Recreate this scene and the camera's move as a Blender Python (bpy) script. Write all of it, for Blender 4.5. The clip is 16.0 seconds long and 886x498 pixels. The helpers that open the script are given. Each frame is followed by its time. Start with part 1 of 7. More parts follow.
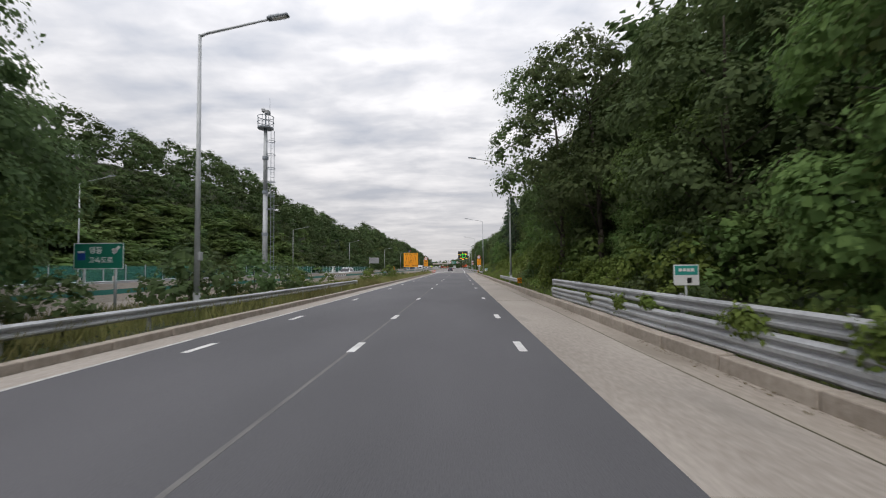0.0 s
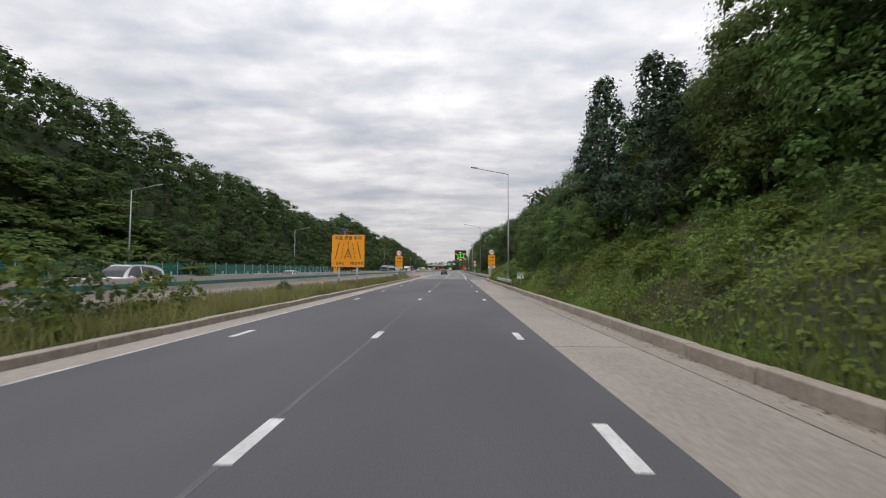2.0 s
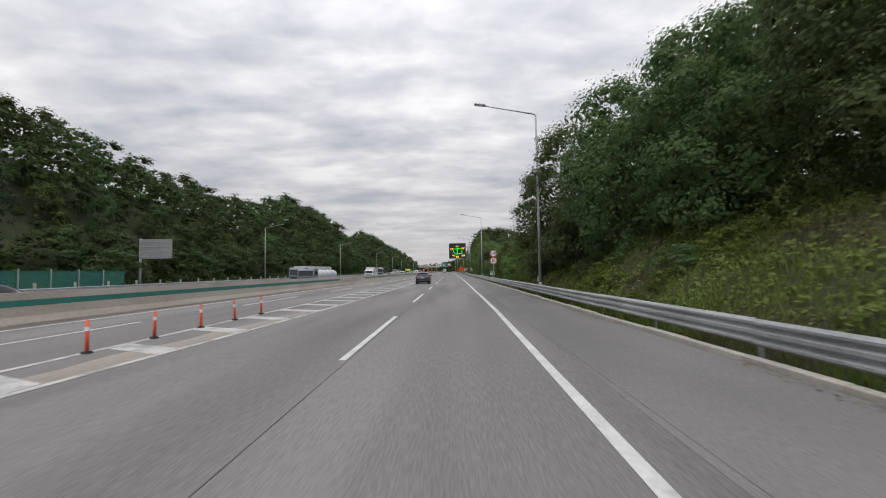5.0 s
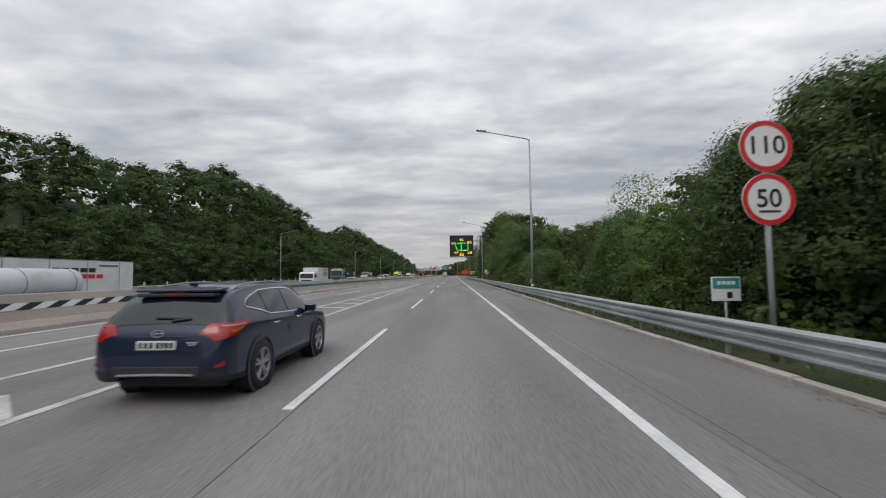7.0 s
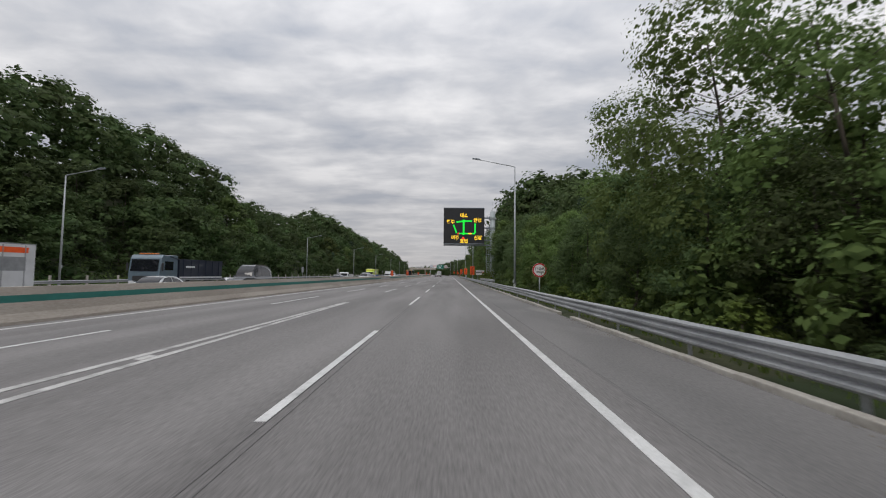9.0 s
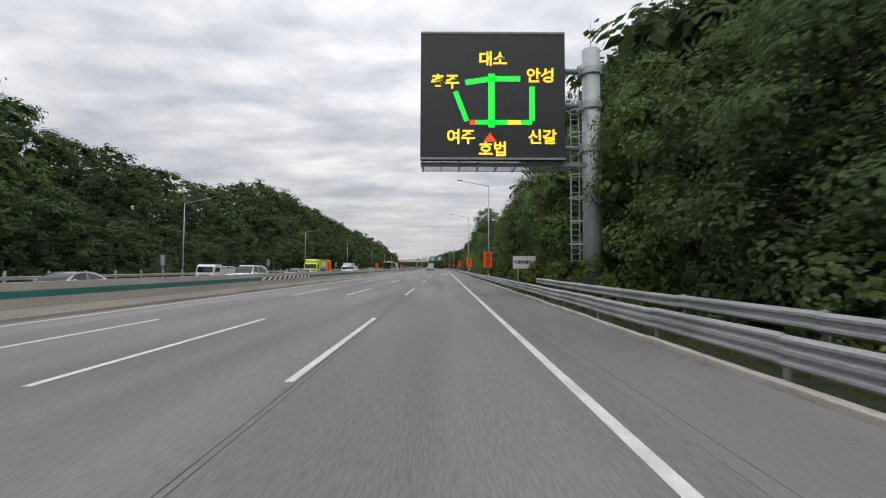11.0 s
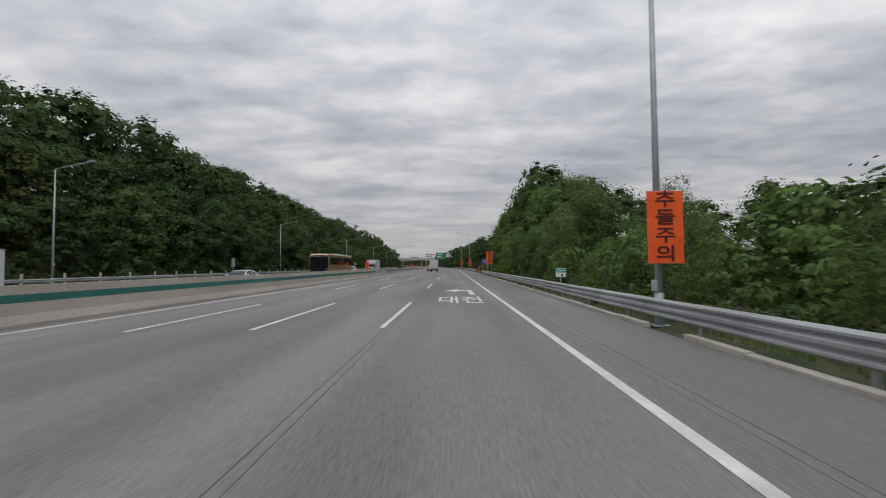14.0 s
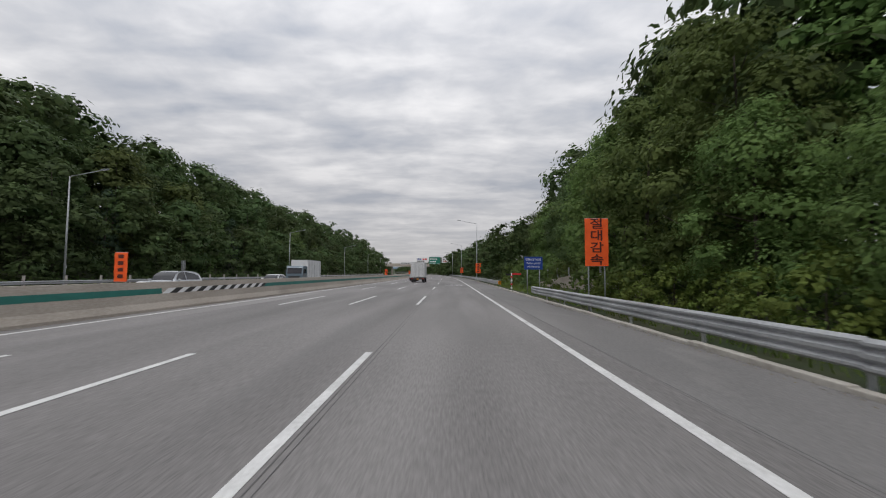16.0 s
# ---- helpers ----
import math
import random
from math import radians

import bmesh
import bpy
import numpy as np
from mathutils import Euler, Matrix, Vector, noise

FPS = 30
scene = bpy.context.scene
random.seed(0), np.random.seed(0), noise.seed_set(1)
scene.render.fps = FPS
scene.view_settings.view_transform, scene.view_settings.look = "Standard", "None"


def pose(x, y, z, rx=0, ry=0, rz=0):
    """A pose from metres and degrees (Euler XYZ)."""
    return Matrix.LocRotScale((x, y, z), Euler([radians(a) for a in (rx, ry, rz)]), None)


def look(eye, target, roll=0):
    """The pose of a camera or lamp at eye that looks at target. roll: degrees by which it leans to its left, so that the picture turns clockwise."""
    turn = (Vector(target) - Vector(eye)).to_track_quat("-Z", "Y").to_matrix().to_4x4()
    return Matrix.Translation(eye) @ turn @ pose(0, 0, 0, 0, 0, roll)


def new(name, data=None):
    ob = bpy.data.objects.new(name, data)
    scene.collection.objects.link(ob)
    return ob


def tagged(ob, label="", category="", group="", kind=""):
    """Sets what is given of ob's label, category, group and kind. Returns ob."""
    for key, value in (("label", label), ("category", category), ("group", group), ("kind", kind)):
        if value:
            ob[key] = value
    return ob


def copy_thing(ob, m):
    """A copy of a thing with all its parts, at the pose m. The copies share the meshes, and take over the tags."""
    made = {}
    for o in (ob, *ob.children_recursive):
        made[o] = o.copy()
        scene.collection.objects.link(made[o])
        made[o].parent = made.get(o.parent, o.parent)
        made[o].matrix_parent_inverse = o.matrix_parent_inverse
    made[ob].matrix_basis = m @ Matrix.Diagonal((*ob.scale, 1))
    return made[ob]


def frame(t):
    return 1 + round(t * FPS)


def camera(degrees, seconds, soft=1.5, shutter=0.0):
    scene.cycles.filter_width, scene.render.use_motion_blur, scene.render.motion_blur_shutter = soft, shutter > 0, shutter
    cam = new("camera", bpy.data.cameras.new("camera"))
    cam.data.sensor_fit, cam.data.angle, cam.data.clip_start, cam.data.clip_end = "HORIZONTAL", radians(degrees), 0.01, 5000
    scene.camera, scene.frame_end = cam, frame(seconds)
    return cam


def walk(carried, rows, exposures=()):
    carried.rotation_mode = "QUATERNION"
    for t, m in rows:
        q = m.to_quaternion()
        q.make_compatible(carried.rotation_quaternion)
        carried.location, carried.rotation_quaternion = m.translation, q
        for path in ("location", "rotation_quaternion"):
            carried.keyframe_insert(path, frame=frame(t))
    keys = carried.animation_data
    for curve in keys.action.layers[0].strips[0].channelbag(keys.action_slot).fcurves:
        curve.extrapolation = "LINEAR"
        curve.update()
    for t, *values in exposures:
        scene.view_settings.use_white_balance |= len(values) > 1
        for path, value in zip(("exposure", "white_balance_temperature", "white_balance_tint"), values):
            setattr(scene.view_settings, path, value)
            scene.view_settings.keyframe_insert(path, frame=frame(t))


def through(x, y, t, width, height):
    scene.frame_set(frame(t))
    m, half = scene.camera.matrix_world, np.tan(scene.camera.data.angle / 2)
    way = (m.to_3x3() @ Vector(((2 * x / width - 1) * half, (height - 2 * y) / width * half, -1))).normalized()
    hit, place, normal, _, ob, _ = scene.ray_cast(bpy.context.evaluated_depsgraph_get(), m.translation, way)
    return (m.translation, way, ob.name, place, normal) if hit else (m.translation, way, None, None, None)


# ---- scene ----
cam = camera(92.7, 16.0, soft=1.1, shutter=0.08)
PATH = [
    (0, (0.527, 2.649, 1.784), (0.449, 4.646, 1.87), -0.7),
    (0.5, (0.442, 15.29, 1.76), (0.36, 17.286, 1.851), -0.9),
    (1, (0.371, 27.924, 1.735), (0.304, 29.92, 1.829), -0.3),
    (1.5, (0.259, 40.573, 1.751), (0.193, 42.57, 1.847), 0.1),
    (2, (0.221, 53.252, 1.737), (0.159, 55.249, 1.832), 0.3),
    (2.5, (0.255, 65.971, 1.714), (0.207, 67.968, 1.814), 0.1),
    (3, (0.337, 78.742, 1.718), (0.299, 80.739, 1.817), -0.2),
    (3.5, (0.388, 91.553, 1.727), (0.353, 93.55, 1.827), -0.5),
    (4, (0.397, 104.396, 1.725), (0.364, 106.393, 1.826), -0.7),
    (4.5, (0.401, 117.233, 1.74), (0.362, 119.23, 1.841), -1.0),
    (7, (0.346, 181.336, 1.703), (0.299, 183.332, 1.823), -0.7),
    (7.5, (0.266, 194.127, 1.701), (0.221, 196.123, 1.818), -0.6),
    (8, (0.215, 206.901, 1.704), (0.174, 208.897, 1.82), 0.1),
    (8.5, (0.298, 219.671, 1.732), (0.261, 221.668, 1.848), 0.7),
    (9, (0.411, 232.438, 1.761), (0.381, 234.434, 1.879), 0.6),
    (11.5, (0.576, 296.275, 1.752), (0.58, 298.273, 1.833), 0.1),
    (12, (0.62, 309.037, 1.747), (0.623, 311.036, 1.831), -0.2),
    (12.5, (0.589, 321.809, 1.731), (0.588, 323.808, 1.81), -0.2),
    (13, (0.402, 334.607, 1.698), (0.369, 336.605, 1.783), -0.1),
    (13.5, (0.222, 347.432, 1.67), (0.176, 349.429, 1.761), 0.3),
    (14, (0.14, 360.291, 1.671), (0.094, 362.289, 1.751), -0.4),
    (14.5, (0.082, 373.171, 1.676), (0.035, 375.169, 1.76), -0.5),
    (15, (-0.008, 386.067, 1.665), (-0.065, 388.064, 1.752), -0.6),
    (15.5, (-0.096, 398.969, 1.651), (-0.157, 400.966, 1.742), -0.1),
    (16, (-0.155, 411.878, 1.644), (-0.184, 413.874, 1.758), 0.3),
]
EXPOSURE = [(0, 0.2, 6590, 11.5), (1, 0.25, 6590, 11.5), (2, 0.12, 6590, 11.5), (3, 0.04, 6590, 11.5), (4.5, 0.04, 6590, 11.5), (7, -0.12, 6500, 10), (8, -0.27, 6500, 10), (9, -0.18, 6530, 10.8), (11.5, 0.12, 6530, 10.8), (12.5, 0.03, 6530, 10.8), (13.5, -0.25, 6500, 10), (14.5, -0.3, 6500, 10), (15, -0.25, 6500, 10), (16, -0.12, 6530, 10.8)]
walk(cam, [(t, look(eye, target, roll)) for t, eye, target, roll in PATH], EXPOSURE)

# ---- world, sun, exposure ----
world = bpy.data.worlds.new("overcast_sky")
scene.world = world
world.use_nodes = True
wn, wl = world.node_tree.nodes, world.node_tree.links
wn.clear()


def wnode(kind, **values):
    n = wn.new(kind)
    for k, v in values.items():
        n.inputs[k].default_value = v
    return n


def math_node(nodes, links, op, a, b=None, clamp=False):
    n = nodes.new("ShaderNodeMath")
    n.operation, n.use_clamp = op, clamp
    for i, v in enumerate((a, b)):
        if v is None:
            continue
        if isinstance(v, (int, float)):
            n.inputs[i].default_value = v
        else:
            links.new(v, n.inputs[i])
    return n.outputs[0]


SUN_ELEV, SUN_ROT = radians(48), radians(200)
sky = wn.new("ShaderNodeTexSky")
sky.sky_type, sky.sun_disc = "NISHITA", False
sky.sun_elevation, sky.sun_rotation = SUN_ELEV, SUN_ROT
tc = wn.new("ShaderNodeTexCoord")
sep = wn.new("ShaderNodeSeparateXYZ")
wl.new(tc.outputs["Generated"], sep.inputs[0])
up = math_node(wn, wl, "MAXIMUM", sep.outputs[2], 0.0)
den = math_node(wn, wl, "ADD", up, 0.10)
cx_ = math_node(wn, wl, "DIVIDE", sep.outputs[0], den)
cy_ = math_node(wn, wl, "DIVIDE", sep.outputs[1], den)
def cloud(sx, sy, scale, detail, rough, bend_by):
    """Noise on a flat layer of cloud overhead, drawn out across the road."""
    c = wn.new("ShaderNodeCombineXYZ")
    wl.new(math_node(wn, wl, "ADD", math_node(wn, wl, "MULTIPLY", cx_, sx), math_node(wn, wl, "MULTIPLY", cy_, 0.06)), c.inputs[0])
    wl.new(math_node(wn, wl, "MULTIPLY", cy_, sy), c.inputs[1])
    n = wnode("ShaderNodeTexNoise", Scale=scale, Detail=detail, Roughness=rough, Distortion=bend_by)
    wl.new(c.outputs[0], n.inputs["Vector"])
    return n.outputs[0]


big = cloud(0.55, 0.8, 0.8, 3.0, 0.5, 0.4)
rolls = cloud(0.46, 1.0, 2.4, 4.0, 0.5, 0.3)
wisps = cloud(0.9, 1.0, 6.0, 5.0, 0.55, 0.3)
mixn = math_node(wn, wl, "ADD", math_node(wn, wl, "MULTIPLY", big, 0.44), math_node(wn, wl, "ADD", math_node(wn, wl, "MULTIPLY", rolls, 0.42), math_node(wn, wl, "MULTIPLY", wisps, 0.14)))
ramp = wn.new("ShaderNodeValToRGB")
el = ramp.color_ramp.elements
el[0].position, el[0].color = 0.40, (0.400, 0.435, 0.500, 1)
el[1].position, el[1].color = 0.60, (0.88, 0.88, 0.89, 1)
e = el.new(0.49)
e.color = (0.590, 0.605, 0.640, 1)
wl.new(mixn, ramp.inputs[0])
haze = wn.new("ShaderNodeMix")
haze.data_type = "RGBA"
hz = math_node(wn, wl, "POWER", math_node(wn, wl, "SUBTRACT", 1.0, math_node(wn, wl, "MULTIPLY", up, 2.6), True), 2.0)
wl.new(math_node(wn, wl, "MULTIPLY", hz, 0.85), haze.inputs[0])
wl.new(ramp.outputs[0], haze.inputs[6])
haze.inputs[7].default_value = (0.600, 0.585, 0.590, 1)
# an overcast sky is brighter towards the zenith
zen = math_node(wn, wl, "ADD", 1.0, math_node(wn, wl, "MULTIPLY", math_node(wn, wl, "POWER", up, 1.6), 1.5))
bright = wn.new("ShaderNodeVectorMath")
bright.operation = "SCALE"
wl.new(haze.outputs[2], bright.inputs[0])
wl.new(zen, bright.inputs["Scale"])
bg1 = wnode("ShaderNodeBackground", Strength=0.92)
bg2 = wnode("ShaderNodeBackground", Strength=0.05)
wl.new(bright.outputs[0], bg1.inputs[0])
wl.new(sky.outputs[0], bg2.inputs[0])
mixs = wnode("ShaderNodeMixShader", Fac=0.06)
wl.new(bg1.outputs[0], mixs.inputs[1])
wl.new(bg2.outputs[0], mixs.inputs[2])
wout = wn.new("ShaderNodeOutputWorld")
wl.new(mixs.outputs[0], wout.inputs[0])

sun_data = bpy.data.lights.new("sun", "SUN")
sun_data.energy, sun_data.angle, sun_data.color = 0.9, radians(25), (1.0, 0.96, 0.90)
sun = new("sun", sun_data)
sun.matrix_world = look((80 * math.sin(SUN_ROT), 80 * math.cos(SUN_ROT), 90), (0, 0, 0))
scene.view_settings.exposure = 0.0


# ---- materials ----
def shader(name):
    m = bpy.data.materials.new(name)
    m.use_nodes = True
    nt = m.node_tree
    return m, nt.nodes, nt.links, nt.nodes["Principled BSDF"]


def surface(name, dark, light, rough=0.8, metal=0.0, grain=8.0, patch=0.4, bump=0.2, stretch=(1, 1, 1), random_tint=0.0, coat=0.0, spots=None):
    """Two scales of noise between two colours, fine relief, optional tint by object, optional darker stains."""
    m, n, l, p = shader(name)
    tex = n.new("ShaderNodeTexCoord")
    mp = n.new("ShaderNodeMapping")
    mp.inputs["Scale"].default_value = stretch
    l.new(tex.outputs["Object"], mp.inputs[0])
    a, b = n.new("ShaderNodeTexNoise"), n.new("ShaderNodeTexNoise")
    a.inputs["Scale"].default_value, a.inputs["Detail"].default_value = grain, 6.0
    b.inputs["Scale"].default_value, b.inputs["Detail"].default_value = patch, 4.0
    l.new(mp.outputs[0], a.inputs["Vector"])
    l.new(mp.outputs[0], b.inputs["Vector"])
    f = math_node(n, l, "ADD", math_node(n, l, "MULTIPLY", a.outputs[0], 0.45), math_node(n, l, "MULTIPLY", b.outputs[0], 0.55))
    r = n.new("ShaderNodeValToRGB")
    r.color_ramp.elements[0].position, r.color_ramp.elements[1].position = 0.36, 0.64
    r.color_ramp.elements[0].color, r.color_ramp.elements[1].color = (*dark, 1), (*light, 1)
    l.new(f, r.inputs[0])
    col = r.outputs[0]
    if random_tint:
        info = n.new("ShaderNodeObjectInfo")
        hsv = n.new("ShaderNodeHueSaturation")
        l.new(math_node(n, l, "ADD", math_node(n, l, "MULTIPLY", info.outputs["Random"], random_tint), 1 - random_tint / 2), hsv.inputs["Value"])
        l.new(col, hsv.inputs["Color"])
        col = hsv.outputs[0]
    if spots:
        s = n.new("ShaderNodeTexNoise")
        s.inputs["Scale"].default_value, s.inputs["Detail"].default_value = spots[0], 5.0
        l.new(mp.outputs[0], s.inputs["Vector"])
        sr = n.new("ShaderNodeValToRGB")
        sr.color_ramp.elements[0].position, sr.color_ramp.elements[1].position = spots[1], spots[1] + 0.12
        l.new(s.outputs[0], sr.inputs[0])
        mx = n.new("ShaderNodeMix")
        mx.data_type = "RGBA"
        l.new(math_node(n, l, "MULTIPLY", sr.outputs[0], spots[3]), mx.inputs[0])
        l.new(col, mx.inputs[6])
        mx.inputs[7].default_value = (*spots[2], 1)
        col = mx.outputs[2]
    l.new(col, p.inputs["Base Color"])
    p.inputs["Roughness"].default_value, p.inputs["Metallic"].default_value = rough, metal
    p.inputs["Coat Weight"].default_value = coat
    p.inputs["Coat Roughness"].default_value = 0.04
    if bump:
        bp = n.new("ShaderNodeBump")
        bp.inputs["Strength"].default_value, bp.inputs["Distance"].default_value = bump, 0.02
        l.new(a.outputs[0], bp.inputs["Height"])
        l.new(bp.outputs[0], p.inputs["Normal"])
    return m


def leaves(name, dark, light, through=0.34, by_object=True):
    """Foliage: colour by leaf, by clump and by tree (by place where many trees are one sheet), some light through the leaf."""
    m, n, l, p = shader(name)
    geo = n.new("ShaderNodeNewGeometry")
    r = n.new("ShaderNodeValToRGB")
    r.color_ramp.elements[0].position, r.color_ramp.elements[1].position = 0.15, 0.85
    r.color_ramp.elements[0].color, r.color_ramp.elements[1].color = (*dark, 1), (*light, 1)
    tex = n.new("ShaderNodeTexCoord")
    big = n.new("ShaderNodeTexNoise")
    big.inputs["Scale"].default_value, big.inputs["Detail"].default_value = 0.7, 3.0
    l.new(tex.outputs["Object"], big.inputs["Vector"])
    f = math_node(n, l, "ADD", math_node(n, l, "MULTIPLY", geo.outputs["Random Per Island"], 0.30), math_node(n, l, "MULTIPLY", big.outputs[0], 0.70))
    l.new(f, r.inputs[0])
    if by_object:
        which = n.new("ShaderNodeObjectInfo").outputs["Random"]
    else:
        wide = n.new("ShaderNodeTexNoise")
        wide.inputs["Scale"].default_value, wide.inputs["Detail"].default_value = 0.16, 2.0
        l.new(tex.outputs["Object"], wide.inputs["Vector"])
        which = math_node(n, l, "MULTIPLY", math_node(n, l, "SUBTRACT", wide.outputs[0], 0.30), 2.5, True)
    hsv = n.new("ShaderNodeHueSaturation")
    l.new(math_node(n, l, "ADD", math_node(n, l, "MULTIPLY", which, 0.045), 0.475), hsv.inputs["Hue"])
    l.new(math_node(n, l, "ADD", math_node(n, l, "MULTIPLY", which, 0.6), 0.70), hsv.inputs["Value"])
    l.new(r.outputs[0], hsv.inputs["Color"])
    l.new(hsv.outputs[0], p.inputs["Base Color"])
    p.inputs["Roughness"].default_value = 0.72
    p.inputs["Specular IOR Level"].default_value = 0.16
    tr = n.new("ShaderNodeBsdfTranslucent")
    l.new(hsv.outputs[0], tr.inputs[0])
    mx = n.new("ShaderNodeMixShader")
    mx.inputs[0].default_value = through
    l.new(p.outputs[0], mx.inputs[1])
    l.new(tr.outputs[0], mx.inputs[2])
    l.new(mx.outputs[0], n["Material Output"].inputs[0])
    return m


def plain(name, col, rough=0.5, metal=0.0, emit=0.0, coat=0.0):
    m, n, l, p = shader(name)
    p.inputs["Base Color"].default_value = (*col, 1)
    p.inputs["Roughness"].default_value, p.inputs["Metallic"].default_value = rough, metal
    p.inputs["Coat Weight"].default_value = coat
    if emit:
        p.inputs["Emission Color"].default_value = (*col, 1)
        p.inputs["Emission Strength"].default_value = emit
    return m


M_NEW = surface("new_asphalt", (0.060, 0.060, 0.066), (0.104, 0.103, 0.112), 0.82, grain=60, patch=0.25, bump=0.5, stretch=(1, 0.35, 1))
M_OLD = surface("worn_pavement", (0.120, 0.1140, 0.1112), (0.230, 0.2195, 0.2143), 0.85, grain=40, patch=0.5, bump=0.35, stretch=(1, 0.10, 1), spots=(0.22, 0.62, (0.105, 0.103, 0.104), 0.55))
M_PALE = surface("pale_worn_pavement", (0.140, 0.1330, 0.1300), (0.258, 0.2465, 0.2410), 0.86, grain=36, patch=0.4, bump=0.3, stretch=(1, 0.10, 1))
M_SHOULDER = surface("old_shoulder", (0.130, 0.126, 0.124), (0.210, 0.202, 0.197), 0.88, grain=30, patch=0.35, bump=0.35, stretch=(1, 0.25, 1), spots=(0.5, 0.60, (0.26, 0.25, 0.235), 0.6))
M_CONC = surface("dusty_concrete", (0.240, 0.213, 0.186), (0.362, 0.327, 0.290), 0.9, grain=14, patch=0.45, bump=0.4, stretch=(1, 0.3, 1), spots=(0.6, 0.60, (0.20, 0.185, 0.165), 0.7))
M_GUTTER = surface("dirty_gutter_concrete", (0.225, 0.195, 0.165), (0.345, 0.305, 0.262), 0.92, grain=14, patch=0.5, bump=0.4, stretch=(1, 0.25, 1), spots=(0.5, 0.55, (0.17, 0.145, 0.115), 0.7))
M_KERB = surface("kerb_concrete", (0.235, 0.200, 0.165), (0.370, 0.325, 0.275), 0.92, grain=10, patch=0.6, bump=0.5, spots=(0.8, 0.6, (0.14, 0.125, 0.10), 0.6))
M_WALL = surface("barrier_concrete", (0.340, 0.300, 0.255), (0.480, 0.430, 0.375), 0.9, grain=12, patch=0.5, bump=0.3, stretch=(1, 0.5, 2), spots=(0.35, 0.60, (0.24, 0.21, 0.18), 0.6))
M_LINE = surface("road_paint", (0.46, 0.46, 0.45), (0.70, 0.70, 0.69), 0.7, grain=20, patch=1.5, bump=0.3, spots=(2.5, 0.62, (0.30, 0.30, 0.30), 0.6))
M_LINE_WORN = surface("worn_road_paint", (0.30, 0.295, 0.285), (0.60, 0.59, 0.575), 0.75, grain=10, patch=0.8, bump=0.3, spots=(1.2, 0.52, (0.22, 0.215, 0.21), 0.7))
M_SEAM = surface("seam_dust", (0.085, 0.085, 0.085), (0.17, 0.165, 0.16), 0.9, grain=12, patch=0.3, bump=0.2, stretch=(1, 0.1, 1))
M_CRACK = surface("joint_filler", (0.060, 0.060, 0.060), (0.160, 0.155, 0.152), 0.9, grain=6, patch=0.4, bump=0.1, stretch=(1, 0.2, 1))
M_GREEN = surface("green_band_paint", (0.012, 0.120, 0.100), (0.020, 0.170, 0.140), 0.6, grain=6, patch=0.3, bump=0.1, stretch=(1, 0.4, 1), spots=(0.9, 0.66, (0.15, 0.17, 0.15), 0.5))
M_STEEL = surface("galvanised_steel", (0.27, 0.28, 0.29), (0.44, 0.45, 0.46), 0.5, 0.35, grain=16, patch=0.5, bump=0.06, random_tint=0.18)
M_POLE = surface("grey_painted_pole", (0.30, 0.32, 0.33), (0.42, 0.44, 0.455), 0.5, 0.2, grain=5, patch=0.4, bump=0.04)
M_TOWER = surface("blue_grey_steel", (0.18, 0.205, 0.235), (0.25, 0.28, 0.31), 0.5, 0.15, grain=5, patch=0.4, bump=0.04)
M_SOIL = surface("soil_and_litter", (0.030, 0.038, 0.016), (0.070, 0.074, 0.034), 0.95, grain=3, patch=0.25, bump=0.6, spots=(0.35, 0.46, (0.026, 0.044, 0.014), 0.85))
M_MAST = surface("pale_mast_steel", (0.31, 0.35, 0.365), (0.40, 0.445, 0.455), 0.5, 0.1, grain=4, patch=0.3, bump=0.03)
M_GRID, n_, l_, p_ = shader("open_steel_grid")
p_.inputs["Base Color"].default_value = (0.30, 0.32, 0.33, 1)
p_.inputs["Roughness"].default_value, p_.inputs["Alpha"].default_value = 0.6, 0.35
M_ORANGE = surface("orange_banner_cloth", (0.78, 0.090, 0.010), (0.92, 0.130, 0.018), 0.7, grain=4, patch=0.8, bump=0.15)
M_YELLOW = surface("orange_yellow_sheet", (0.80, 0.300, 0.004), (0.90, 0.360, 0.010), 0.5, grain=3, patch=0.5, bump=0.03)
M_WHITE = surface("white_sheet", (0.66, 0.67, 0.68), (0.78, 0.78, 0.78), 0.45, grain=3, patch=0.5, bump=0.03)
M_RED = plain("red_sheet", (0.55, 0.018, 0.022), 0.5)
M_BLACK = plain("black_print", (0.012, 0.012, 0.013), 0.6)
M_DKRED = plain("dark_red_print", (0.075, 0.012, 0.008), 0.6)
M_SGREEN = surface("green_sheet", (0.004, 0.150, 0.100), (0.008, 0.190, 0.130), 0.5, grain=3, patch=0.5, bump=0.03)
M_TEAL = plain("teal_sheet", (0.03, 0.30, 0.26), 0.5)
M_BLUE = plain("blue_sheet", (0.010, 0.050, 0.28), 0.5)
M_GREYBACK = surface("grey_sign_back", (0.24, 0.25, 0.26), (0.34, 0.35, 0.36), 0.5, 0.3, grain=4, patch=0.5, bump=0.04)
M_SCREEN = surface("led_screen_black", (0.010, 0.011, 0.013), (0.016, 0.017, 0.020), 0.55, grain=30, patch=2, bump=0.1)
M_LEDG = plain("led_green", (0.0, 0.75, 0.05), 0.5, emit=0.75)
M_LEDY = plain("led_amber", (1.0, 0.62, 0.03), 0.5, emit=0.85)
M_LEDR = plain("led_red", (1.0, 0.05, 0.02), 0.5, emit=0.8)
M_LEAF_A = leaves("broad_leaves", (0.060, 0.094, 0.042), (0.145, 0.205, 0.078), 0.42)
M_LEAF_B = leaves("light_leaves", (0.080, 0.132, 0.042), (0.185, 0.260, 0.080), 0.42)
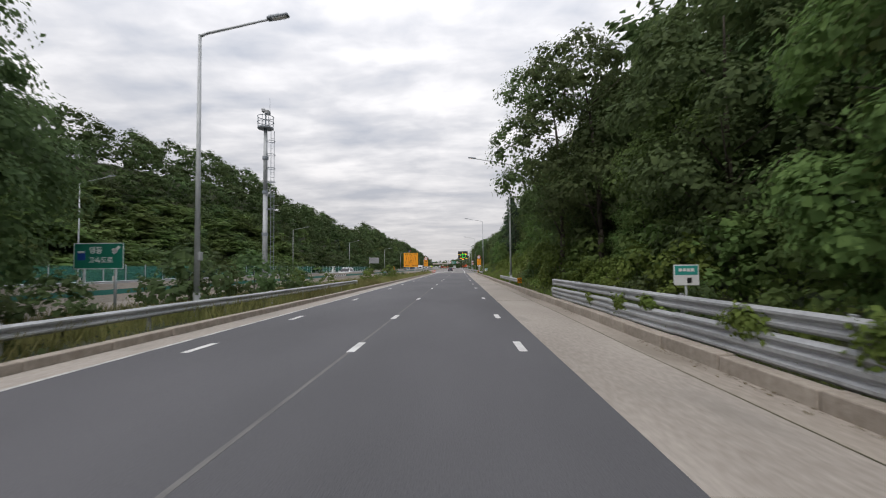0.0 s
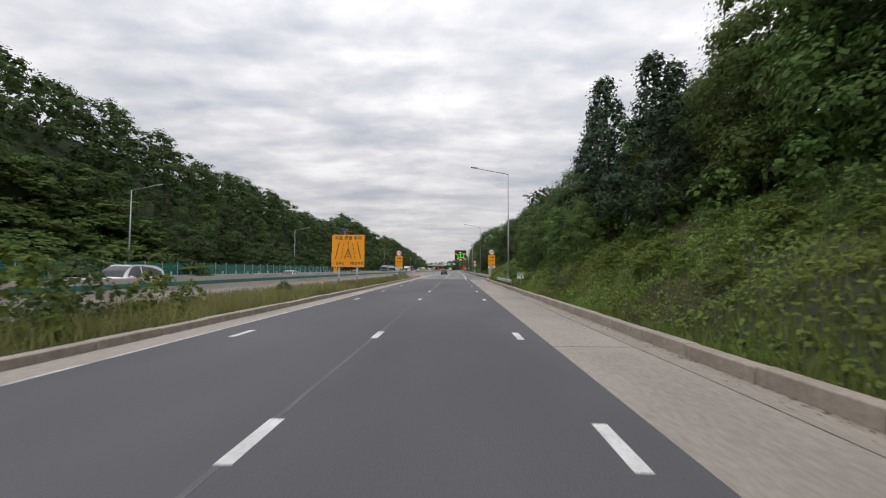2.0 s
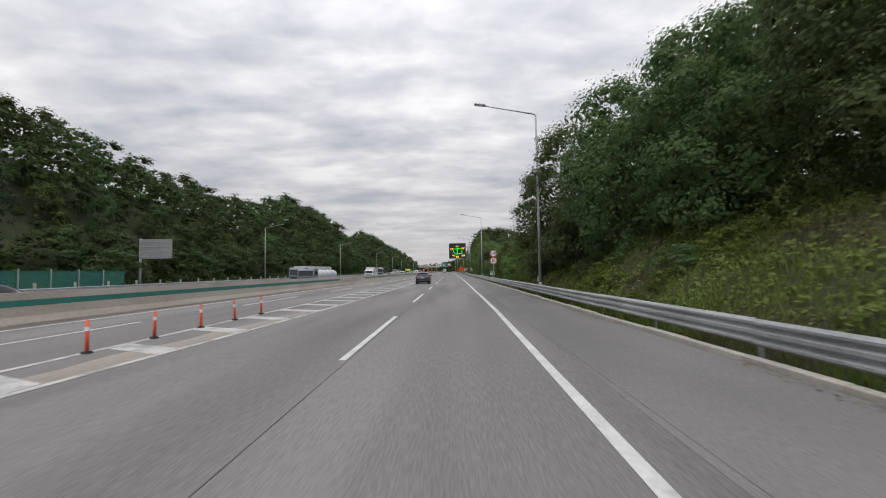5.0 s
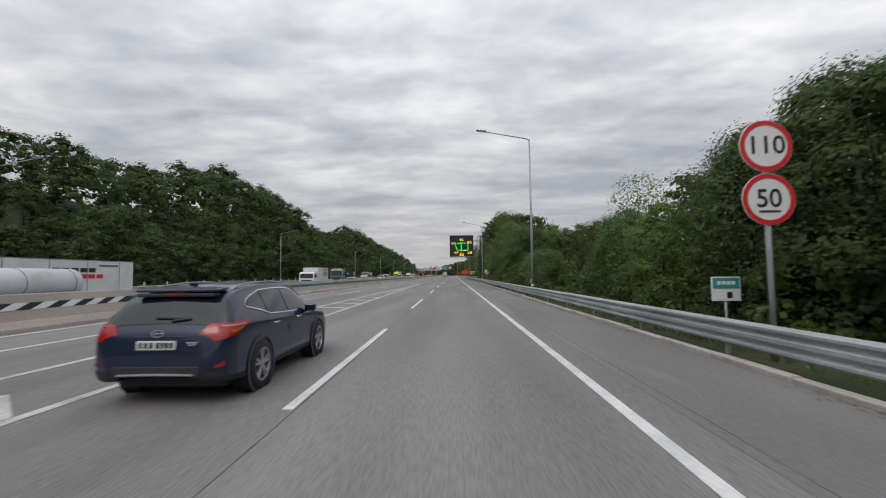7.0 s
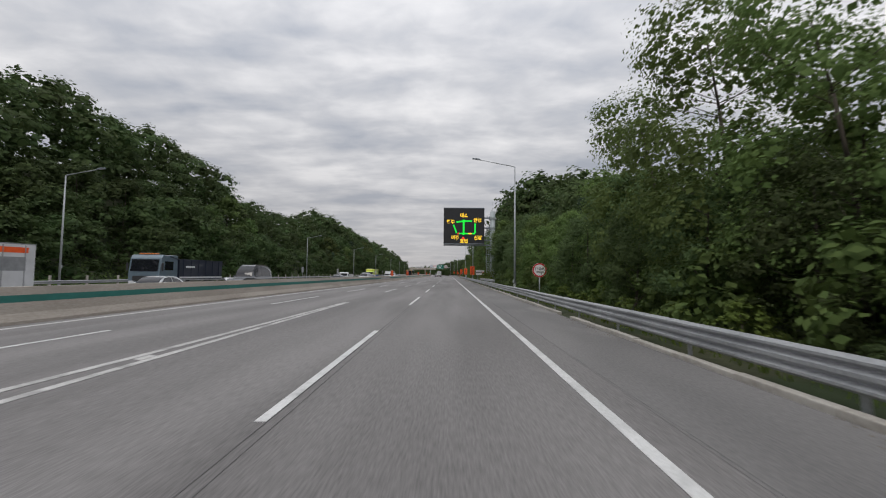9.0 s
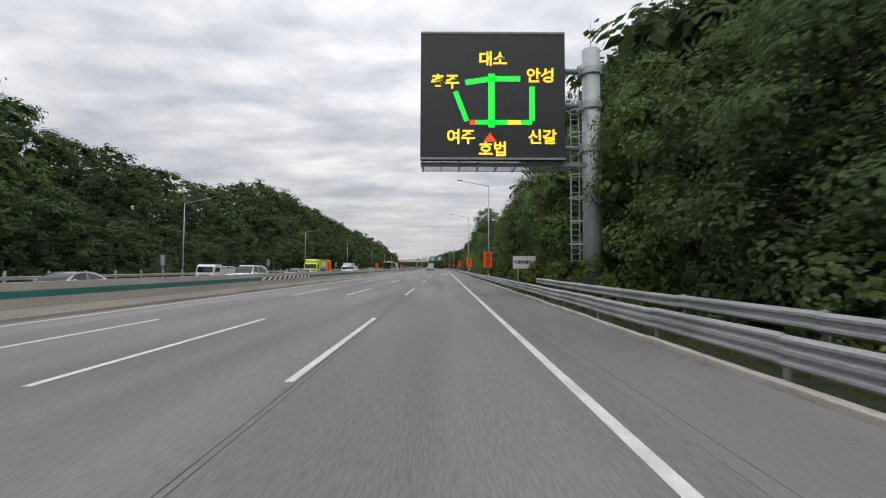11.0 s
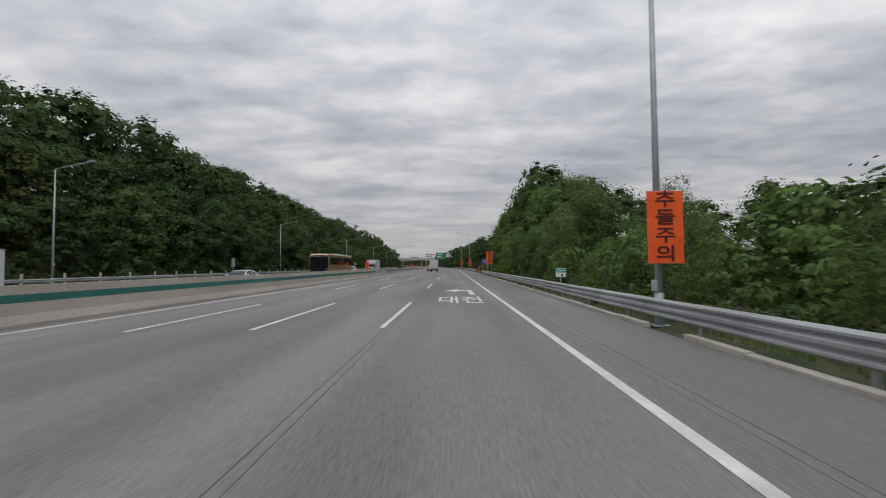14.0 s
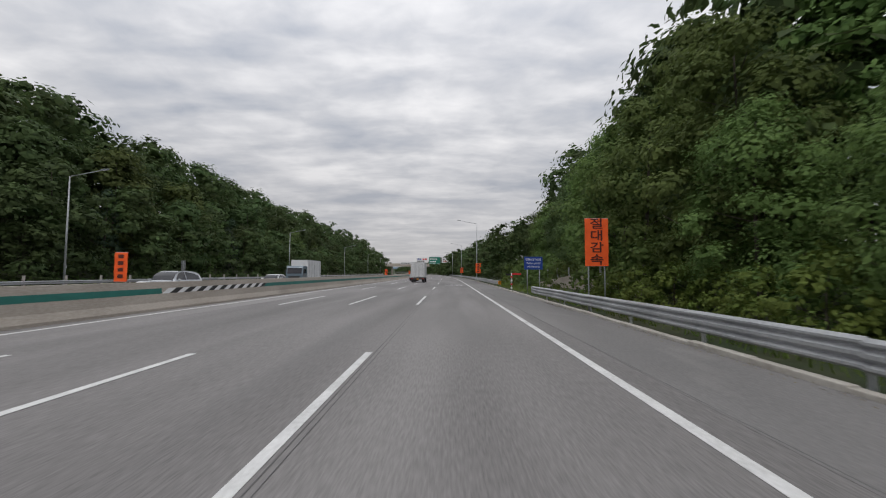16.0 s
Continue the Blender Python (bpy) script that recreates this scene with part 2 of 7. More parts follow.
M_LEAF_F = leaves("hillside_leaves", (0.042, 0.068, 0.030), (0.104, 0.152, 0.054))
M_LEAF_FB = leaves("light_hillside_leaves", (0.066, 0.104, 0.034), (0.150, 0.205, 0.064))
M_LEAF_C = leaves("pine_needles", (0.028, 0.050, 0.032), (0.070, 0.105, 0.056), 0.15)
M_LEAF_W = leaves("woodland_leaves", (0.040, 0.066, 0.028), (0.102, 0.150, 0.052), by_object=False)
M_LEAF_U = leaves("undergrowth_leaves", (0.060, 0.104, 0.030), (0.145, 0.205, 0.060), by_object=False)
M_LEAF_G = leaves("grass_blades", (0.130, 0.140, 0.045), (0.300, 0.285, 0.120), by_object=False)
M_LEAF_K = leaves("bank_herb_leaves", (0.096, 0.144, 0.033), (0.235, 0.300, 0.082), by_object=False)
M_LEAF_V = leaves("vine_leaves", (0.075, 0.120, 0.026), (0.190, 0.260, 0.060), by_object=False)
M_DRY = leaves("dry_stalks", (0.110, 0.095, 0.055), (0.230, 0.195, 0.120), by_object=False)
M_BARK = surface("bark", (0.040, 0.032, 0.024), (0.095, 0.080, 0.062), 0.95, grain=8, patch=1.2, bump=0.7, stretch=(1, 1, 0.25))
M_MESH, n_, l_, p_ = shader("green_fence_mesh")
p_.inputs["Base Color"].default_value = (0.030, 0.200, 0.150, 1)
p_.inputs["Roughness"].default_value, p_.inputs["Alpha"].default_value = 0.55, 0.55
M_KERB2 = surface("pale_kerb_concrete", (0.330, 0.305, 0.270), (0.470, 0.445, 0.405), 0.92, grain=10, patch=0.6, bump=0.5, spots=(0.8, 0.6, (0.20, 0.18, 0.15), 0.6))
M_BAND = surface("pale_paving_band", (0.070, 0.070, 0.076), (0.118, 0.116, 0.123), 0.85, grain=25, patch=0.5, bump=0.3, stretch=(1, 0.2, 1))
M_MOSS = surface("moss_in_joint", (0.060, 0.055, 0.030), (0.190, 0.170, 0.120), 0.95, grain=6, patch=0.5, bump=0.4)
M_CONE = plain("orange_rubber", (0.70, 0.10, 0.03), 0.55)


# ---- mesh helpers ----
def mesh_of(name, bm, mat, smooth=False):
    me = bpy.data.meshes.new(name)
    bm.to_mesh(me)
    bm.free()
    for mm in (mat if isinstance(mat, (list, tuple)) else [mat]):
        me.materials.append(mm)
    if smooth:
        for p in me.polygons:
            p.use_smooth = True
    return me


def data_mesh(name, verts, faces, mat, smooth=False):
    me = bpy.data.meshes.new(name)
    me.from_pydata([tuple(v) for v in verts], [], [tuple(f) for f in faces])
    me.materials.append(mat)
    if smooth:
        for p in me.polygons:
            p.use_smooth = True
    return me


def part(name, bm, mat, parent=None, label="", m=None, smooth=False):
    ob = new(name, bm if isinstance(bm, bpy.types.Mesh) else mesh_of(name, bm, mat, smooth))
    if parent is not None:
        ob.parent = parent
    if m is not None:
        ob.matrix_basis = m
    if label:
        ob["label"] = label
    return ob


def thing(name, label, category, m=None, group="", kind=""):
    ob = new(name)
    ob.empty_display_size = 0.2
    if m is not None:
        ob.matrix_basis = m
    return tagged(ob, label, category, group, kind)


def add_box(bm, c, s, bevel=0.0, m=None):
    geom = bmesh.ops.create_cube(bm, size=1.0)["verts"]
    mat = Matrix.Translation(c) @ Matrix.Diagonal((*s, 1))
    bmesh.ops.transform(bm, matrix=(m @ mat) if m else mat, verts=geom)
    if bevel:
        es = list({e for v in geom for e in v.link_edges})
        bmesh.ops.bevel(bm, geom=es, offset=bevel, segments=2, affect="EDGES", profile=0.5)


def box(c, s, bevel=0.0, m=None):
    bm = bmesh.new()
    add_box(bm, c, s, bevel, m)
    return bm


def add_rod(bm, a, b, r0, r1=None, n=12):
    a, b = Vector(a), Vector(b)
    d = b - a
    geom = bmesh.ops.create_cone(bm, cap_ends=True, segments=n, radius1=r0, radius2=r0 if r1 is None else r1, depth=d.length)["verts"]
    q = d.to_track_quat("Z", "Y").to_matrix().to_4x4()
    bmesh.ops.transform(bm, matrix=Matrix.Translation((a + b) / 2) @ q, verts=geom)


def rod(a, b, r0, r1=None, n=12):
    bm = bmesh.new()
    add_rod(bm, a, b, r0, r1, n)
    return bm


def disc(c, r, th, n=40):
    """A round plate that faces -y."""
    bm = bmesh.new()
    add_rod(bm, (c[0], c[1] + th / 2, c[2]), (c[0], c[1] - th / 2, c[2]), r, n=n)
    return bm


def ring(c, r0, r1, th, n=48):
    bm = bmesh.new()
    vs = []
    for k in range(n):
        a = 2 * math.pi * k / n
        vs.append([bm.verts.new((c[0] + r * math.cos(a), c[1] + y, c[2] + r * math.sin(a))) for r, y in ((r0, -th), (r1, -th), (r1, 0), (r0, 0))])
    for k in range(n):
        p, q = vs[k], vs[(k + 1) % n]
        for i in range(4):
            bm.faces.new((p[i], q[i], q[(i + 1) % 4], p[(i + 1) % 4]))
    bmesh.ops.recalc_face_normals(bm, faces=bm.faces)
    return bm


def letters(body, size, mat, m, parent=None, name="lettering", align="CENTER", stretch=1.0, thick=0.004, bold=0.0):
    """Writing as a thin raised mesh in the built-in font. It lies in x and y of m."""
    cu = bpy.data.curves.new("text", "FONT")
    cu.body, cu.size, cu.align_x, cu.align_y, cu.extrude, cu.offset = body, size, align, "CENTER", thick / 2, bold
    tmp = bpy.data.objects.new("text", cu)
    scene.collection.objects.link(tmp)
    bpy.context.view_layer.update()
    me = bpy.data.meshes.new_from_object(tmp.evaluated_get(bpy.context.evaluated_depsgraph_get()))
    bpy.data.objects.remove(tmp)
    bpy.data.curves.remove(cu)
    me.materials.clear()
    me.materials.append(mat)
    me.transform(Matrix.Diagonal((1, stretch, 1, 1)))
    me.name = name
    return part(name, me, mat, parent, "", m)


FACE = Matrix.Rotation(radians(90), 4, "X")  # stands writing up, to be read from -y


def stand(x, y, z):
    return Matrix.Translation((x, y, z)) @ FACE


# ---- the line of the road ----
def bend(y):
    """The road runs straight and bends gently to the left in the distance."""
    return -1.7e-4 * max(0.0, y - 480.0) ** 2 if y < 1100 else -65.3 - 0.21 * (y - 1100)


def lerp(y, pts):
    if y <= pts[0][0]:
        return pts[0][1]
    for (a, u), (b, v) in zip(pts, pts[1:]):
        if y <= b:
            s = (y - a) / (b - a)
            return u + (v - u) * s
    return pts[-1][1]


def wall_x(y):
    return lerp(y, [(90, -15.8), (135, -15.4), (195, -13.9), (250, -13.5), (310, -12.8), (360, -12.2), (425, -12.5)]) + bend(y)


def kerb_x(y):
    return lerp(y, [(60, 4.85), (118, 5.0), (128, 5.70), (160, 5.50), (215, 5.33), (300, 5.38), (360, 5.25), (420, 5.42)]) + bend(y)


def edge_x(y):
    return lerp(y, [(124, 1.85), (150, 2.30), (190, 2.45)]) + bend(y)


END = 1400.0


def sweep(name, profile, y0, y1, xf, mat, parent=None, label="", step=6.0, closed=True, smooth=False):
    """A profile of (dx, z) drawn along the road line xf from y0 to y1."""
    n = max(1, int((y1 - y0) / step))
    vs, fs, k = [], [], len(profile)
    for i in range(n + 1):
        y = y0 + (y1 - y0) * i / n
        x = xf(y)
        vs += [(x + dx, y, z) for dx, z in profile]
    for i in range(n):
        for j in range(k if closed else k - 1):
            a, b = i * k + j, i * k + (j + 1) % k
            fs.append((a, b, b + k, a + k))
    if closed:
        fs += [tuple(range(k - 1, -1, -1)), tuple(range(n * k, n * k + k))]
    me = data_mesh(name, vs, fs, mat, smooth)
    bm = bmesh.new()
    bm.from_mesh(me)
    bmesh.ops.recalc_face_normals(bm, faces=bm.faces)
    bm.to_mesh(me)
    bm.free()
    return part(name, me, mat, parent, label)


def strip(name, xa, xb, y0, y1, z, mat, parent=None, label="", step=6.0, th=0.12):
    """A slab between two road lines."""
    n = max(1, int((y1 - y0) / step))
    vs, fs = [], []
    for i in range(n + 1):
        y = y0 + (y1 - y0) * i / n
        a, b = xa(y), xb(y)
        vs += [(a, y, z), (b, y, z), (b, y, z - th), (a, y, z - th)]
    for i in range(n):
        p, q = 4 * i, 4 * i + 4
        fs += [(p, p + 1, q + 1, q), (p + 1, p + 2, q + 2, q + 1), (p + 3, p, q, q + 3)]
    fs += [(3, 2, 1, 0), (4 * n, 4 * n + 1, 4 * n + 2, 4 * n + 3)]
    return part(name, data_mesh(name, vs, fs, mat), mat, parent, label)


# ---- terrain ----
def rise_right(x, y):
    """The bank beside the near side of the road."""
    d = x - (kerb_x(y) + 0.9)
    if d <= 0:
        return 0.0
    steep = lerp(y, [(24, 0.35), (38, 0.95), (60, 1.05), (100, 0.85), (122, 0.8), (150, 1.0), (166, 0.45), (176, 0.05), (300, 0.08), (312, 0.35), (330, 0.3), (345, 0.03), (370, 0.05), (405, 0.25), (500, 0.35), (800, 0.3)])
    top = lerp(y, [(24, 3.0), (38, 7.0), (60, 8.0), (100, 6.5), (150, 7.5), (170, 2.0), (180, 0.4), (300, 0.6), (318, 3.5), (345, 0.5), (400, 1.0), (420, 3.5), (520, 8.0), (900, 14.0)])
    return top * (1 - math.exp(-steep * d / max(top, 0.2)))


def rise_left(x, y):
    """The wooded hill on the far side."""
    d = (-39.0 + bend(y)) - x
    if d <= 0:
        return 0.0
    top = lerp(y, [(-40, 22), (60, 20), (110, 24), (160, 21), (228, 17), (262, 14), (285, 17.5), (300, 19.5), (325, 20), (345, 17.5), (375, 12.5), (400, 11.5), (430, 14.5), (470, 13), (540, 14), (700, 18), (1000, 22)])
    s = min(1.0, d / 26.0)
    return top * s * s * (3 - 2 * s) * (1.0 - 0.25 * min(1, max(0, d - 40) / 200))


def ground_z(x, y):
    z = -0.10
    if x > kerb_x(y) + 0.3:
        z = 0.02 + rise_right(x, y)
    elif x < -38.5 + bend(y):
        z = 0.0 + rise_left(x, y)
    elif y < 130 and wall_x(y) + 3.4 < x < -7.4:
        z = 0.10
    if x > 60:
        z *= max(0.3, 1 - (x - 60) / 400)
    bump = noise.noise((x * 0.13, y * 0.13, 0)) * 0.5 + noise.noise((x * 0.5, y * 0.5, 3)) * 0.15
    off = 0.0 if -38.5 + bend(y) < x < kerb_x(y) + 0.8 else 1.0
    return z + bump * off * min(1.0, abs(z) * 0.6)


xs = [-3000, -1200, -600, -350, -220, -160, -130, -110] + [-100 + 2.5 * i for i in range(24)] + [-39.5, -38.6, -38.4, -30, -22, -16, -13.0, -12.0, -11.0, -9.5, -8.0, -7.45, -7.35, -5, 0, 4, 5.0, 5.4, 5.8, 6.2, 6.6, 7.2] + [8 + 1.0 * i for i in range(24)] + [34, 40, 48, 60, 80, 110, 160, 260, 500, 1200, 3000]
ys = [-500, -200, -90] + [-50 + 4 * i for i in range(170)] + [640, 680, 740, 820, 920, 1050, 1250, 1600, 2200, 3000, 4200]
gv = [(x + (bend(y) if abs(x) < 40 else 0), y, ground_z(x + (bend(y) if abs(x) < 40 else 0), y)) for y in ys for x in xs]
gf = [(j * len(xs) + i, j * len(xs) + i + 1, (j + 1) * len(xs) + i + 1, (j + 1) * len(xs) + i) for j in range(len(ys) - 1) for i in range(len(xs) - 1)]
ground = part("ground", data_mesh("ground", gv, gf, M_SOIL, True), M_SOIL)
tagged(ground, "dark soil and leaf litter under the roadside woods", "ground", kind="structure")

# ---- roads ----
ROAD0 = -45.0
JOINT = 125.2
asphalt = strip("road_new_asphalt", lambda y: -6.45, lambda y: 2.42, ROAD0, JOINT, 0.0, M_NEW)
tagged(asphalt, "freshly laid dark grey asphalt of the slip road", "road", kind="structure")
shoulder = strip("shoulder_concrete", lambda y: 2.42, lambda y: kerb_x(y), ROAD0, JOINT, -0.004, M_CONC)
tagged(shoulder, "dusty pale concrete shoulder beside the asphalt", "road shoulder", kind="structure")
lshoulder = strip("gutter_concrete", lambda y: -7.35, lambda y: -6.45, ROAD0, 129.0, -0.004, M_CONC)
tagged(lshoulder, "narrow dusty concrete gutter along the median", "gutter", kind="structure")
old = strip("road_pavement", lambda y: wall_x(y) if y > 129 else -6.45, lambda y: kerb_x(y), JOINT, END, -0.002, M_OLD)
tagged(old, "worn light grey motorway pavement with patched streaks", "road", kind="structure")
mainroad = strip("road_main_lane", lambda y: wall_x(y), lambda y: lerp(y, [(60, -12.4), (118, -10.0), (129, -7.6)]), ROAD0, 129.0, -0.006, M_OLD)
tagged(mainroad, "worn grey lane of the main road beyond the median", "road", kind="structure")
opposite = strip("road_opposite", lambda y: -38.3 + bend(y), lambda y: wall_x(y) - 0.5, ROAD0, END, -0.012, M_OLD)
tagged(opposite, "grey carriageway of the opposite direction behind the barrier", "road", kind="structure")


def mark(name, xf, y0, y1, w, parent, mat, z=0.0):
    return strip(name, lambda y: xf(y) - w / 2, lambda y: xf(y) + w / 2, y0, y1, z + 0.006, mat, parent, step=8.0, th=0.004)


# short dashes on the new asphalt
for xl in (-5.45, -1.83, 1.84):
    for y in (-39.5, -31, -22.5, -14, -5.5, 3, 11.65, 17.4, 26.1, 37.8, 45.85, 57.0, 63.85, 76.95, 85.7, 96.5, 105.75, 118.2):
        if y < JOINT:
            mark("dash", lambda q, xl=xl: xl, y, y + 1.15, 0.17, asphalt, M_LINE)
mark("seam", lambda q: -1.86, ROAD0, JOINT, 0.07, asphalt, M_SEAM, -0.003)
mark("paving_band", lambda q: -1.70 + 0.03 * math.sin(q * 0.4), 84, JOINT, 0.26, asphalt, M_BAND, -0.0035)
mark("gutter_joint", lambda q: kerb_x(q) - 0.62 + 0.05 * math.sin(q * 0.35) + 0.02 * math.sin(q * 1.3), ROAD0, JOINT, 0.025, shoulder, M_MOSS, -0.004)
strip("gutter_slab", lambda y_: kerb_x(y_) - 0.60, lambda y_: kerb_x(y_) - 0.005, ROAD0, JOINT, -0.001, M_GUTTER, shoulder, th=0.003)
for q in range(-32, 124, 19):
    strip("slab_joint", lambda y_: 2.43, lambda y_: kerb_x(y_) - 0.01, q, q + 0.02, 0.0, M_MOSS, shoulder, th=0.003)
sb = mark("edge_dust", lambda q: -6.40 + 0.03 * math.sin(q), ROAD0, JOINT, 0.10, asphalt, M_LINE_WORN, -0.002)
mark("joint_dust", lambda q: -2.0, JOINT - 0.0, JOINT + 0.05, 8.8, old, M_SEAM, -0.002)

# long dashes between the lanes
starts = [138.5, 154.0, 170.0, 186.8, 203.0, 220.0, 237.5, 256.4, 273.0, 290.0, 309.8, 330.8, 351.6, 371.8, 392.0, 412.7, 434.0]
starts += [434.0 + 20.6 * i for i in range(1, 20)]
lane2 = lambda y: lerp(y, [(258, -5.75), (300, -5.40), (350, -5.22), (420, -5.30)]) + bend(y)
lane3 = lambda y: lerp(y, [(140, -11.5), (195, -10.4), (250, -9.5), (310, -8.6), (360, -8.4), (430, -8.8)]) + bend(y)
for s in starts:
    mark("dash", lambda q: -1.8 + bend(q), s, s + 8.0, 0.145, old, M_LINE)
    if s > 262:
        mark("dash", lane2, s - 0.3, s + 7.7, 0.15, old, M_LINE)
    mark("dash", lane3, s - 0.6, s + 7.4, 0.15, old, M_LINE)
mark("edge_line", edge_x, 124.6, END, 0.175, old, M_LINE)
mark("edge_line", lambda y: wall_x(y) + 0.85, 129.0, END, 0.17, old, M_LINE)
mark("edge_line", lambda y: wall_x(y) + 0.85, ROAD0, 129.0, 0.17, mainroad, M_LINE)
mark("seam", lambda y: -1.70 + 0.03 * math.sin(y * 0.05) + bend(y), JOINT, END, 0.014, old, M_CRACK, -0.003)
mark("seam", lambda y: -1.59 + 0.02 * math.sin(y * 0.09) + bend(y), 226, END, 0.009, old, M_CRACK, -0.003)
strip("pale_lane_edge", lambda y: wall_x(y) + 0.17, lambda y: wall_x(y) + 2.3 + 0.06 * math.sin(y * 0.11), 232, END, 0.0006, M_PALE, old, th=0.002)
mark("seam", lambda y: edge_x(y) + 0.75 + 0.10 * math.sin(y * 0.07), JOINT + 4, END, 0.018, old, M_CRACK, -0.002)
strip("shoulder_patch", lambda y: edge_x(y) + 0.62, lambda y: kerb_x(y) - 0.01, JOINT + 3, END, 0.0025, M_SHOULDER, old, th=0.003)

# painted gore between the slip road and the main road
gore_r = lambda y: lerp(y, [(128, -6.6), (150, -5.6), (187, -5.0), (221, -5.4), (258, -5.65)])
gore_l = lambda y: lerp(y, [(130, -8.1), (187, -7.5), (221, -6.75), (235, -6.2), (243, -5.92), (258, -5.80)])
mark("gore_line", gore_r, 130, 258, 0.18, old, M_LINE_WORN)
mark("gore_line", gore_l, 131, 258, 0.18, old, M_LINE_WORN)
y = 133.0
while y < 252:
    xm = (gore_r(y) + gore_l(y)) / 2
    hw = (gore_r(y) - gore_l(y)) / 2 - 0.12
    w = 0.75 if y < 200 else 0.45
    if hw > 0.08:
        s = hw * 0.9
        if 165 < y < 200:
            vs = [(xm - hw, y, 0.004), (xm, y + s, 0.004), (xm + hw, y, 0.004), (xm + hw, y + w, 0.004), (xm, y + s + w, 0.004), (xm - hw, y + w, 0.004)]
            fs = [(0, 1, 4, 5)[::-1], (1, 2, 3, 4)[::-1]]
        else:
            vs = [(xm - hw, y + s, 0.004), (xm + hw, y, 0.004), (xm + hw, y + w, 0.004), (xm - hw, y + s + w, 0.004)]
            fs = [(3, 2, 1, 0)]
        k = len(vs)
        vs += [(a, b, 0.0) for a, b, c in vs]
        fs += [(i, (i + 1) % k, (i + 1) % k + k, i + k) for i in range(k)]
        part("chevron", data_mesh("chevron", vs, fs, M_LINE_WORN), M_LINE_WORN, old)
    y += 3.2 if y < 165 else 4.4 if y < 200 else 3.4

# pale dust swept together at the nose of the gore
strip("gore_dust", lambda y: lerp(y, [(127, -8.0), (134, -7.4), (150, -6.3)]) + 0.12 * math.sin(y * 1.7), lambda y: lerp(y, [(127, -6.5), (136, -6.2), (150, -5.95)]) + 0.10 * math.sin(y * 2.3 + 1), 127.2, 150, 0.0012, M_CONC, old, step=0.7, th=0.002)

# kerbs: separate blocks, two metres each, uneven by a little
kerb = thing("kerb", "weathered concrete kerb blocks along the shoulder", "kerb", kind="structure")
bmk = box((0, 0, 0.06), (0.30, 1.97, 0.30), 0.025)
kerb_mesh = mesh_of("kerb_block", bmk, M_KERB)
bmk = box((0, 0, 0.02), (0.20, 1.985, 0.15), 0.02)
low_mesh = mesh_of("kerb_block", bmk, M_KERB2)
random.seed(5)
for i in range(300):
    y = -20 + 2 * i + 1
    high = y < 128
    if not high and random.random() < 0.02:
        continue
    ob = part("kerb_block", kerb_mesh if high else low_mesh, M_KERB, kerb)
    ob.matrix_basis = pose(kerb_x(y) + 0.13 + random.uniform(-0.015, 0.015), y, random.uniform(-0.02, 0.015) + (0.05 if high else 0), 0, random.uniform(-2, 2), math.degrees(math.atan(-(kerb_x(y + 1) - kerb_x(y - 1)) / 2)) + random.uniform(-0.4, 0.4))
kerb_l = thing("kerb_median", "dusty concrete kerb blocks along the grassy median", "kerb", kind="structure")
for i in range(80):
    y = -28 + 2 * i + 1
    if y < 129:
        ob = part("kerb_block", kerb_mesh, M_KERB, kerb_l)
        ob.matrix_basis = pose(-7.48 + random.uniform(-0.015, 0.015), y, random.uniform(-0.03, 0.0), 0, random.uniform(-2, 2), random.uniform(-0.4, 0.4))

# median barrier with its painted band
WALL_P = [(0.16, -0.1), (0.16, 0.10), (0.02, 0.35), (-0.08, 1.20), (-0.30, 1.20), (-0.42, 0.35), (-0.55, 0.10), (-0.55, -0.1)]
wall = sweep("wall_median", WALL_P, ROAD0, END, wall_x, M_WALL)
tagged(wall, "stained concrete median barrier with a painted green band", "barrier", kind="structure")


def band(name, y0, y1, z0, z1, mat):
    f = lambda z: 0.02 - 0.10 * (z - 0.35) / 0.85
    return sweep(name, [(f(z0) + 0.004, z0), (f(z1) + 0.004, z1), (f(z1) - 0.02, z1), (f(z0) - 0.02, z0)], y0, y1, wall_x, mat, wall)


hatched = [(54.0, 63.0), (185.0, 199.5), (314.5, 325.5), (430.0, 440.0), (560, 576)]
last = ROAD0
for a, b in hatched:
    band("green_band", last, a, 0.70, 0.93, M_GREEN)
    last = b
    n = int((b - a) / 1.0)
    for i in range(n):
        y = a + (b - a) * (i + 0.5) / n
        half = (b - a) / n * 0.27
        for q, mm, nm in ((0.0, M_WHITE, "white_stripe"), ((b - a) / n * 0.5, M_BLACK, "black_stripe")):
            f = lambda z: wall_x(y + q) + 0.02 - 0.10 * (z - 0.35) / 0.85 + 0.006
            vs = [(f(0.70), y + q - half - 0.25, 0.70), (f(0.70), y + q + half - 0.25, 0.70), (f(0.93), y + q + half + 0.25, 0.93), (f(0.93), y + q - half + 0.25, 0.93)]
            vs += [(a_ - 0.02, b_, c_) for a_, b_, c_ in vs]
            fs = [(0, 1, 2, 3), (7, 6, 5, 4), (0, 4, 5, 1), (1, 5, 6, 2), (2, 6, 7, 3), (3, 7, 4, 0)]
            part(nm, data_mesh(nm, vs, fs, mm), mm, wall)
band("green_band", last, END, 0.70, 0.93, M_GREEN)
jm = mesh_of("joint", box((0.0, 0, 0.78), (0.012, 0.025, 0.84)), M_BLACK)
for i in range(40):
    y = 128 + 10 * i
    ob = part("joint", jm, M_BLACK, wall)
    ob.matrix_basis = pose(wall_x(y) - 0.024, y, 0, 0, -6.7, 0)

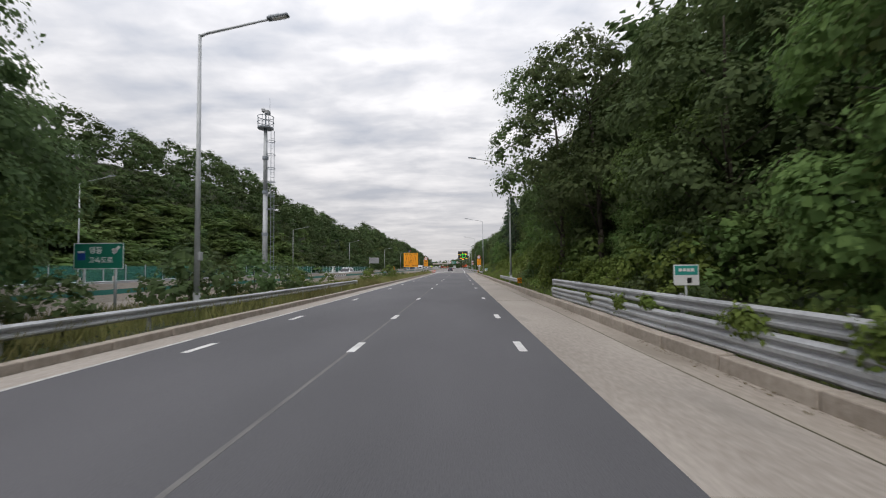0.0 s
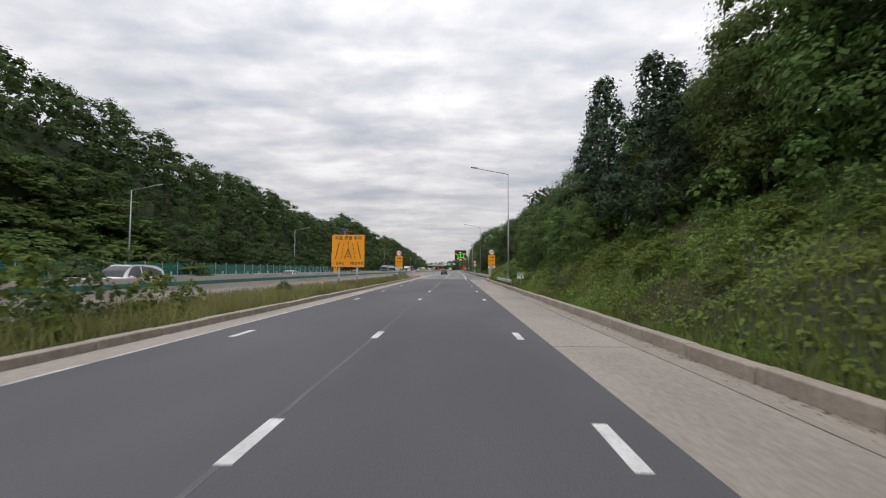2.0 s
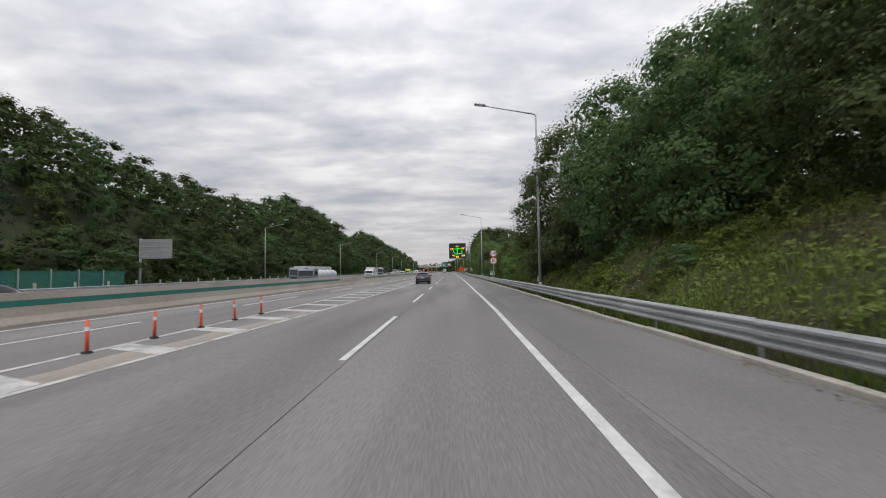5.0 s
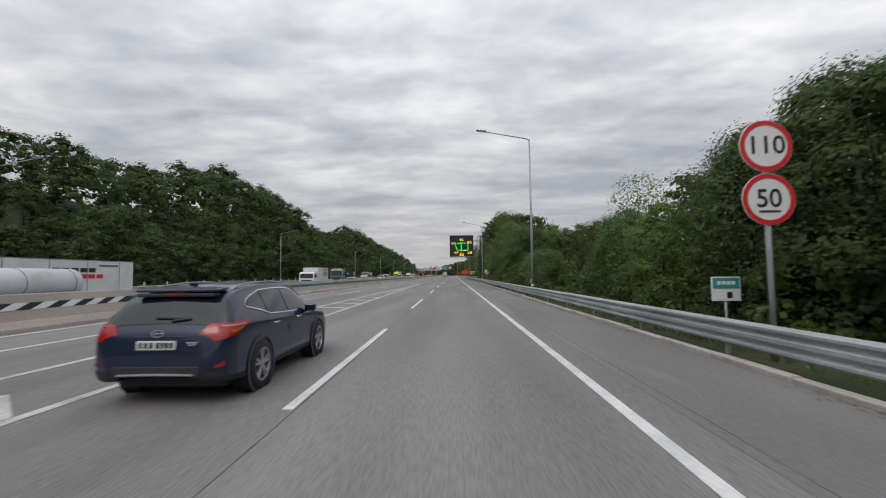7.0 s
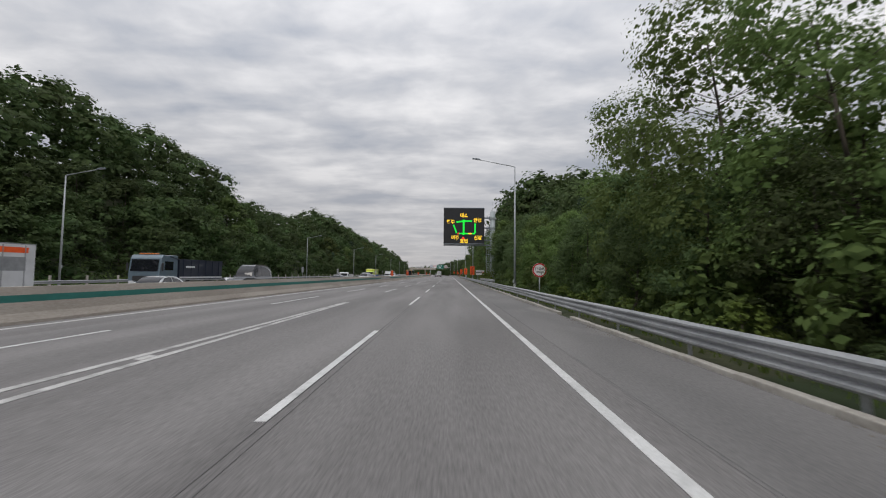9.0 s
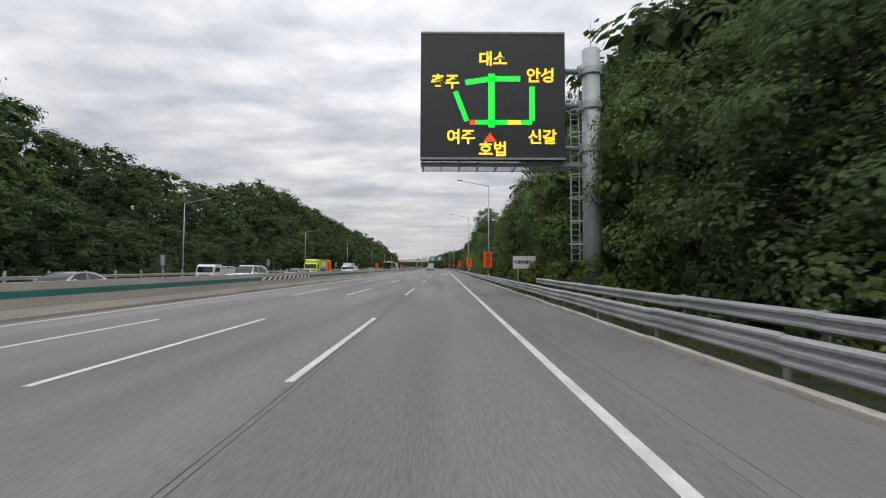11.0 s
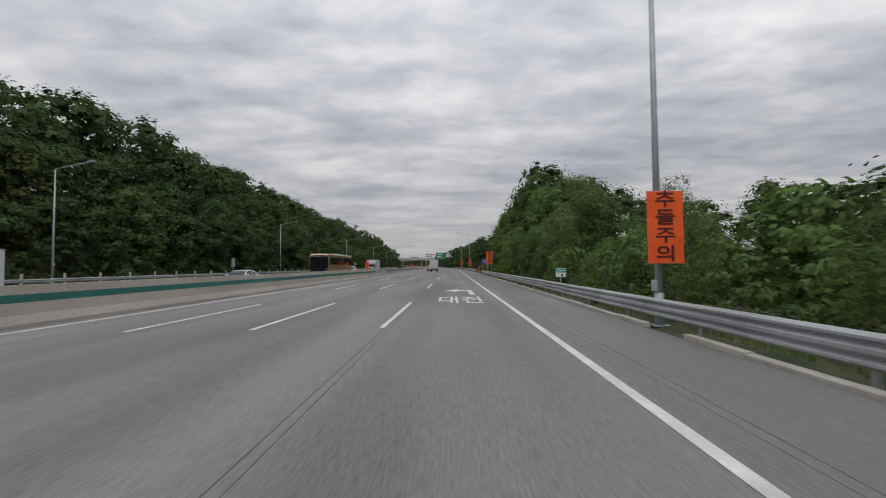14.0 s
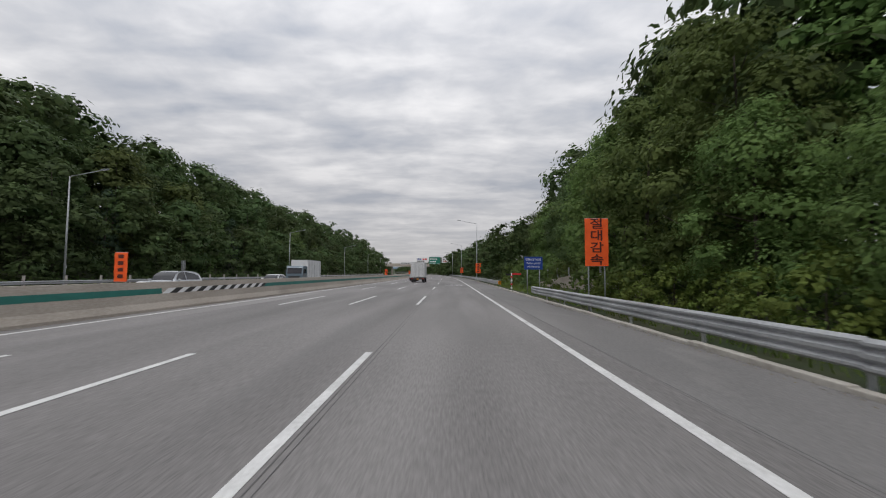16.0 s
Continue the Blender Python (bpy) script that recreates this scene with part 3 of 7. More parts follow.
# ---- guard rails ----
W2 = [(0.0, 0.155), (0.02, 0.15), (0.082, 0.105), (0.082, 0.065), (0.012, 0.02), (0.012, -0.02), (0.082, -0.065), (0.082, -0.105), (0.02, -0.15), (0.0, -0.155)]
W3 = [(0.0, 0.25), (0.02, 0.245), (0.085, 0.195), (0.085, 0.155), (0.012, 0.105), (0.012, 0.085), (0.085, 0.03), (0.085, -0.03), (0.012, -0.085), (0.012, -0.105), (0.085, -0.155), (0.085, -0.195), (0.02, -0.245), (0.0, -0.25)]
BEAM = 4.0


def beam_mesh(profile):
    """A wave-shaped beam four metres long along y, its waves towards -x."""
    ring_ = [(-dx, z) for dx, z in profile] + [(-dx + 0.006, z) for dx, z in reversed(profile)]
    n = len(ring_)
    vs = [(dx, y, z) for y in (-BEAM / 2 - 0.03, BEAM / 2 + 0.03) for dx, z in ring_]
    return data_mesh("beam", vs, [(j, (j + 1) % n, (j + 1) % n + n, j + n) for j in range(n)], M_STEEL)


BEAM2, BEAM3 = beam_mesh(W2), beam_mesh(W3)
bm = box((0.10, 0, -0.30), (0.05, 0.12, 0.95), 0.008)
add_box(bm, (0.04, 0, 0.0), (0.09, 0.10, 0.22), 0.006)
POST_ME = mesh_of("post", bm, M_STEEL)
TALL_ME = mesh_of("post", box((0.10, 0, -0.02), (0.16, 0.16, 1.30), 0.015), M_KERB2)
bm = bmesh.new()
add_rod(bm, (0.03, 0, -0.155), (0.03, 0, 0.155), 0.13, n=20)
END_ME = mesh_of("rail_end", bm, M_STEEL, True)
BOLT_ME = mesh_of("bolt", rod((-0.02, 0, 0), (-0.035, 0, 0), 0.018, n=8), M_STEEL)


def guardrail(label, y0, y1, xf, z=0.60, side=1, chevron=None, ends=(True, True), waves=3, posts=POST_ME):
    """side 1: the road lies towards -x."""
    g = thing("guardrail", label, "guardrail", pose(xf(y0), y0, 0))
    n = max(1, round((y1 - y0) / BEAM))
    L = (y1 - y0) / n
    for i in range(n):
        y = y0 + (i + 0.5) * L
        turn = -math.degrees(math.atan((xf(y + 2) - xf(y - 2)) / 4)) + (0 if side > 0 else 180)
        b = part("beam", BEAM3 if waves == 3 else BEAM2, M_STEEL, g)
        b.matrix_basis = pose(xf(y) - xf(y0), y - y0, z + random.uniform(-0.012, 0.012), 0, random.uniform(-1, 1), turn) @ Matrix.Diagonal((1, L / BEAM, 1, 1))
        p = part("post", posts, M_STEEL, g)
        p.matrix_basis = pose(xf(y - L / 2) - xf(y0), y - L / 2 - y0 + 0.05, z, 0, random.uniform(-2, 2), turn)
        c = part("bolt", BOLT_ME, M_STEEL, g)
        c.matrix_basis = pose(xf(y - L / 2) - xf(y0), y - L / 2 - y0 + 0.05, z, 0, 0, turn)
    for k, y in enumerate((y0, y1)):
        if ends[k]:
            e = part("rail_end", END_ME, M_STEEL, g)
            e.matrix_basis = pose(xf(y) - xf(y0), y - y0, z)
    if chevron:
        y = y0 - 0.16
        bmc = box((0, 0, 0), (0.42, 0.02, 0.42), 0.01)
        c = part("marker_plate", bmc, M_YELLOW, g, "yellow and black hazard marker plate", pose(xf(y0) - xf(y0) + 0.05, -0.17, z + 0.02, 0, 0, 25))
        for d in (-0.14, 0.0, 0.14):
            bms = box((0, 0, 0), (0.05, 0.006, 0.36), 0)
            part("stripe", bms, M_BLACK, c, "", pose(d, -0.014, 0, 0, 35, 0) @ Matrix.Diagonal((1, 1, 0.9, 1)))
    return g


random.seed(9)
rail_x = lambda y: kerb_x(y) + 0.34
guardrail("lower galvanised steel beam of a doubled guardrail, with vines", -20, 24, rail_x, 0.50, ends=(False, True))
guardrail("upper galvanised steel beam of a doubled guardrail, with vines", -20, 24, lambda y: rail_x(y) + 0.05, 0.97, ends=(False, True), waves=2)
guardrail("short dusty steel guardrail with a hazard marker at its end", 36.5, 51, rail_x, 0.64, chevron=True, waves=2)
guardrail("short dusty steel guardrail standing in weeds", 93, 105, rail_x, 0.64, waves=2)
guardrail("long galvanised steel guardrail along the motorway shoulder", 122, 442, rail_x, 0.52, chevron=True)
guardrail("upper galvanised beam beside the sign mast", 286, 308, lambda y: rail_x(y) + 0.30, 0.97, waves=2)
guardrail("galvanised steel guardrail after the patrol car entrance", 462, 700, rail_x, 0.54, chevron=True)
guardrail("grey steel guardrail along the grassy median", -25, 38, lambda y: -8.25, 0.62, side=-1, waves=2)
guardrail("steel guardrail at the far edge of the opposite carriageway", -30, 700, lambda y: -36.2 + bend(y), 0.62, side=-1, waves=2, posts=TALL_ME)


# ---- street lamps ----
def street_lamp(h, arm, x, y, face, label, group):
    """face -1: the arm reaches towards -x."""
    t = thing("street_lamp", label, "street lamp", pose(x, y, ground_z(x, y) - 0.02), group)
    bm = bmesh.new()
    add_rod(bm, (0, 0, 0), (0, 0, h), 0.105, 0.055, 16)
    add_rod(bm, (0, 0, 0), (0, 0, 0.9), 0.125, 0.12, 16)
    part("pole", bm, M_POLE, t, smooth=True)
    bm = bmesh.new()
    add_rod(bm, (0, 0, h - 0.05), (0.25 * face, 0, h + 0.04), 0.05, 0.045, 10)
    add_rod(bm, (0.25 * face, 0, h + 0.04), (arm * face, 0, h + 0.19 * arm), 0.045, 0.035, 10)
    part("arm", bm, M_POLE, t, smooth=True)
    tilt = Matrix.Translation(((arm + 0.30) * face, 0, h + 0.19 * arm + 0.07)) @ Matrix.Rotation(-0.16 * face, 4, "Y")
    bm = bmesh.new()
    add_box(bm, (0, 0, 0), (0.80, 0.26, 0.10), 0.045)
    add_box(bm, (-0.12 * face, 0, 0.05), (0.42, 0.20, 0.08), 0.035)
    head = part("lamp_head", bm, M_TOWER, t, "grey lamp head", tilt)
    part("lens", box((0.06 * face, 0, -0.052), (0.5, 0.19, 0.03), 0.01), M_WHITE, head)
    bm = bmesh.new()
    add_box(bm, (0, 0, 0.015), (0.42, 0.42, 0.03), 0.005)
    part("base_plate", bm, M_POLE, t)
    part("service_box", box((-0.13 * -face, -0.02, 2.2 if face > 0 else 1.1), (0.10, 0.16, 0.30), 0.01), M_POLE, t)
    return t


LAMP_R = "tall grey street lamp with one arm over the shoulder"
for x, y in ((5.55, 45.2), (5.8, 99.2), (6.12, 158.0), (6.3, 213.75), (6.55, 272.6), (6.2, 337.2), (5.68, 372.0), (5.6, 500), (5.6, 568), (5.6, 634)):
    street_lamp(12.1, 3.4, x + 0.08 + bend(y), y, -1, LAMP_R, "lamps beside the slip road")
LAMP_L = "grey street lamp at the foot of the wooded hill"
for x, y in ((-40.0, 46), (-40.0, 104), (-40.4, 158.3), (-37.4, 215), (-37.4, 273), (-38.0, 346), (-37.3, 399), (-38.0, 453), (-38, 512), (-38, 570), (-38, 628), (-38, 690)):
    street_lamp(11.2, 3.2, x + bend(y), y, 1, LAMP_L, "lamps along the opposite carriageway")
street_lamp(10.3, 2.6, -8.85, 17.4, 1, "grey street lamp standing behind the median guardrail", "lamps on the median")


# ---- signs ----
def post(p, x, y0, z0, z1, r=0.04, name="post"):
    return part(name, rod((x, y0, z0), (x, y0, z1), r, n=12), M_POLE, p, smooth=True)


def plate(p, name, c, s, mat, label="", r=0.02):
    return part(name, box(c, s, min(r, s[1] * 0.45)), mat, p, label)


def bars(p, mat, x0, x1, z, n, h, y, seed=1):
    """A line of writing too small to read, as plain bars."""
    random.seed(seed)
    w = (x1 - x0) / n
    for i in range(n):
        part("bar", box((x0 + (i + 0.5) * w, y, z + random.uniform(-0.05, 0.05) * h), (w * random.uniform(0.6, 0.82), 0.006, h * random.uniform(0.8, 1.0))), mat, p)


# lane change warning, a large orange-yellow board
s = thing("warning_sign", "large orange-yellow lane merge warning board on two grey posts", "road sign", pose(-9.85, 92.4, 0.1))
post(s, -0.85, 0.06, 0, 1.8, 0.07)
post(s, 0.85, 0.06, 0, 1.8, 0.07)
b = plate(s, "board", (0, 0, 3.30), (3.05, 0.06, 2.98), M_YELLOW)
part("frame", box((0, 0.02, 1.80), (3.07, 0.09, 0.05), 0.01), M_POLE, s)
letters("차로 변경 주의", 0.42, M_DKRED, stand(0, -0.033, 4.46), b, bold=0.008)
letters("중부선", 0.30, M_DKRED, stand(-0.75, -0.033, 2.12), b, bold=0.006)
letters("제2중부선", 0.30, M_DKRED, stand(0.82, -0.033, 2.12), b, bold=0.006)


def slanted(p, name, x0, z0, x1, z1, w, mat, y=-0.034):
    d = Vector((x1 - x0, 0, z1 - z0))
    m = Matrix.Translation(((x0 + x1) / 2, y, (z0 + z1) / 2)) @ Matrix.Rotation(math.atan2(d.x, d.z), 4, "Y")
    return part(name, box((0, 0, 0), (w, 0.006, d.length)), mat, p, "", m)


slanted(b, "line", -1.18, 2.55, -0.85, 4.10, 0.07, M_DKRED)
slanted(b, "line", 1.18, 2.55, 0.85, 4.10, 0.07, M_DKRED)
slanted(b, "line", -0.32, 2.55, 0.0, 3.55, 0.06, M_DKRED)
slanted(b, "line", 0.32, 2.55, 0.0, 3.55, 0.06, M_DKRED)
for z in (3.62, 3.85, 4.05):
    slanted(b, "line", 0, z, 0, z + 0.14, 0.07, M_DKRED)
for z in (2.75, 2.95, 3.15, 3.3):
    slanted(b, "line", -0.12, z, 0.12, z, 0.05, M_DKRED)
for sx in (-1, 1):
    for k in range(4):
        slanted(b, "line", sx * (0.66 - 0.07 * k), 2.6 + 0.38 * k, sx * (0.61 - 0.07 * k), 2.85 + 0.38 * k, 0.05, M_DKRED)
post(s, -0.35, 0.05, 4.78, 5.15, 0.04)
lamp = part("beacon", box((-0.35, 0.03, 5.22), (0.62, 0.12, 0.16), 0.04), M_BLUE, s, "blue and red flashing beacon bar")
part("beacon_half", box((-0.12, 0.03, 5.22), (0.22, 0.135, 0.165), 0.04), M_RED, lamp)


def speed_disc(p, x, y, z, r, text, name="disc"):
    d = part(name, disc((x, y, z), r, 0.02), M_WHITE, p, "white disc with a red rim")
    part("rim", ring((x, y - 0.011, z), r * 0.80, r * 0.985, 0.006), M_RED, d)
    letters(text, r * 0.98, M_BLACK, stand(x, y - 0.013, z), d, bold=0.006)
    return d


def camera_sign(x, y, label, dz=0.0):
    """Speed limit disc over an orange-yellow speed camera notice and a distance plate."""
    s = thing("speed_camera_sign", label, "road sign", pose(x, y, ground_z(x, y) + dz))
    post(s, 0, 0.07, -0.3, 4.9, 0.055)
    speed_disc(s, 0, 0, 4.48, 0.47, "110")
    b = plate(s, "notice", (0, 0, 3.14), (1.12, 0.03, 1.72), M_YELLOW)
    cam_ = part("camera_symbol", box((-0.05, -0.019, 3.66), (0.50, 0.008, 0.22), 0.003), M_BLACK, b)
    part("lens_symbol", box((0.30, -0.019, 3.66), (0.16, 0.008, 0.15), 0.003), M_BLACK, b)
    part("window_symbol", box((-0.08, -0.024, 3.66), (0.26, 0.006, 0.10)), M_YELLOW, b)
    letters("단속중", 0.30, M_DKRED, stand(0, -0.017, 3.10), b, bold=0.006)
    letters("Photo", 0.21, M_DKRED, stand(0, -0.017, 2.74), b)
    letters("enforcement", 0.165, M_DKRED, stand(0, -0.017, 2.48), b)
    d = plate(s, "distance_plate", (0, 0, 2.06), (1.12, 0.03, 0.36), M_WHITE, "white distance plate")
    letters("500m", 0.34, M_BLACK, stand(0, -0.017, 2.06), d, bold=0.004)
    return s


camera_sign(5.95, 121.6, "orange speed camera sign under a 110 disc beside the kerb")
camera_sign(-8.95, 120.9, "orange speed camera sign under a 110 disc on the grass median", -0.33)

s = thing("speed_limit_sign", "two round red-rimmed speed limit discs on a grey pole", "road sign", pose(6.25, 189.3, 0.0))
post(s, 0, 0.06, -0.1, 4.3, 0.05)
speed_disc(s, 0, 0, 4.04, 0.49, "110")
d = speed_disc(s, 0, 0, 3.03, 0.49, "50")
part("underline", box((0, -0.015, 2.80), (0.40, 0.006, 0.035)), M_BLACK, d)


def distance_marker(x, y, z, digit):
    """Small kilometre board: teal above, white below."""
    s = thing("distance_marker", "small kilometre board, teal over white, on a thin post", "road sign", pose(x, y, ground_z(x, y)), "kilometre boards")
    post(s, 0, 0.03, -0.1, z + 0.05, 0.025)
    b = plate(s, "board", (0, 0, z), (0.62, 0.02, 0.52), M_WHITE)
    t = part("teal_field", box((0, -0.012, z + 0.12), (0.56, 0.006, 0.23)), M_TEAL, b)
    bars(b, M_WHITE, -0.2, 0.2, z + 0.13, 4, 0.09, -0.018, 3)
    if digit:
        letters(digit, 0.26, M_BLACK, stand(0.06, -0.013, z - 0.13), b, bold=0.006)
    else:
        bars(b, M_BLACK, -0.02, 0.16, z - 0.13, 1, 0.15, -0.014, 4)
    return s


distance_marker(6.2, 13.5, 1.35, "")
distance_marker(6.05, 91.6, 0.95, "9")
distance_marker(6.2, 190.6, 1.30, "")
distance_marker(6.75, 386.4, 1.12, "")

# height limit disc
s = thing("height_limit_sign", "round red-rimmed truck length limit disc on a thin post", "road sign", pose(6.75, 262.2, 0.0))
post(s, 0, 0.05, -0.1, 2.1, 0.04)
d = part("disc", disc((0, 0, 2.1), 0.50, 0.02), M_WHITE, s, "white disc with a red rim")
part("rim", ring((0, -0.011, 2.1), 0.40, 0.49, 0.006), M_RED, d)
letters("110m", 0.30, M_BLACK, stand(0, -0.013, 2.18), d, bold=0.004)
part("truck_symbol", box((0, -0.014, 1.97), (0.44, 0.006, 0.07), 0), M_BLACK, d)

# white lane change board
s = thing("lane_change_board", "white lane change notice with black and red lettering", "road sign", pose(6.40, 314.2, 0.0))
post(s, -0.45, 0.04, -0.1, 2.0, 0.04)
post(s, 0.45, 0.04, -0.1, 2.0, 0.04)
b = plate(s, "board", (0, 0, 2.11), (1.64, 0.03, 0.90), M_WHITE)
letters("차로변경", 0.29, M_BLACK, stand(-0.24, -0.017, 2.10), b, bold=0.012)
letters("주의", 0.29, M_RED, stand(0.52, -0.017, 2.10), b, bold=0.012)


# orange banners
def banner(x, y, z0, z1, w, text, label, posts=True, base=0.0):
    s = thing("banner", label, "banner", pose(x, y, base), "orange warning banners")
    h = z1 - z0
    n, vs = 10, []
    for i in range(n + 1):
        hw, dy = w / 2 * (1 - 0.012 * math.sin(i * 1.1)), 0.006 * math.sin(i * 1.3)
        vs += [(x_, y_ + dy, z0 + h * i / n) for x_, y_ in ((-hw, -0.011), (hw, -0.011), (hw, 0.011), (-hw, 0.011))]
    fs = [(3, 2, 1, 0), (4 * n, 4 * n + 1, 4 * n + 2, 4 * n + 3)]
    fs += [(4 * i + k, 4 * i + (k + 1) % 4, 4 * i + 4 + (k + 1) % 4, 4 * i + 4 + k) for i in range(n) for k in range(4)]
    c = part("cloth", data_mesh("cloth", vs, fs, M_ORANGE), M_ORANGE, s)
    for zz in (z0, z1):
        part("batten", rod((-w / 2, 0.02, zz), (w / 2, 0.02, zz), 0.015, n=8), M_POLE, s)
    if posts:
        post(s, -w * 0.35, 0.05, -base, z1 - 0.02, 0.028)
        post(s, w * 0.35, 0.05, -base, z1 - 0.02, 0.028)
    if text:
        k = len(text)
        for i, ch in enumerate(text):
            size = 0.64 * w
            letters(ch, size, M_DKRED, stand(0, -0.022, z1 - h * (i + 0.5) / k), c, stretch=min(1.0, h / k * 0.82 / (size * 0.86)), bold=0.010)
    else:
        for i in range(4):
            part("bar", box((0, -0.020, z1 - h * (i + 0.6) / 4.4), (w * 0.42, 0.006, h * 0.13)), M_DKRED, c)
    return s


BL = "orange cloth banner with dark lettering tied to the lamp pole"
banner(6.12, 336.9, 1.68, 3.72, 1.06, "차로변경주의", BL, False)
banner(5.88, 371.8, 1.70, 3.65, 0.96, "추돌주의", BL, False)
banner(6.15, 430.0, 1.98, 4.02, 0.99, "절대감속", "orange cloth banner with dark lettering on two thin posts")
banner(5.9, 499.8, 1.7, 3.7, 1.05, "", BL, False)
banner(5.9 + bend(568), 567.8, 1.7, 3.7, 1.05, "", BL, False)
for y in (335.2, 371.2, 429.4, 505.0, 575.0):
    banner(wall_x(y) - (1.4 if y > 400 else 1.0), y, 1.22, 2.44, 0.54, "", "orange cloth banner with dark bars behind the median barrier")
s = thing("camera_notice", "small orange speed camera notice behind the median barrier", "road sign", pose(wall_x(111) - 0.9, 111.5, 0.0))
post(s, 0, 0.03, -0.1, 2.0, 0.03)
b = plate(s, "notice", (0, 0, 1.62), (0.50, 0.02, 0.80), M_YELLOW)
part("camera_symbol", box((0, -0.013, 1.85), (0.26, 0.006, 0.10)), M_BLACK, b)
bars(b, M_DKRED, -0.16, 0.16, 1.55, 3, 0.12, -0.013, 8)
plate(s, "distance_plate", (0, 0, 1.12), (0.50, 0.02, 0.17), M_WHITE)

# ---- variable message sign on its mast ----
v = thing("message_sign", "black traffic message screen on a tall grey cantilever mast", "message sign", pose(7.72, 303.85, 0.0))
bm = bmesh.new()
add_rod(bm, (0, 0, -0.1), (0, 0, 12.4), 0.46, 0.42, 32)
add_rod(bm, (0, 0, -0.1), (0, 0, 0.12), 0.62, 0.62, 32)
mast = part("mast", bm, M_MAST, v, smooth=True)
part("mast_cap", rod((0, 0, 12.4), (0, 0, 12.5), 0.38, 0.10, 24), M_TOWER, v)
part("antenna", rod((0, 0, 12.5), (0, 0, 14.0), 0.02, 0.01, 8), M_TOWER, v)
for z in (7.5, 9.6, 11.3):
    a = part("arm", rod((-0.2, 0, z), (-2.6, -0.25, z), 0.13, 0.13, 14), M_TOWER, v, smooth=True)
    part("collar", rod((0, 0, z - 0.16), (0, 0, z + 0.16), 0.52, 0.52, 28), M_MAST, v)
    for q in (-0.10, 0.10):
        part("flange", rod((-0.55, -0.03, z + q), (-0.66, -0.03, z + q), 0.20, 0.20, 14), M_TOWER, a)
SX0, SX1, SZ0, SZ1 = -8.30, -1.45, 6.80, 12.95
SXC, SZC, SW, SH = (SX0 + SX1) / 2, (SZ0 + SZ1) / 2, SX1 - SX0, SZ1 - SZ0
scr = part("screen", box((SXC, -0.45, SZC), (SW, 0.42, SH), 0.03), M_SCREEN, v, "black screen with lit green and amber signs")
part("bezel", box((SXC, -0.672, SZ1 - 0.05), (SW, 0.03, 0.10), 0.01), M_TOWER, scr)
part("bezel", box((SXC, -0.672, SZ0 + 0.05), (SW, 0.03, 0.10), 0.01), M_TOWER, scr)
cat = part("catwalk", box(((SX0 - 0.9) / 2, 0.42, SZ0 - 0.16), (-0.9 - SX0, 1.05, 0.02)), M_GRID, v, "open steel grid catwalk behind the screen")
part("support_beam", box(((SX0 - 0.3) / 2, -0.20, SZ0 - 0.12), (-0.3 - SX0, 0.14, 0.20), 0.01), M_TOWER, v)
for i in range(9):
    x = SX0 + 0.08 + (-1.1 - SX0) * i / 8
    part("bracket", box((x, 0.42, SZ0 - 0.20), (0.05, 1.10, 0.06), 0.005), M_TOWER, cat)
    part("stanchion", rod((x, 0.95, SZ0 - 0.18), (x, 0.95, SZ0 + 0.85), 0.02, n=8), M_TOWER, cat)
for z in (-0.18, 0.35, 0.85):
    part("rail", rod((SX0, 0.95, SZ0 + z), (-0.9, 0.95, SZ0 + z), 0.02, n=8), M_TOWER, cat)
lad = part("ladder", rod((-0.98, 0.1, 2.0), (-0.98, 0.1, 10.5), 0.025, n=8), M_MAST, v, "thin steel access ladder with safety hoops")
part("stile", rod((-0.58, 0.1, 2.0), (-0.58, 0.1, 10.5), 0.025, n=8), M_MAST, lad)
for i in range(28):
    z = 2.1 + 0.3 * i
    part("rung", rod((-0.98, 0.1, z), (-0.58, 0.1, z), 0.014, n=6), M_MAST, lad)
for z in (2.9, 4.0, 5.1, 6.2, 8.2, 9.3):
    bmr = ring((0, 0, 0), 0.35, 0.375, 0.05, 20)
    part("hoop", bmr, M_MAST, lad, "", Matrix.Translation((-0.80, -0.22, z)) @ Matrix.Rotation(radians(90), 4, "X"))
for a in (-0.34, 0.0, 0.34):
    part("hoop_strap", box((-0.80 + a, -0.22 - math.sqrt(max(0, 0.36 ** 2 - a * a)), 4.55), (0.03, 0.012, 3.4)), M_MAST, lad)
for z in (2.6, 5.2, 8.0):
    part("tie", rod((-0.58, 0.1, z), (-0.2, 0.05, z), 0.02, n=6), M_MAST, lad)
part("control_box", box((0.75, -0.1, 0.75), (0.5, 0.4, 0.8), 0.02), M_GREYBACK, v)


def px(u, w):
    """Screen place from shares of its width and height, from the top left."""
    return SX0 + SW * u, SZ1 - SH * w


def led(u0, w0, u1, w1, wd, mat):
    (a, c), (b_, d_) = px(u0, w0), px(u1, w1)
    slanted(scr, "lit_line", a, c, b_, d_, wd, mat, -0.666)


led(0.49, 0.33, 0.49, 0.75, 0.30, M_LEDG)
led(0.31, 0.40, 0.49, 0.37, 0.26, M_LEDG)
led(0.49, 0.37, 0.69, 0.37, 0.26, M_LEDG)
led(0.77, 0.43, 0.77, 0.70, 0.26, M_LEDG)
led(0.24, 0.47, 0.32, 0.70, 0.24, M_LEDG)
led(0.38, 0.71, 0.60, 0.71, 0.22, M_LEDG)
led(0.69, 0.71, 0.77, 0.71, 0.22, M_LEDG)
led(0.34, 0.71, 0.38, 0.71, 0.22, M_LEDR)
led(0.60, 0.71, 0.69, 0.71, 0.22, M_LEDY)
xx, zz = px(0.48, 0.83)
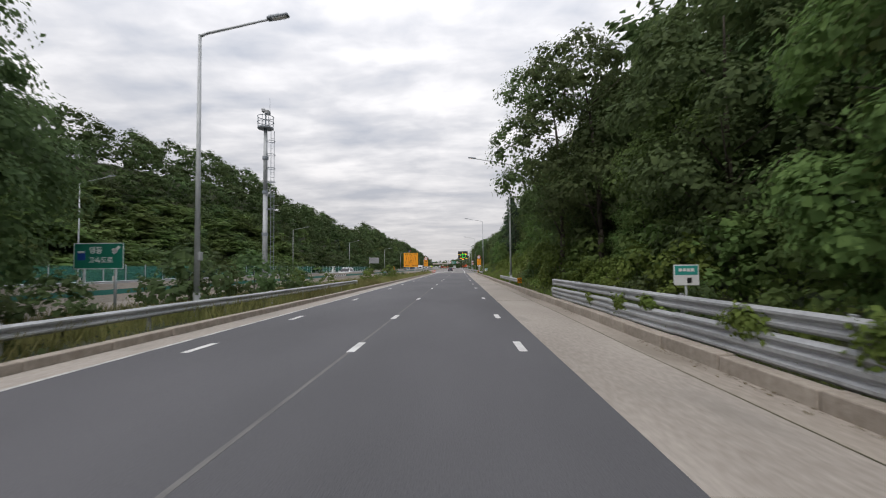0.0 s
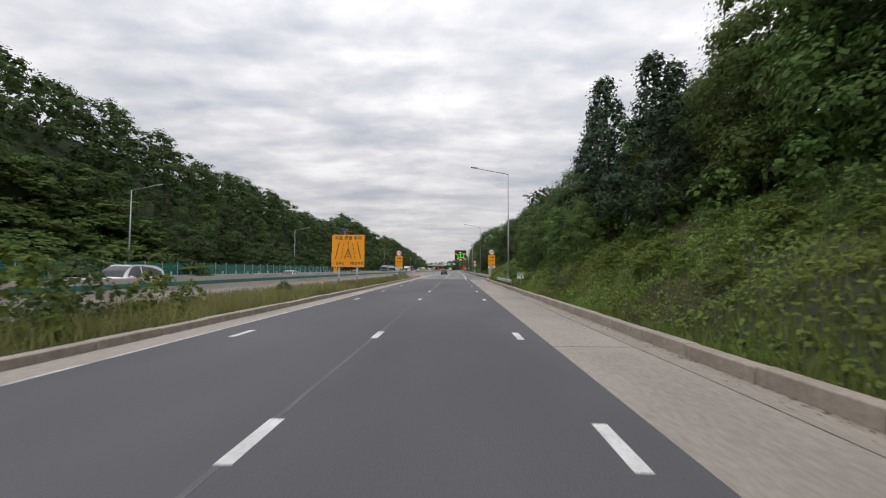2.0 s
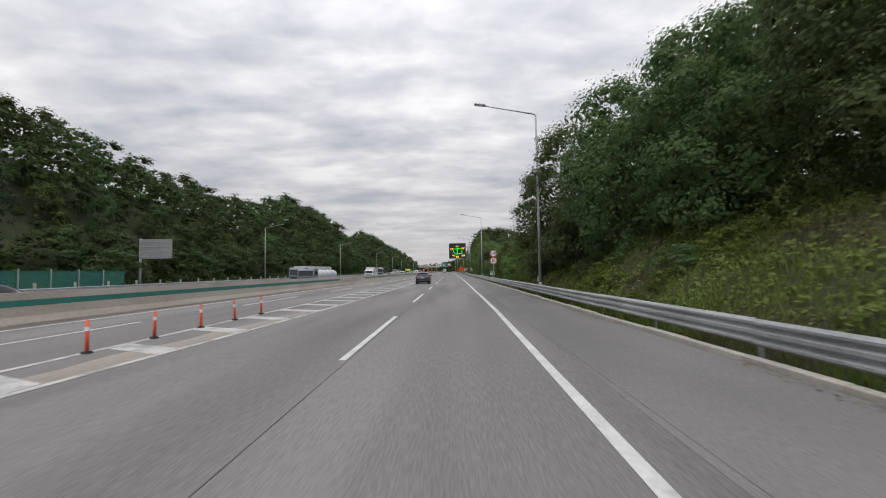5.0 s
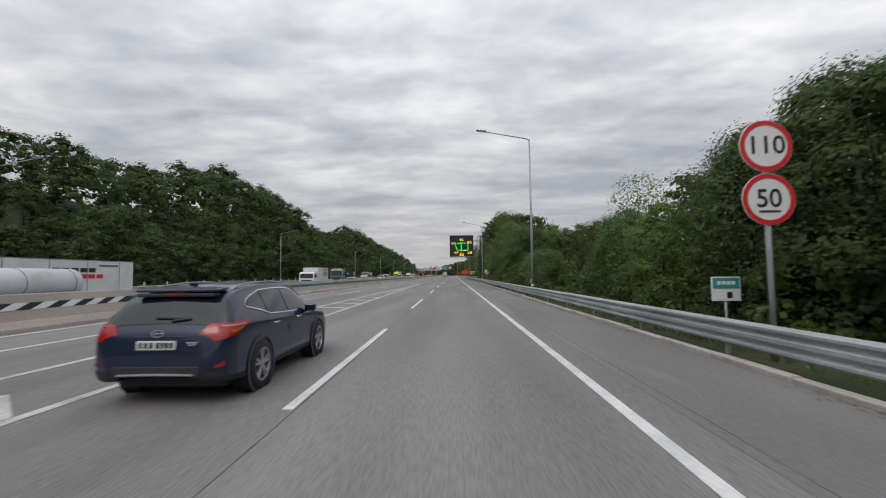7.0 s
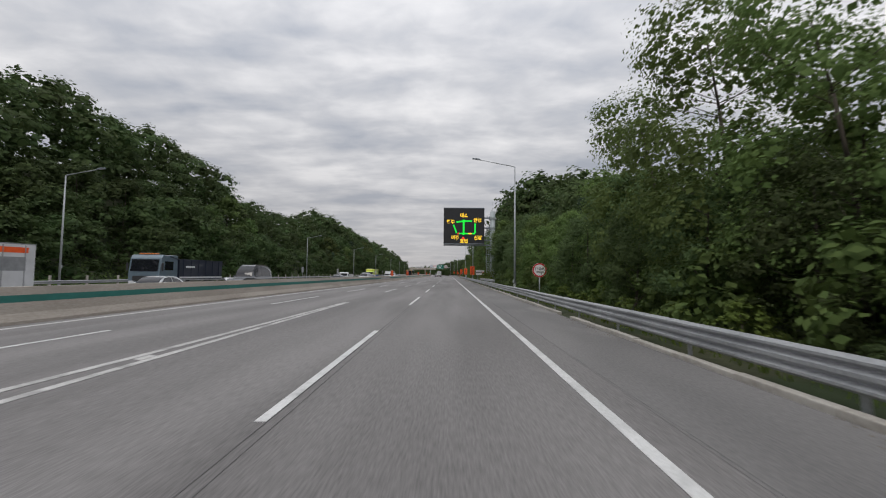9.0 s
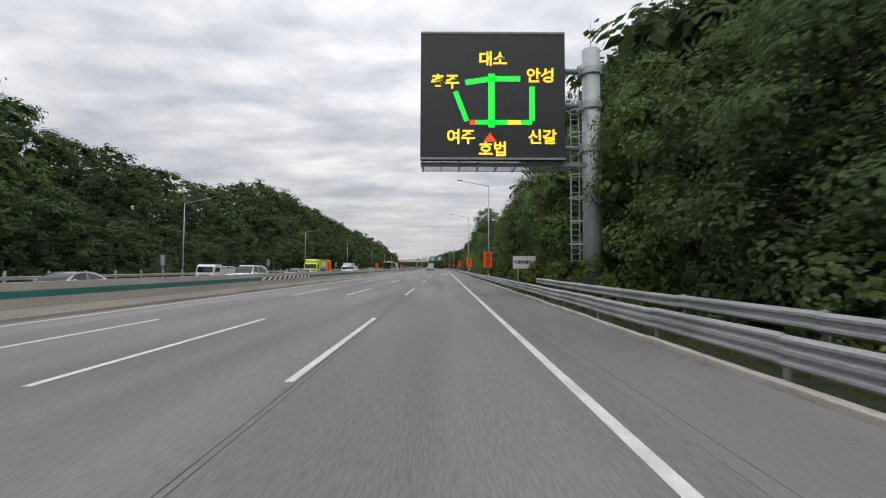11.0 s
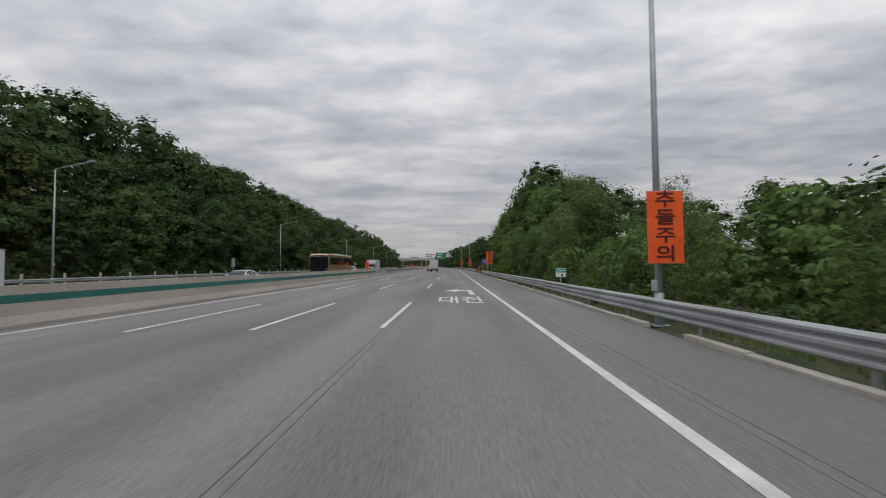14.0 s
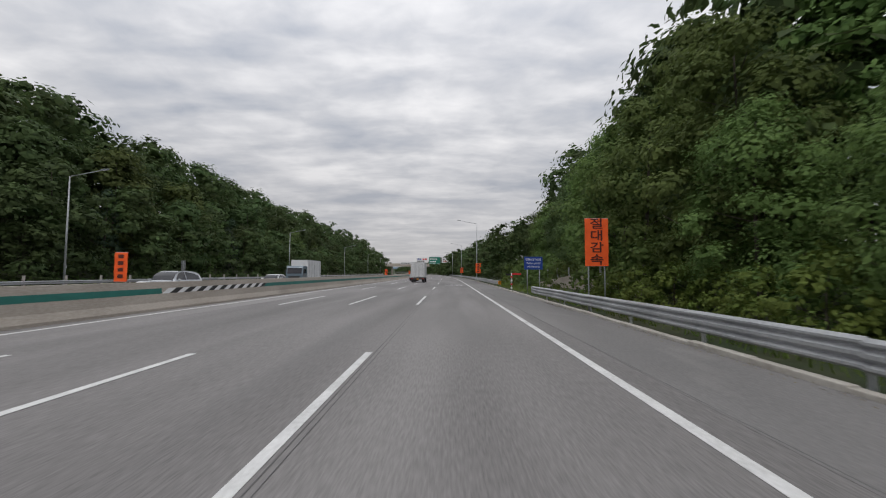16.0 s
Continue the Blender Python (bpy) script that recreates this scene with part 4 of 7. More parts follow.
tri = data_mesh("lit_arrow", [(xx - 0.30, -0.668, zz - 0.18), (xx + 0.30, -0.668, zz - 0.18), (xx, -0.668, zz + 0.24), (xx - 0.30, -0.66, zz - 0.18), (xx + 0.30, -0.66, zz - 0.18), (xx, -0.66, zz + 0.24)], [(0, 1, 2), (5, 4, 3), (0, 3, 4, 1), (1, 4, 5, 2), (2, 5, 3, 0)], M_LEDR)
part("lit_arrow", tri, M_LEDR, scr)
for text, u, w in (("대소", 0.50, 0.22), ("충주", 0.17, 0.40), ("안성", 0.83, 0.35), ("여주", 0.28, 0.83), ("신갈", 0.84, 0.83), ("호법", 0.50, 0.925)):
    a, c = px(u, w)
    letters(text, 0.74, M_LEDY, stand(a, -0.667, c), scr, "lit_lettering", bold=0.02)

# ---- green direction sign on the median, cctv mast, message board ----
s = thing("direction_sign", "green motorway direction sign with white lettering among bushes", "road sign", pose(-11.6, 16.4, 0.1))
post(s, -0.55, 0.05, 0, 2.2, 0.045)
post(s, 0.55, 0.05, 0, 2.2, 0.045)
b = plate(s, "board", (0, 0, 2.20), (1.75, 0.03, 0.88), M_SGREEN)
for c, sz in (((0, -0.018, 2.625), (1.71, 0.006, 0.025)), ((0, -0.018, 1.775), (1.71, 0.006, 0.025)), ((-0.855, -0.018, 2.2), (0.025, 0.006, 0.84)), ((0.855, -0.018, 2.2), (0.025, 0.006, 0.84))):
    part("border", box(c, sz), M_WHITE, b)
part("shield", box((-0.60, -0.019, 2.22), (0.28, 0.008, 0.32), 0.003), M_BLUE, b)
part("shield_top", box((-0.60, -0.024, 2.34), (0.24, 0.006, 0.07)), M_WHITE, b)
letters("영동", 0.25, M_WHITE, stand(-0.10, -0.018, 2.38), b, bold=0.005)
letters("고속도로", 0.23, M_WHITE, stand(0.08, -0.018, 2.05), b, bold=0.005)
slanted(b, "arrow", 0.50, 2.28, 0.72, 2.52, 0.10, M_WHITE, -0.019)
slanted(b, "arrow", 0.48, 2.44, 0.62, 2.30, 0.10, M_WHITE, -0.019)

t = thing("camera_mast", "tall grey camera mast with a railed platform and ladder", "mast", pose(-15.1, 36.0, 0.0))
bm = bmesh.new()
add_rod(bm, (0, 0, -0.1), (0, 0, 8.0), 0.21, 0.17, 24)
add_rod(bm, (0, 0, 8.0), (0, 0, 13.2), 0.17, 0.14, 24)
part("pole", bm, M_POLE, t, smooth=True)
for z in (4.6, 8.0, 10.8):
    part("collar", rod((0, 0, z - 0.12), (0, 0, z + 0.12), 0.24, 0.24, 24), M_TOWER, t)
pf = part("platform", rod((0, 0, 13.2), (0, 0, 13.3), 0.62, 0.62, 24), M_TOWER, t)
for z in (13.75, 14.2):
    part("rail", ring((0, 0, 0), 0.60, 0.64, 0.04, 28), M_TOWER, pf, "", Matrix.Translation((0, 0, z)) @ Matrix.Rotation(radians(90), 4, "X"))
for k in range(8):
    a = k * math.pi / 4
    part("stanchion", rod((0.62 * math.cos(a), 0.62 * math.sin(a), 13.3), (0.62 * math.cos(a), 0.62 * math.sin(a), 14.2), 0.02, n=6), M_TOWER, pf)
part("camera_housing", box((0.15, 0, 14.55), (0.32, 0.5, 0.34), 0.05), M_GREYBACK, pf)
part("camera_housing", box((-0.2, 0.1, 14.75), (0.26, 0.4, 0.28), 0.05), M_GREYBACK, pf)
part("camera_post", rod((0, 0, 13.3), (0, 0, 14.5), 0.06, n=10), M_TOWER, pf)
part("antenna", rod((0.35, 0, 13.3), (0.35, 0, 15.8), 0.012, n=6), M_TOWER, t)
lad = part("ladder", rod((0.45, 0, 0.5), (0.45, 0, 13.0), 0.02, n=6), M_TOWER, t)
part("stile", rod((0.72, 0, 0.5), (0.72, 0, 13.0), 0.02, n=6), M_TOWER, lad)
for k in range(6):
    part("hoop", ring((0, 0, 0), 0.33, 0.35, 0.05, 20), M_TOWER, lad, "", Matrix.Translation((0.58, -0.30, 6.6 + 1.1 * k)) @ Matrix.Rotation(radians(90), 4, "X"))
for i in range(30):
    part("rung", rod((0.45, 0, 0.8 + 0.4 * i), (0.72, 0, 0.8 + 0.4 * i), 0.012, n=6), M_TOWER, lad)

t = thing("marker_pillar", "pale concrete marker pillar on a plinth behind the guardrail", "pillar", pose(6.36, 129.2, 0.3))
part("body", box((0, 0, 1.0), (0.58, 0.46, 1.95), 0.03), M_KERB2, t)
part("plinth", box((0, 0, -0.12), (0.86, 0.74, 0.36), 0.03), M_KERB, t)
for k in range(4):
    part("bar", box((0, -0.232, 0.75 + 0.22 * k), (0.10, 0.006, 0.12)), M_GREYBACK, t)

# steel trestle behind the median barrier
t = thing("steel_trestle", "white-painted steel trestle standing behind the median barrier", "trestle", pose(wall_x(60) - 1.0, 60.0, -0.01))
for sy in (-0.28, 0.28):
    part("upright", box((0, sy, 1.0), (0.10, 0.10, 2.0), 0.01), M_WHITE, t)
    part("brace", rod((0, sy * 4.2, 0.0), (0, sy, 1.85), 0.05, 0.05, 8), M_WHITE, t)
part("cap_beam", box((0, 0, 2.04), (0.16, 0.86, 0.10), 0.015), M_WHITE, t)
part("cross_bar", box((0, 0, 1.15), (0.08, 0.60, 0.08), 0.01), M_GREYBACK, t)

# backs of signs on the far side
for x, y, z0, z1, w in ((-35.8, 181, 3.8, 6.2, 4.1),):
    s = thing("gantry_sign_back", "grey back of a large road sign on a single post", "road sign", pose(x, y, 0))
    post(s, -1.95, 0.1, -0.1, 6.3, 0.14)
    b = plate(s, "panel", (0, 0, (z0 + z1) / 2), (w, 0.08, z1 - z0), M_GREYBACK)
    for k in range(4):
        part("stiffener", box((0, -0.06, z0 + 0.3 + 0.6 * k), (w - 0.1, 0.05, 0.06)), M_POLE, b)
for x, y in ((-37.0, 340), (-37.0, 374), (-37.0, 431), (-37, 470), (-37, 520)):
    s = thing("road_sign", "grey back of a small road sign on a post", "road sign", pose(x, y, 0), "far side sign backs")
    post(s, 0, -0.05, -0.1, 3.2, 0.04)
    b = plate(s, "panel", (0, 0, 2.5), (0.62, 0.03, 1.4), M_GREYBACK)
    part("stiffener", box((0, -0.03, 2.8), (0.6, 0.03, 0.05)), M_POLE, b)
    part("stiffener", box((0, -0.03, 2.2), (0.6, 0.03, 0.05)), M_POLE, b)

# green panel fence along the far side
f = thing("panel_fence", "green mesh panel fence on grey posts at the far edge", "fence", pose(-37.2, -29, 0))
fp = mesh_of("fence_post", box((0, 0, 1.25), (0.10, 0.10, 2.5), 0.01), M_POLE)
fr = mesh_of("fence_panel", box((-0.03, 1.5, 1.42), (0.02, 2.88, 1.80)), M_MESH)
ft = mesh_of("fence_rail", box((0.03, 1.5, 2.32), (0.03, 2.9, 0.05)), M_MESH)
for i in range(69):
    for me, nm in ((fp, "fence_post"), (fr, "fence_panel"), (ft, "fence_rail")):
        part(nm, me, None, f).matrix_basis = pose(random.uniform(-0.02, 0.02), 3.0 * i, random.uniform(-0.03, 0.03))

# orange lane bollards at the gore, cone on the nose
bm = bmesh.new()
add_rod(bm, (0, 0, 0.04), (0, 0, 0.75), 0.045, 0.035, 12)
bmb = bmesh.new()
add_rod(bmb, (0, 0, 0), (0, 0, 0.05), 0.12, 0.10, 14)
bol = thing("lane_bollard", "orange plastic lane bollard with a pale band", "bollard", pose(-8.0, 131.0, 0), "bollards at the gore")
part("stem", bm, M_CONE, bol, smooth=True)
part("foot", bmb, M_BLACK, bol)
part("band", rod((0, 0, 0.5), (0, 0, 0.6), 0.046, 0.043, 12), M_WHITE, bol)
for i in range(1, 9):
    y = 131 + 2.15 * i
    copy_thing(bol, pose(-8.0 + 0.02 * i, y, 0, random.uniform(-4, 4), random.uniform(-4, 4), 0))
cn = thing("traffic_cone", "orange traffic cone lying on the grassy nose", "cone", pose(-9.6, 127.5, 0.25, 55, 20, 0))
part("cone", rod((0, 0, 0), (0, 0, 0.6), 0.15, 0.03, 18), M_CONE, cn, smooth=True)
part("foot", box((0, 0, 0.02), (0.36, 0.36, 0.04), 0.01), M_CONE, cn)
part("sleeve", rod((0, 0, 0.25), (0, 0, 0.38), 0.105, 0.08, 18), M_WHITE, cn)
dl = thing("delineator_post", "slim pale delineator post with an orange top", "post", pose(-9.4, 83.5, 0.08))
part("post", rod((0, 0, 0), (0, 0, 0.85), 0.04, 0.04, 10), M_WHITE, dl)
part("top", rod((0, 0, 0.68), (0, 0, 0.86), 0.042, 0.042, 10), M_YELLOW, dl)

# road lettering and arrow
letters("대전", 1.27, M_LINE, pose(0.50, 381.0, 0.004), old, "road_lettering", stretch=3.35, bold=0.012)
av = [(1.12, 384.8), (1.44, 384.8), (1.36, 389.25), (0.53, 389.42), (0.54, 390.55), (-0.46, 388.75), (0.40, 387.6), (0.46, 388.6), (1.08, 388.55)]
n = len(av)
me = data_mesh("road_arrow", [(a, b_, 0.007) for a, b_ in av] + [(a, b_, 0.0) for a, b_ in av], [tuple(range(n))] + [(i + n, (i + 1) % n + n, (i + 1) % n, i) for i in range(n)], M_LINE)
part("road_arrow", me, M_LINE, old)
for yy, tx in ((470.0, "대전"), (560.0, "대전")):
    letters(tx, 1.36, M_LINE, pose(0.5 + bend(yy), yy, 0.004), old, "road_lettering", stretch=2.65, bold=0.012)

# patrol car entrance: blue sign, low retaining wall
s = thing("patrol_sign", "blue patrol vehicle sign with white lettering", "road sign", pose(6.75, 446.6, 0.0))
post(s, -0.5, 0.04, -0.1, 2.9, 0.04)
post(s, 0.5, 0.04, -0.1, 2.9, 0.04)
b = plate(s, "board", (0, 0, 2.50), (1.50, 0.03, 1.05), M_BLUE)
letters("경찰순찰차전용", 0.20, M_WHITE, stand(0, -0.017, 2.78), b)
letters("Police patrol", 0.22, M_WHITE, stand(0, -0.017, 2.50), b)
letters("vehicle only", 0.22, M_WHITE, stand(0, -0.017, 2.22), b)
t = thing("ramp_wall", "low stained concrete ramp wall behind the guardrail", "wall", pose(8.3, 440, 0))
bm = bmesh.new()
vs = [bm.verts.new(p) for p in ((0, -9, -0.3), (0, 14, -0.3), (0, 14, 0.7), (0, 2, 1.5), (0, -9, 1.5))]
ws = [bm.verts.new((v_.co.x + 0.4, v_.co.y, v_.co.z)) for v_ in vs]
bm.faces.new(vs)
bm.faces.new(ws[::-1])
for i in range(5):
    bm.faces.new((vs[i], ws[i], ws[(i + 1) % 5], vs[(i + 1) % 5]))
bmesh.ops.recalc_face_normals(bm, faces=bm.faces)
part("wall_body", bm, M_WALL, t)
for i in range(6):
    part("bollard", rod((0.2, -7 + 3.2 * i, 0.6), (0.2, -7 + 3.2 * i, 2.1), 0.06, n=10), M_GREYBACK, t)
# direction arms at the entrance
s = thing("work_marker", "small red and white road works marker stand", "marker", pose(5.75, 452, 0))
post(s, 0, 0, -0.05, 1.7, 0.05)
for k in range(4):
    part("band", rod((0, 0, 0.2 + 0.35 * k), (0, 0, 0.36 + 0.35 * k), 0.09, n=12), M_RED if k % 2 else M_WHITE, s)
part("arm", box((0.45, 0, 1.6), (0.9, 0.05, 0.16), 0.01), M_RED, s)
part("arm", box((-0.3, 0, 1.55), (0.5, 0.05, 0.14), 0.01), M_BLACK, s)

# ---- far gantry, bridge and far hills ----
GY = 655.0
gx = bend(GY)
t = thing("sign_gantry", "distant sign gantry with green and white boards", "gantry", pose(gx, GY, 0))
for x in (8.0, -13.2):
    part("leg", rod((x, 0, -0.1), (x, 0, 9.4), 0.28, 0.25, 14), M_POLE, t, smooth=True)
for z in (8.0, 9.2):
    part("beam", rod((-13.2, 0, z), (8, 0, z), 0.16, n=10), M_POLE, t)
for i in range(14):
    x = -13 + 1.5 * i
    part("brace", rod((x, 0, 8.0), (x + 0.75, 0, 9.2), 0.05, n=6), M_POLE, t)
b = plate(t, "green_board", (-3.2, -0.3, 8.9), (6.4, 0.1, 4.2), M_SGREEN, "green direction board")
part("border", box((-3.2, -0.37, 10.8), (6.2, 0.03, 0.12)), M_WHITE, b)
part("border", box((-3.2, -0.37, 7.0), (6.2, 0.03, 0.12)), M_WHITE, b)
bars(b, M_WHITE, -5.9, -1.8, 9.7, 5, 0.7, -0.37, 11)
bars(b, M_WHITE, -5.9, -2.4, 8.2, 4, 0.7, -0.37, 12)
b = plate(t, "white_board", (4.6, -0.3, 9.0), (7.2, 0.1, 2.9), M_WHITE, "white notice board")
bars(b, M_BLACK, 1.5, 4.4, 9.6, 4, 0.7, -0.37, 13)
bars(b, M_RED, 1.5, 3.8, 8.4, 3, 0.7, -0.37, 14)
part("car_symbol", box((6.4, -0.37, 9.5), (1.8, 0.03, 0.6), 0.01), M_BLACK, b)
b = plate(t, "white_board", (-10.4, -0.3, 9.0), (6.6, 0.1, 3.1), M_WHITE, "white congestion notice board")
bars(b, M_BLUE, -13.3, -10.9, 9.6, 2, 0.9, -0.37, 15)
bars(b, M_RED, -10.4, -7.6, 9.6, 2, 0.9, -0.37, 16)
bars(b, M_BLACK, -13.3, -9.0, 8.4, 4, 0.7, -0.37, 17)

t = thing("road_bridge", "distant concrete road bridge across the motorway", "bridge", pose(bend(760), 760, 0))
part("deck", box((-26, 0, 7.6), (46, 9, 1.3), 0.1), M_WALL, t)
part("parapet", box((-26, -4.4, 8.8), (46, 0.25, 1.1), 0.03), M_WALL, t)
for x in (-46, -34, -16):
    part("pier", rod((x, 0, -0.2), (x, 0, 7.0), 0.8, 0.8, 16), M_WALL, t, smooth=True)
for x in (-40, -22):
    b = part("notice", box((x, -4.7, 9.6), (9, 0.15, 2.0), 0.02), M_WHITE, t)
    bars(b, M_BLACK, x - 4, x + 4, 9.6, 6, 0.8, -4.8, 20)
part("abutment", box((-52, 0, 3.8), (8, 10, 9), 0.1), M_WALL, t)

# far hills: the blue-grey of hazy air is put into their colour
M_HILL_HAZE = surface("hazed_far_hill", (0.10, 0.15, 0.20), (0.15, 0.21, 0.26), 1.0, grain=0.01, patch=0.002, bump=0)
hv, hf = [], []
N = 60
for i in range(N + 1):
    x = -2600 + 5200 * i / N
    h = 46 + 26 * noise.noise((x * 0.0016, 0, 5)) + 12 * noise.noise((x * 0.006, 2, 0))
    hv += [(x, 3900, -5), (x, 4000, h * 1.0)]
for i in range(N):
    hf.append((2 * i, 2 * i + 2, 2 * i + 3, 2 * i + 1))
part("backdrop", data_mesh("backdrop", hv, hf, M_HILL_HAZE, True), M_HILL_HAZE)
tagged(bpy.data.objects["backdrop"], "hills on the horizon, coloured in the blue-grey of haze", "hills", kind="structure")

# ---- vehicles ----
def paint(name, col, rough=0.32, metal=0.25, coat=1.0):
    m = surface(name, tuple(c * 0.9 for c in col), col, rough, metal, grain=3, patch=0.8, bump=0.0, coat=coat)
    return m


M_NAVY = paint("dark_blue_car_paint", (0.009, 0.017, 0.046), 0.28, 0.10, 0.45)
M_CARW = paint("white_car_paint", (0.70, 0.71, 0.72), 0.35, 0.0)
M_CARS = paint("silver_car_paint", (0.40, 0.42, 0.44), 0.32, 0.5)
M_CARG = paint("dark_grey_car_paint", (0.06, 0.065, 0.075), 0.32, 0.3)
M_LIME = paint("lime_truck_paint", (0.50, 0.60, 0.02), 0.4, 0.0)
M_TRKB = paint("slate_blue_truck_paint", (0.12, 0.17, 0.21), 0.4, 0.1)
M_DUMP = paint("navy_dump_body_paint", (0.018, 0.024, 0.045), 0.5, 0.1)
M_GOLD = paint("gold_bus_paint", (0.33, 0.22, 0.09), 0.35, 0.3)
M_GLASS = plain("dark_window_glass", (0.010, 0.011, 0.015), 0.03)
M_GLASS.node_tree.nodes["Principled BSDF"].inputs["Specular IOR Level"].default_value = 0.7
M_CLAD = surface("black_plastic_cladding", (0.020, 0.021, 0.023), (0.032, 0.033, 0.036), 0.6, grain=30, patch=1, bump=0.1)
M_TYRE = surface("tyre_rubber", (0.016, 0.016, 0.017), (0.028, 0.028, 0.029), 0.85, grain=20, patch=2, bump=0.2)
M_RIM = plain("alloy_rim", (0.42, 0.43, 0.45), 0.35, 0.85)
M_CHROME = plain("chrome_trim", (0.70, 0.71, 0.73), 0.12, 1.0)
M_TAIL = plain("red_tail_lamp", (0.30, 0.010, 0.008), 0.25, 0.0, coat=0.3)
M_TAILRIM = plain("pale_lamp_guide", (0.55, 0.20, 0.16), 0.2, 0.0, coat=1.0)
M_AMBER = plain("amber_lamp", (0.55, 0.14, 0.02), 0.2, 0.0, coat=1.0)
M_HEADL = plain("head_lamp", (0.62, 0.64, 0.66), 0.08, 0.0, coat=1.0)
M_PLATE = plain("white_plate", (0.62, 0.64, 0.62), 0.5)
M_BOXW = surface("white_box_panel", (0.52, 0.53, 0.54), (0.66, 0.67, 0.68), 0.5, grain=2, patch=0.7, bump=0.05, spots=(0.8, 0.64, (0.38, 0.37, 0.36), 0.5))


def hermite(a, b, c, d, t):
    return 0.5 * ((2 * b) + (-a + c) * t + (2 * a - 5 * b + 4 * c - d) * t * t + (-a + 3 * b - 3 * c + d) * t ** 3)


class Shell:
    """A smooth car body through cross sections: (y, [(x, z) from sill to roof])."""

    def __init__(self, stations):
        self.g = np.array([[(x, y, z) for x, z in ps] for y, ps in stations], float)

    def at(self, u, v):
        g, (n, k, _) = self.g, self.g.shape
        i, j = min(int(u), n - 2), min(int(v), k - 2)
        fu, fv = u - i, v - j
        rows = []
        for ii in (max(i - 1, 0), i, i + 1, min(i + 2, n - 1)):
            rows.append(hermite(g[ii, max(j - 1, 0)], g[ii, j], g[ii, j + 1], g[ii, min(j + 2, k - 1)], fv))
        p = hermite(*rows, fu)
        p[0] = max(p[0], 0.0)
        return p

    def normal(self, u, v):
        n, k, _ = self.g.shape
        e = 0.02
        du = self.at(min(u + e, n - 1), v) - self.at(max(u - e, 0), v)
        dv = self.at(u, min(v + e, k - 1)) - self.at(u, max(v - e, 0))
        w = np.cross(du, dv)
        L = np.linalg.norm(w)
        w = w / L if L > 1e-9 else np.array([1.0, 0, 0])
        return w

    def patch(self, name, us, vs, mat, off=0.0, sides=(1, -1), edge=None):
        """The skin over the grid us x vs, lifted by off. edge(f): shares of u to a pair of v that bound the patch."""
        verts, faces = [], []
        for sd in sides:
            base = len(verts)
            for a, u in enumerate(us):
                f = a / max(1, len(us) - 1)
                lo, hi = edge(f) if edge else (vs[0], vs[-1])
                for b in range(len(vs)):
                    v = lo + (hi - lo) * b / (len(vs) - 1) if edge else vs[b]
                    p = self.at(u, v) + self.normal(u, v) * off
                    verts.append((p[0] * sd, p[1], p[2]))
            k = len(vs)
            for a in range(len(us) - 1):
                for b in range(k - 1):
                    q = (base + a * k + b, base + a * k + b + 1, base + (a + 1) * k + b + 1, base + (a + 1) * k + b)
                    faces.append(q if sd > 0 else q[::-1])
        me = data_mesh(name, verts, faces, mat, True)
        bm = bmesh.new()
        bm.from_mesh(me)
        bmesh.ops.remove_doubles(bm, verts=bm.verts, dist=0.0008)
        bmesh.ops.recalc_face_normals(bm, faces=bm.faces)
        bm.to_mesh(me)
        bm.free()
        return me


def span(a, b, n):
    return [a + (b - a) * i / n for i in range(n + 1)]


def wheel_meshes(r, w, spokes):
    bm = bmesh.new()
    prof = [(r * 0.68, -w / 2), (r * 0.93, -w / 2), (r, -w * 0.33), (r, w * 0.33), (r * 0.93, w / 2), (r * 0.68, w / 2)]
    n = 32
    vs = [[bm.verts.new((x, q * math.cos(2 * math.pi * k / n), q * math.sin(2 * math.pi * k / n))) for q, x in prof] for k in range(n)]
    for k in range(n):
        for j in range(len(prof) - 1):
            bm.faces.new((vs[k][j], vs[k][j + 1], vs[(k + 1) % n][j + 1], vs[(k + 1) % n][j]))
    bmesh.ops.recalc_face_normals(bm, faces=bm.faces)
    tyre = mesh_of("tyre", bm, M_TYRE, True)
    bm = bmesh.new()
    add_rod(bm, (w * 0.36, 0, 0), (w * 0.47, 0, 0), r * 0.15, n=20)
    for k in range(spokes):
        a = 2 * math.pi * k / spokes
        for s in (-0.17, 0.17):
            b = a + s
            add_box(bm, (w * 0.40, 0, r * 0.40), (0.03, r * 0.12, r * 0.58), 0.006, Matrix.Rotation(b, 4, "X"))
    q = [(r * 0.70, w * 0.50), (r * 0.63, w * 0.48), (r * 0.60, w * 0.30)]
    vs = [[bm.verts.new((x, s * math.cos(2 * math.pi * k / n), s * math.sin(2 * math.pi * k / n))) for s, x in q] for k in range(n)]
    for k in range(n):
        for j in range(2):
            bm.faces.new((vs[k][j], vs[(k + 1) % n][j], vs[(k + 1) % n][j + 1], vs[k][j + 1]))
    rim = mesh_of("rim", bm, M_RIM)
    bm = bmesh.new()
    add_rod(bm, (-w * 0.3, 0, 0), (w * 0.02, 0, 0), r * 0.66, n=24)
    return tyre, rim, mesh_of("brake", bm, M_CLAD)


WHEELS = {}


def wheel(p, x, y, r, w, spokes=5):
    key = (r, w, spokes)
    if key not in WHEELS:
        WHEELS[key] = wheel_meshes(r, w, spokes)
    t, rm, bk = WHEELS[key]
    m = pose(x, y, r, 0, 0, 0 if x > 0 else 180)
    o = part("wheel", t, M_TYRE, p, "black tyre on an alloy rim", m)
    part("rim", rm, M_RIM, o, "grey alloy rim")
    part("brake", bk, M_CLAD, o)
    return o


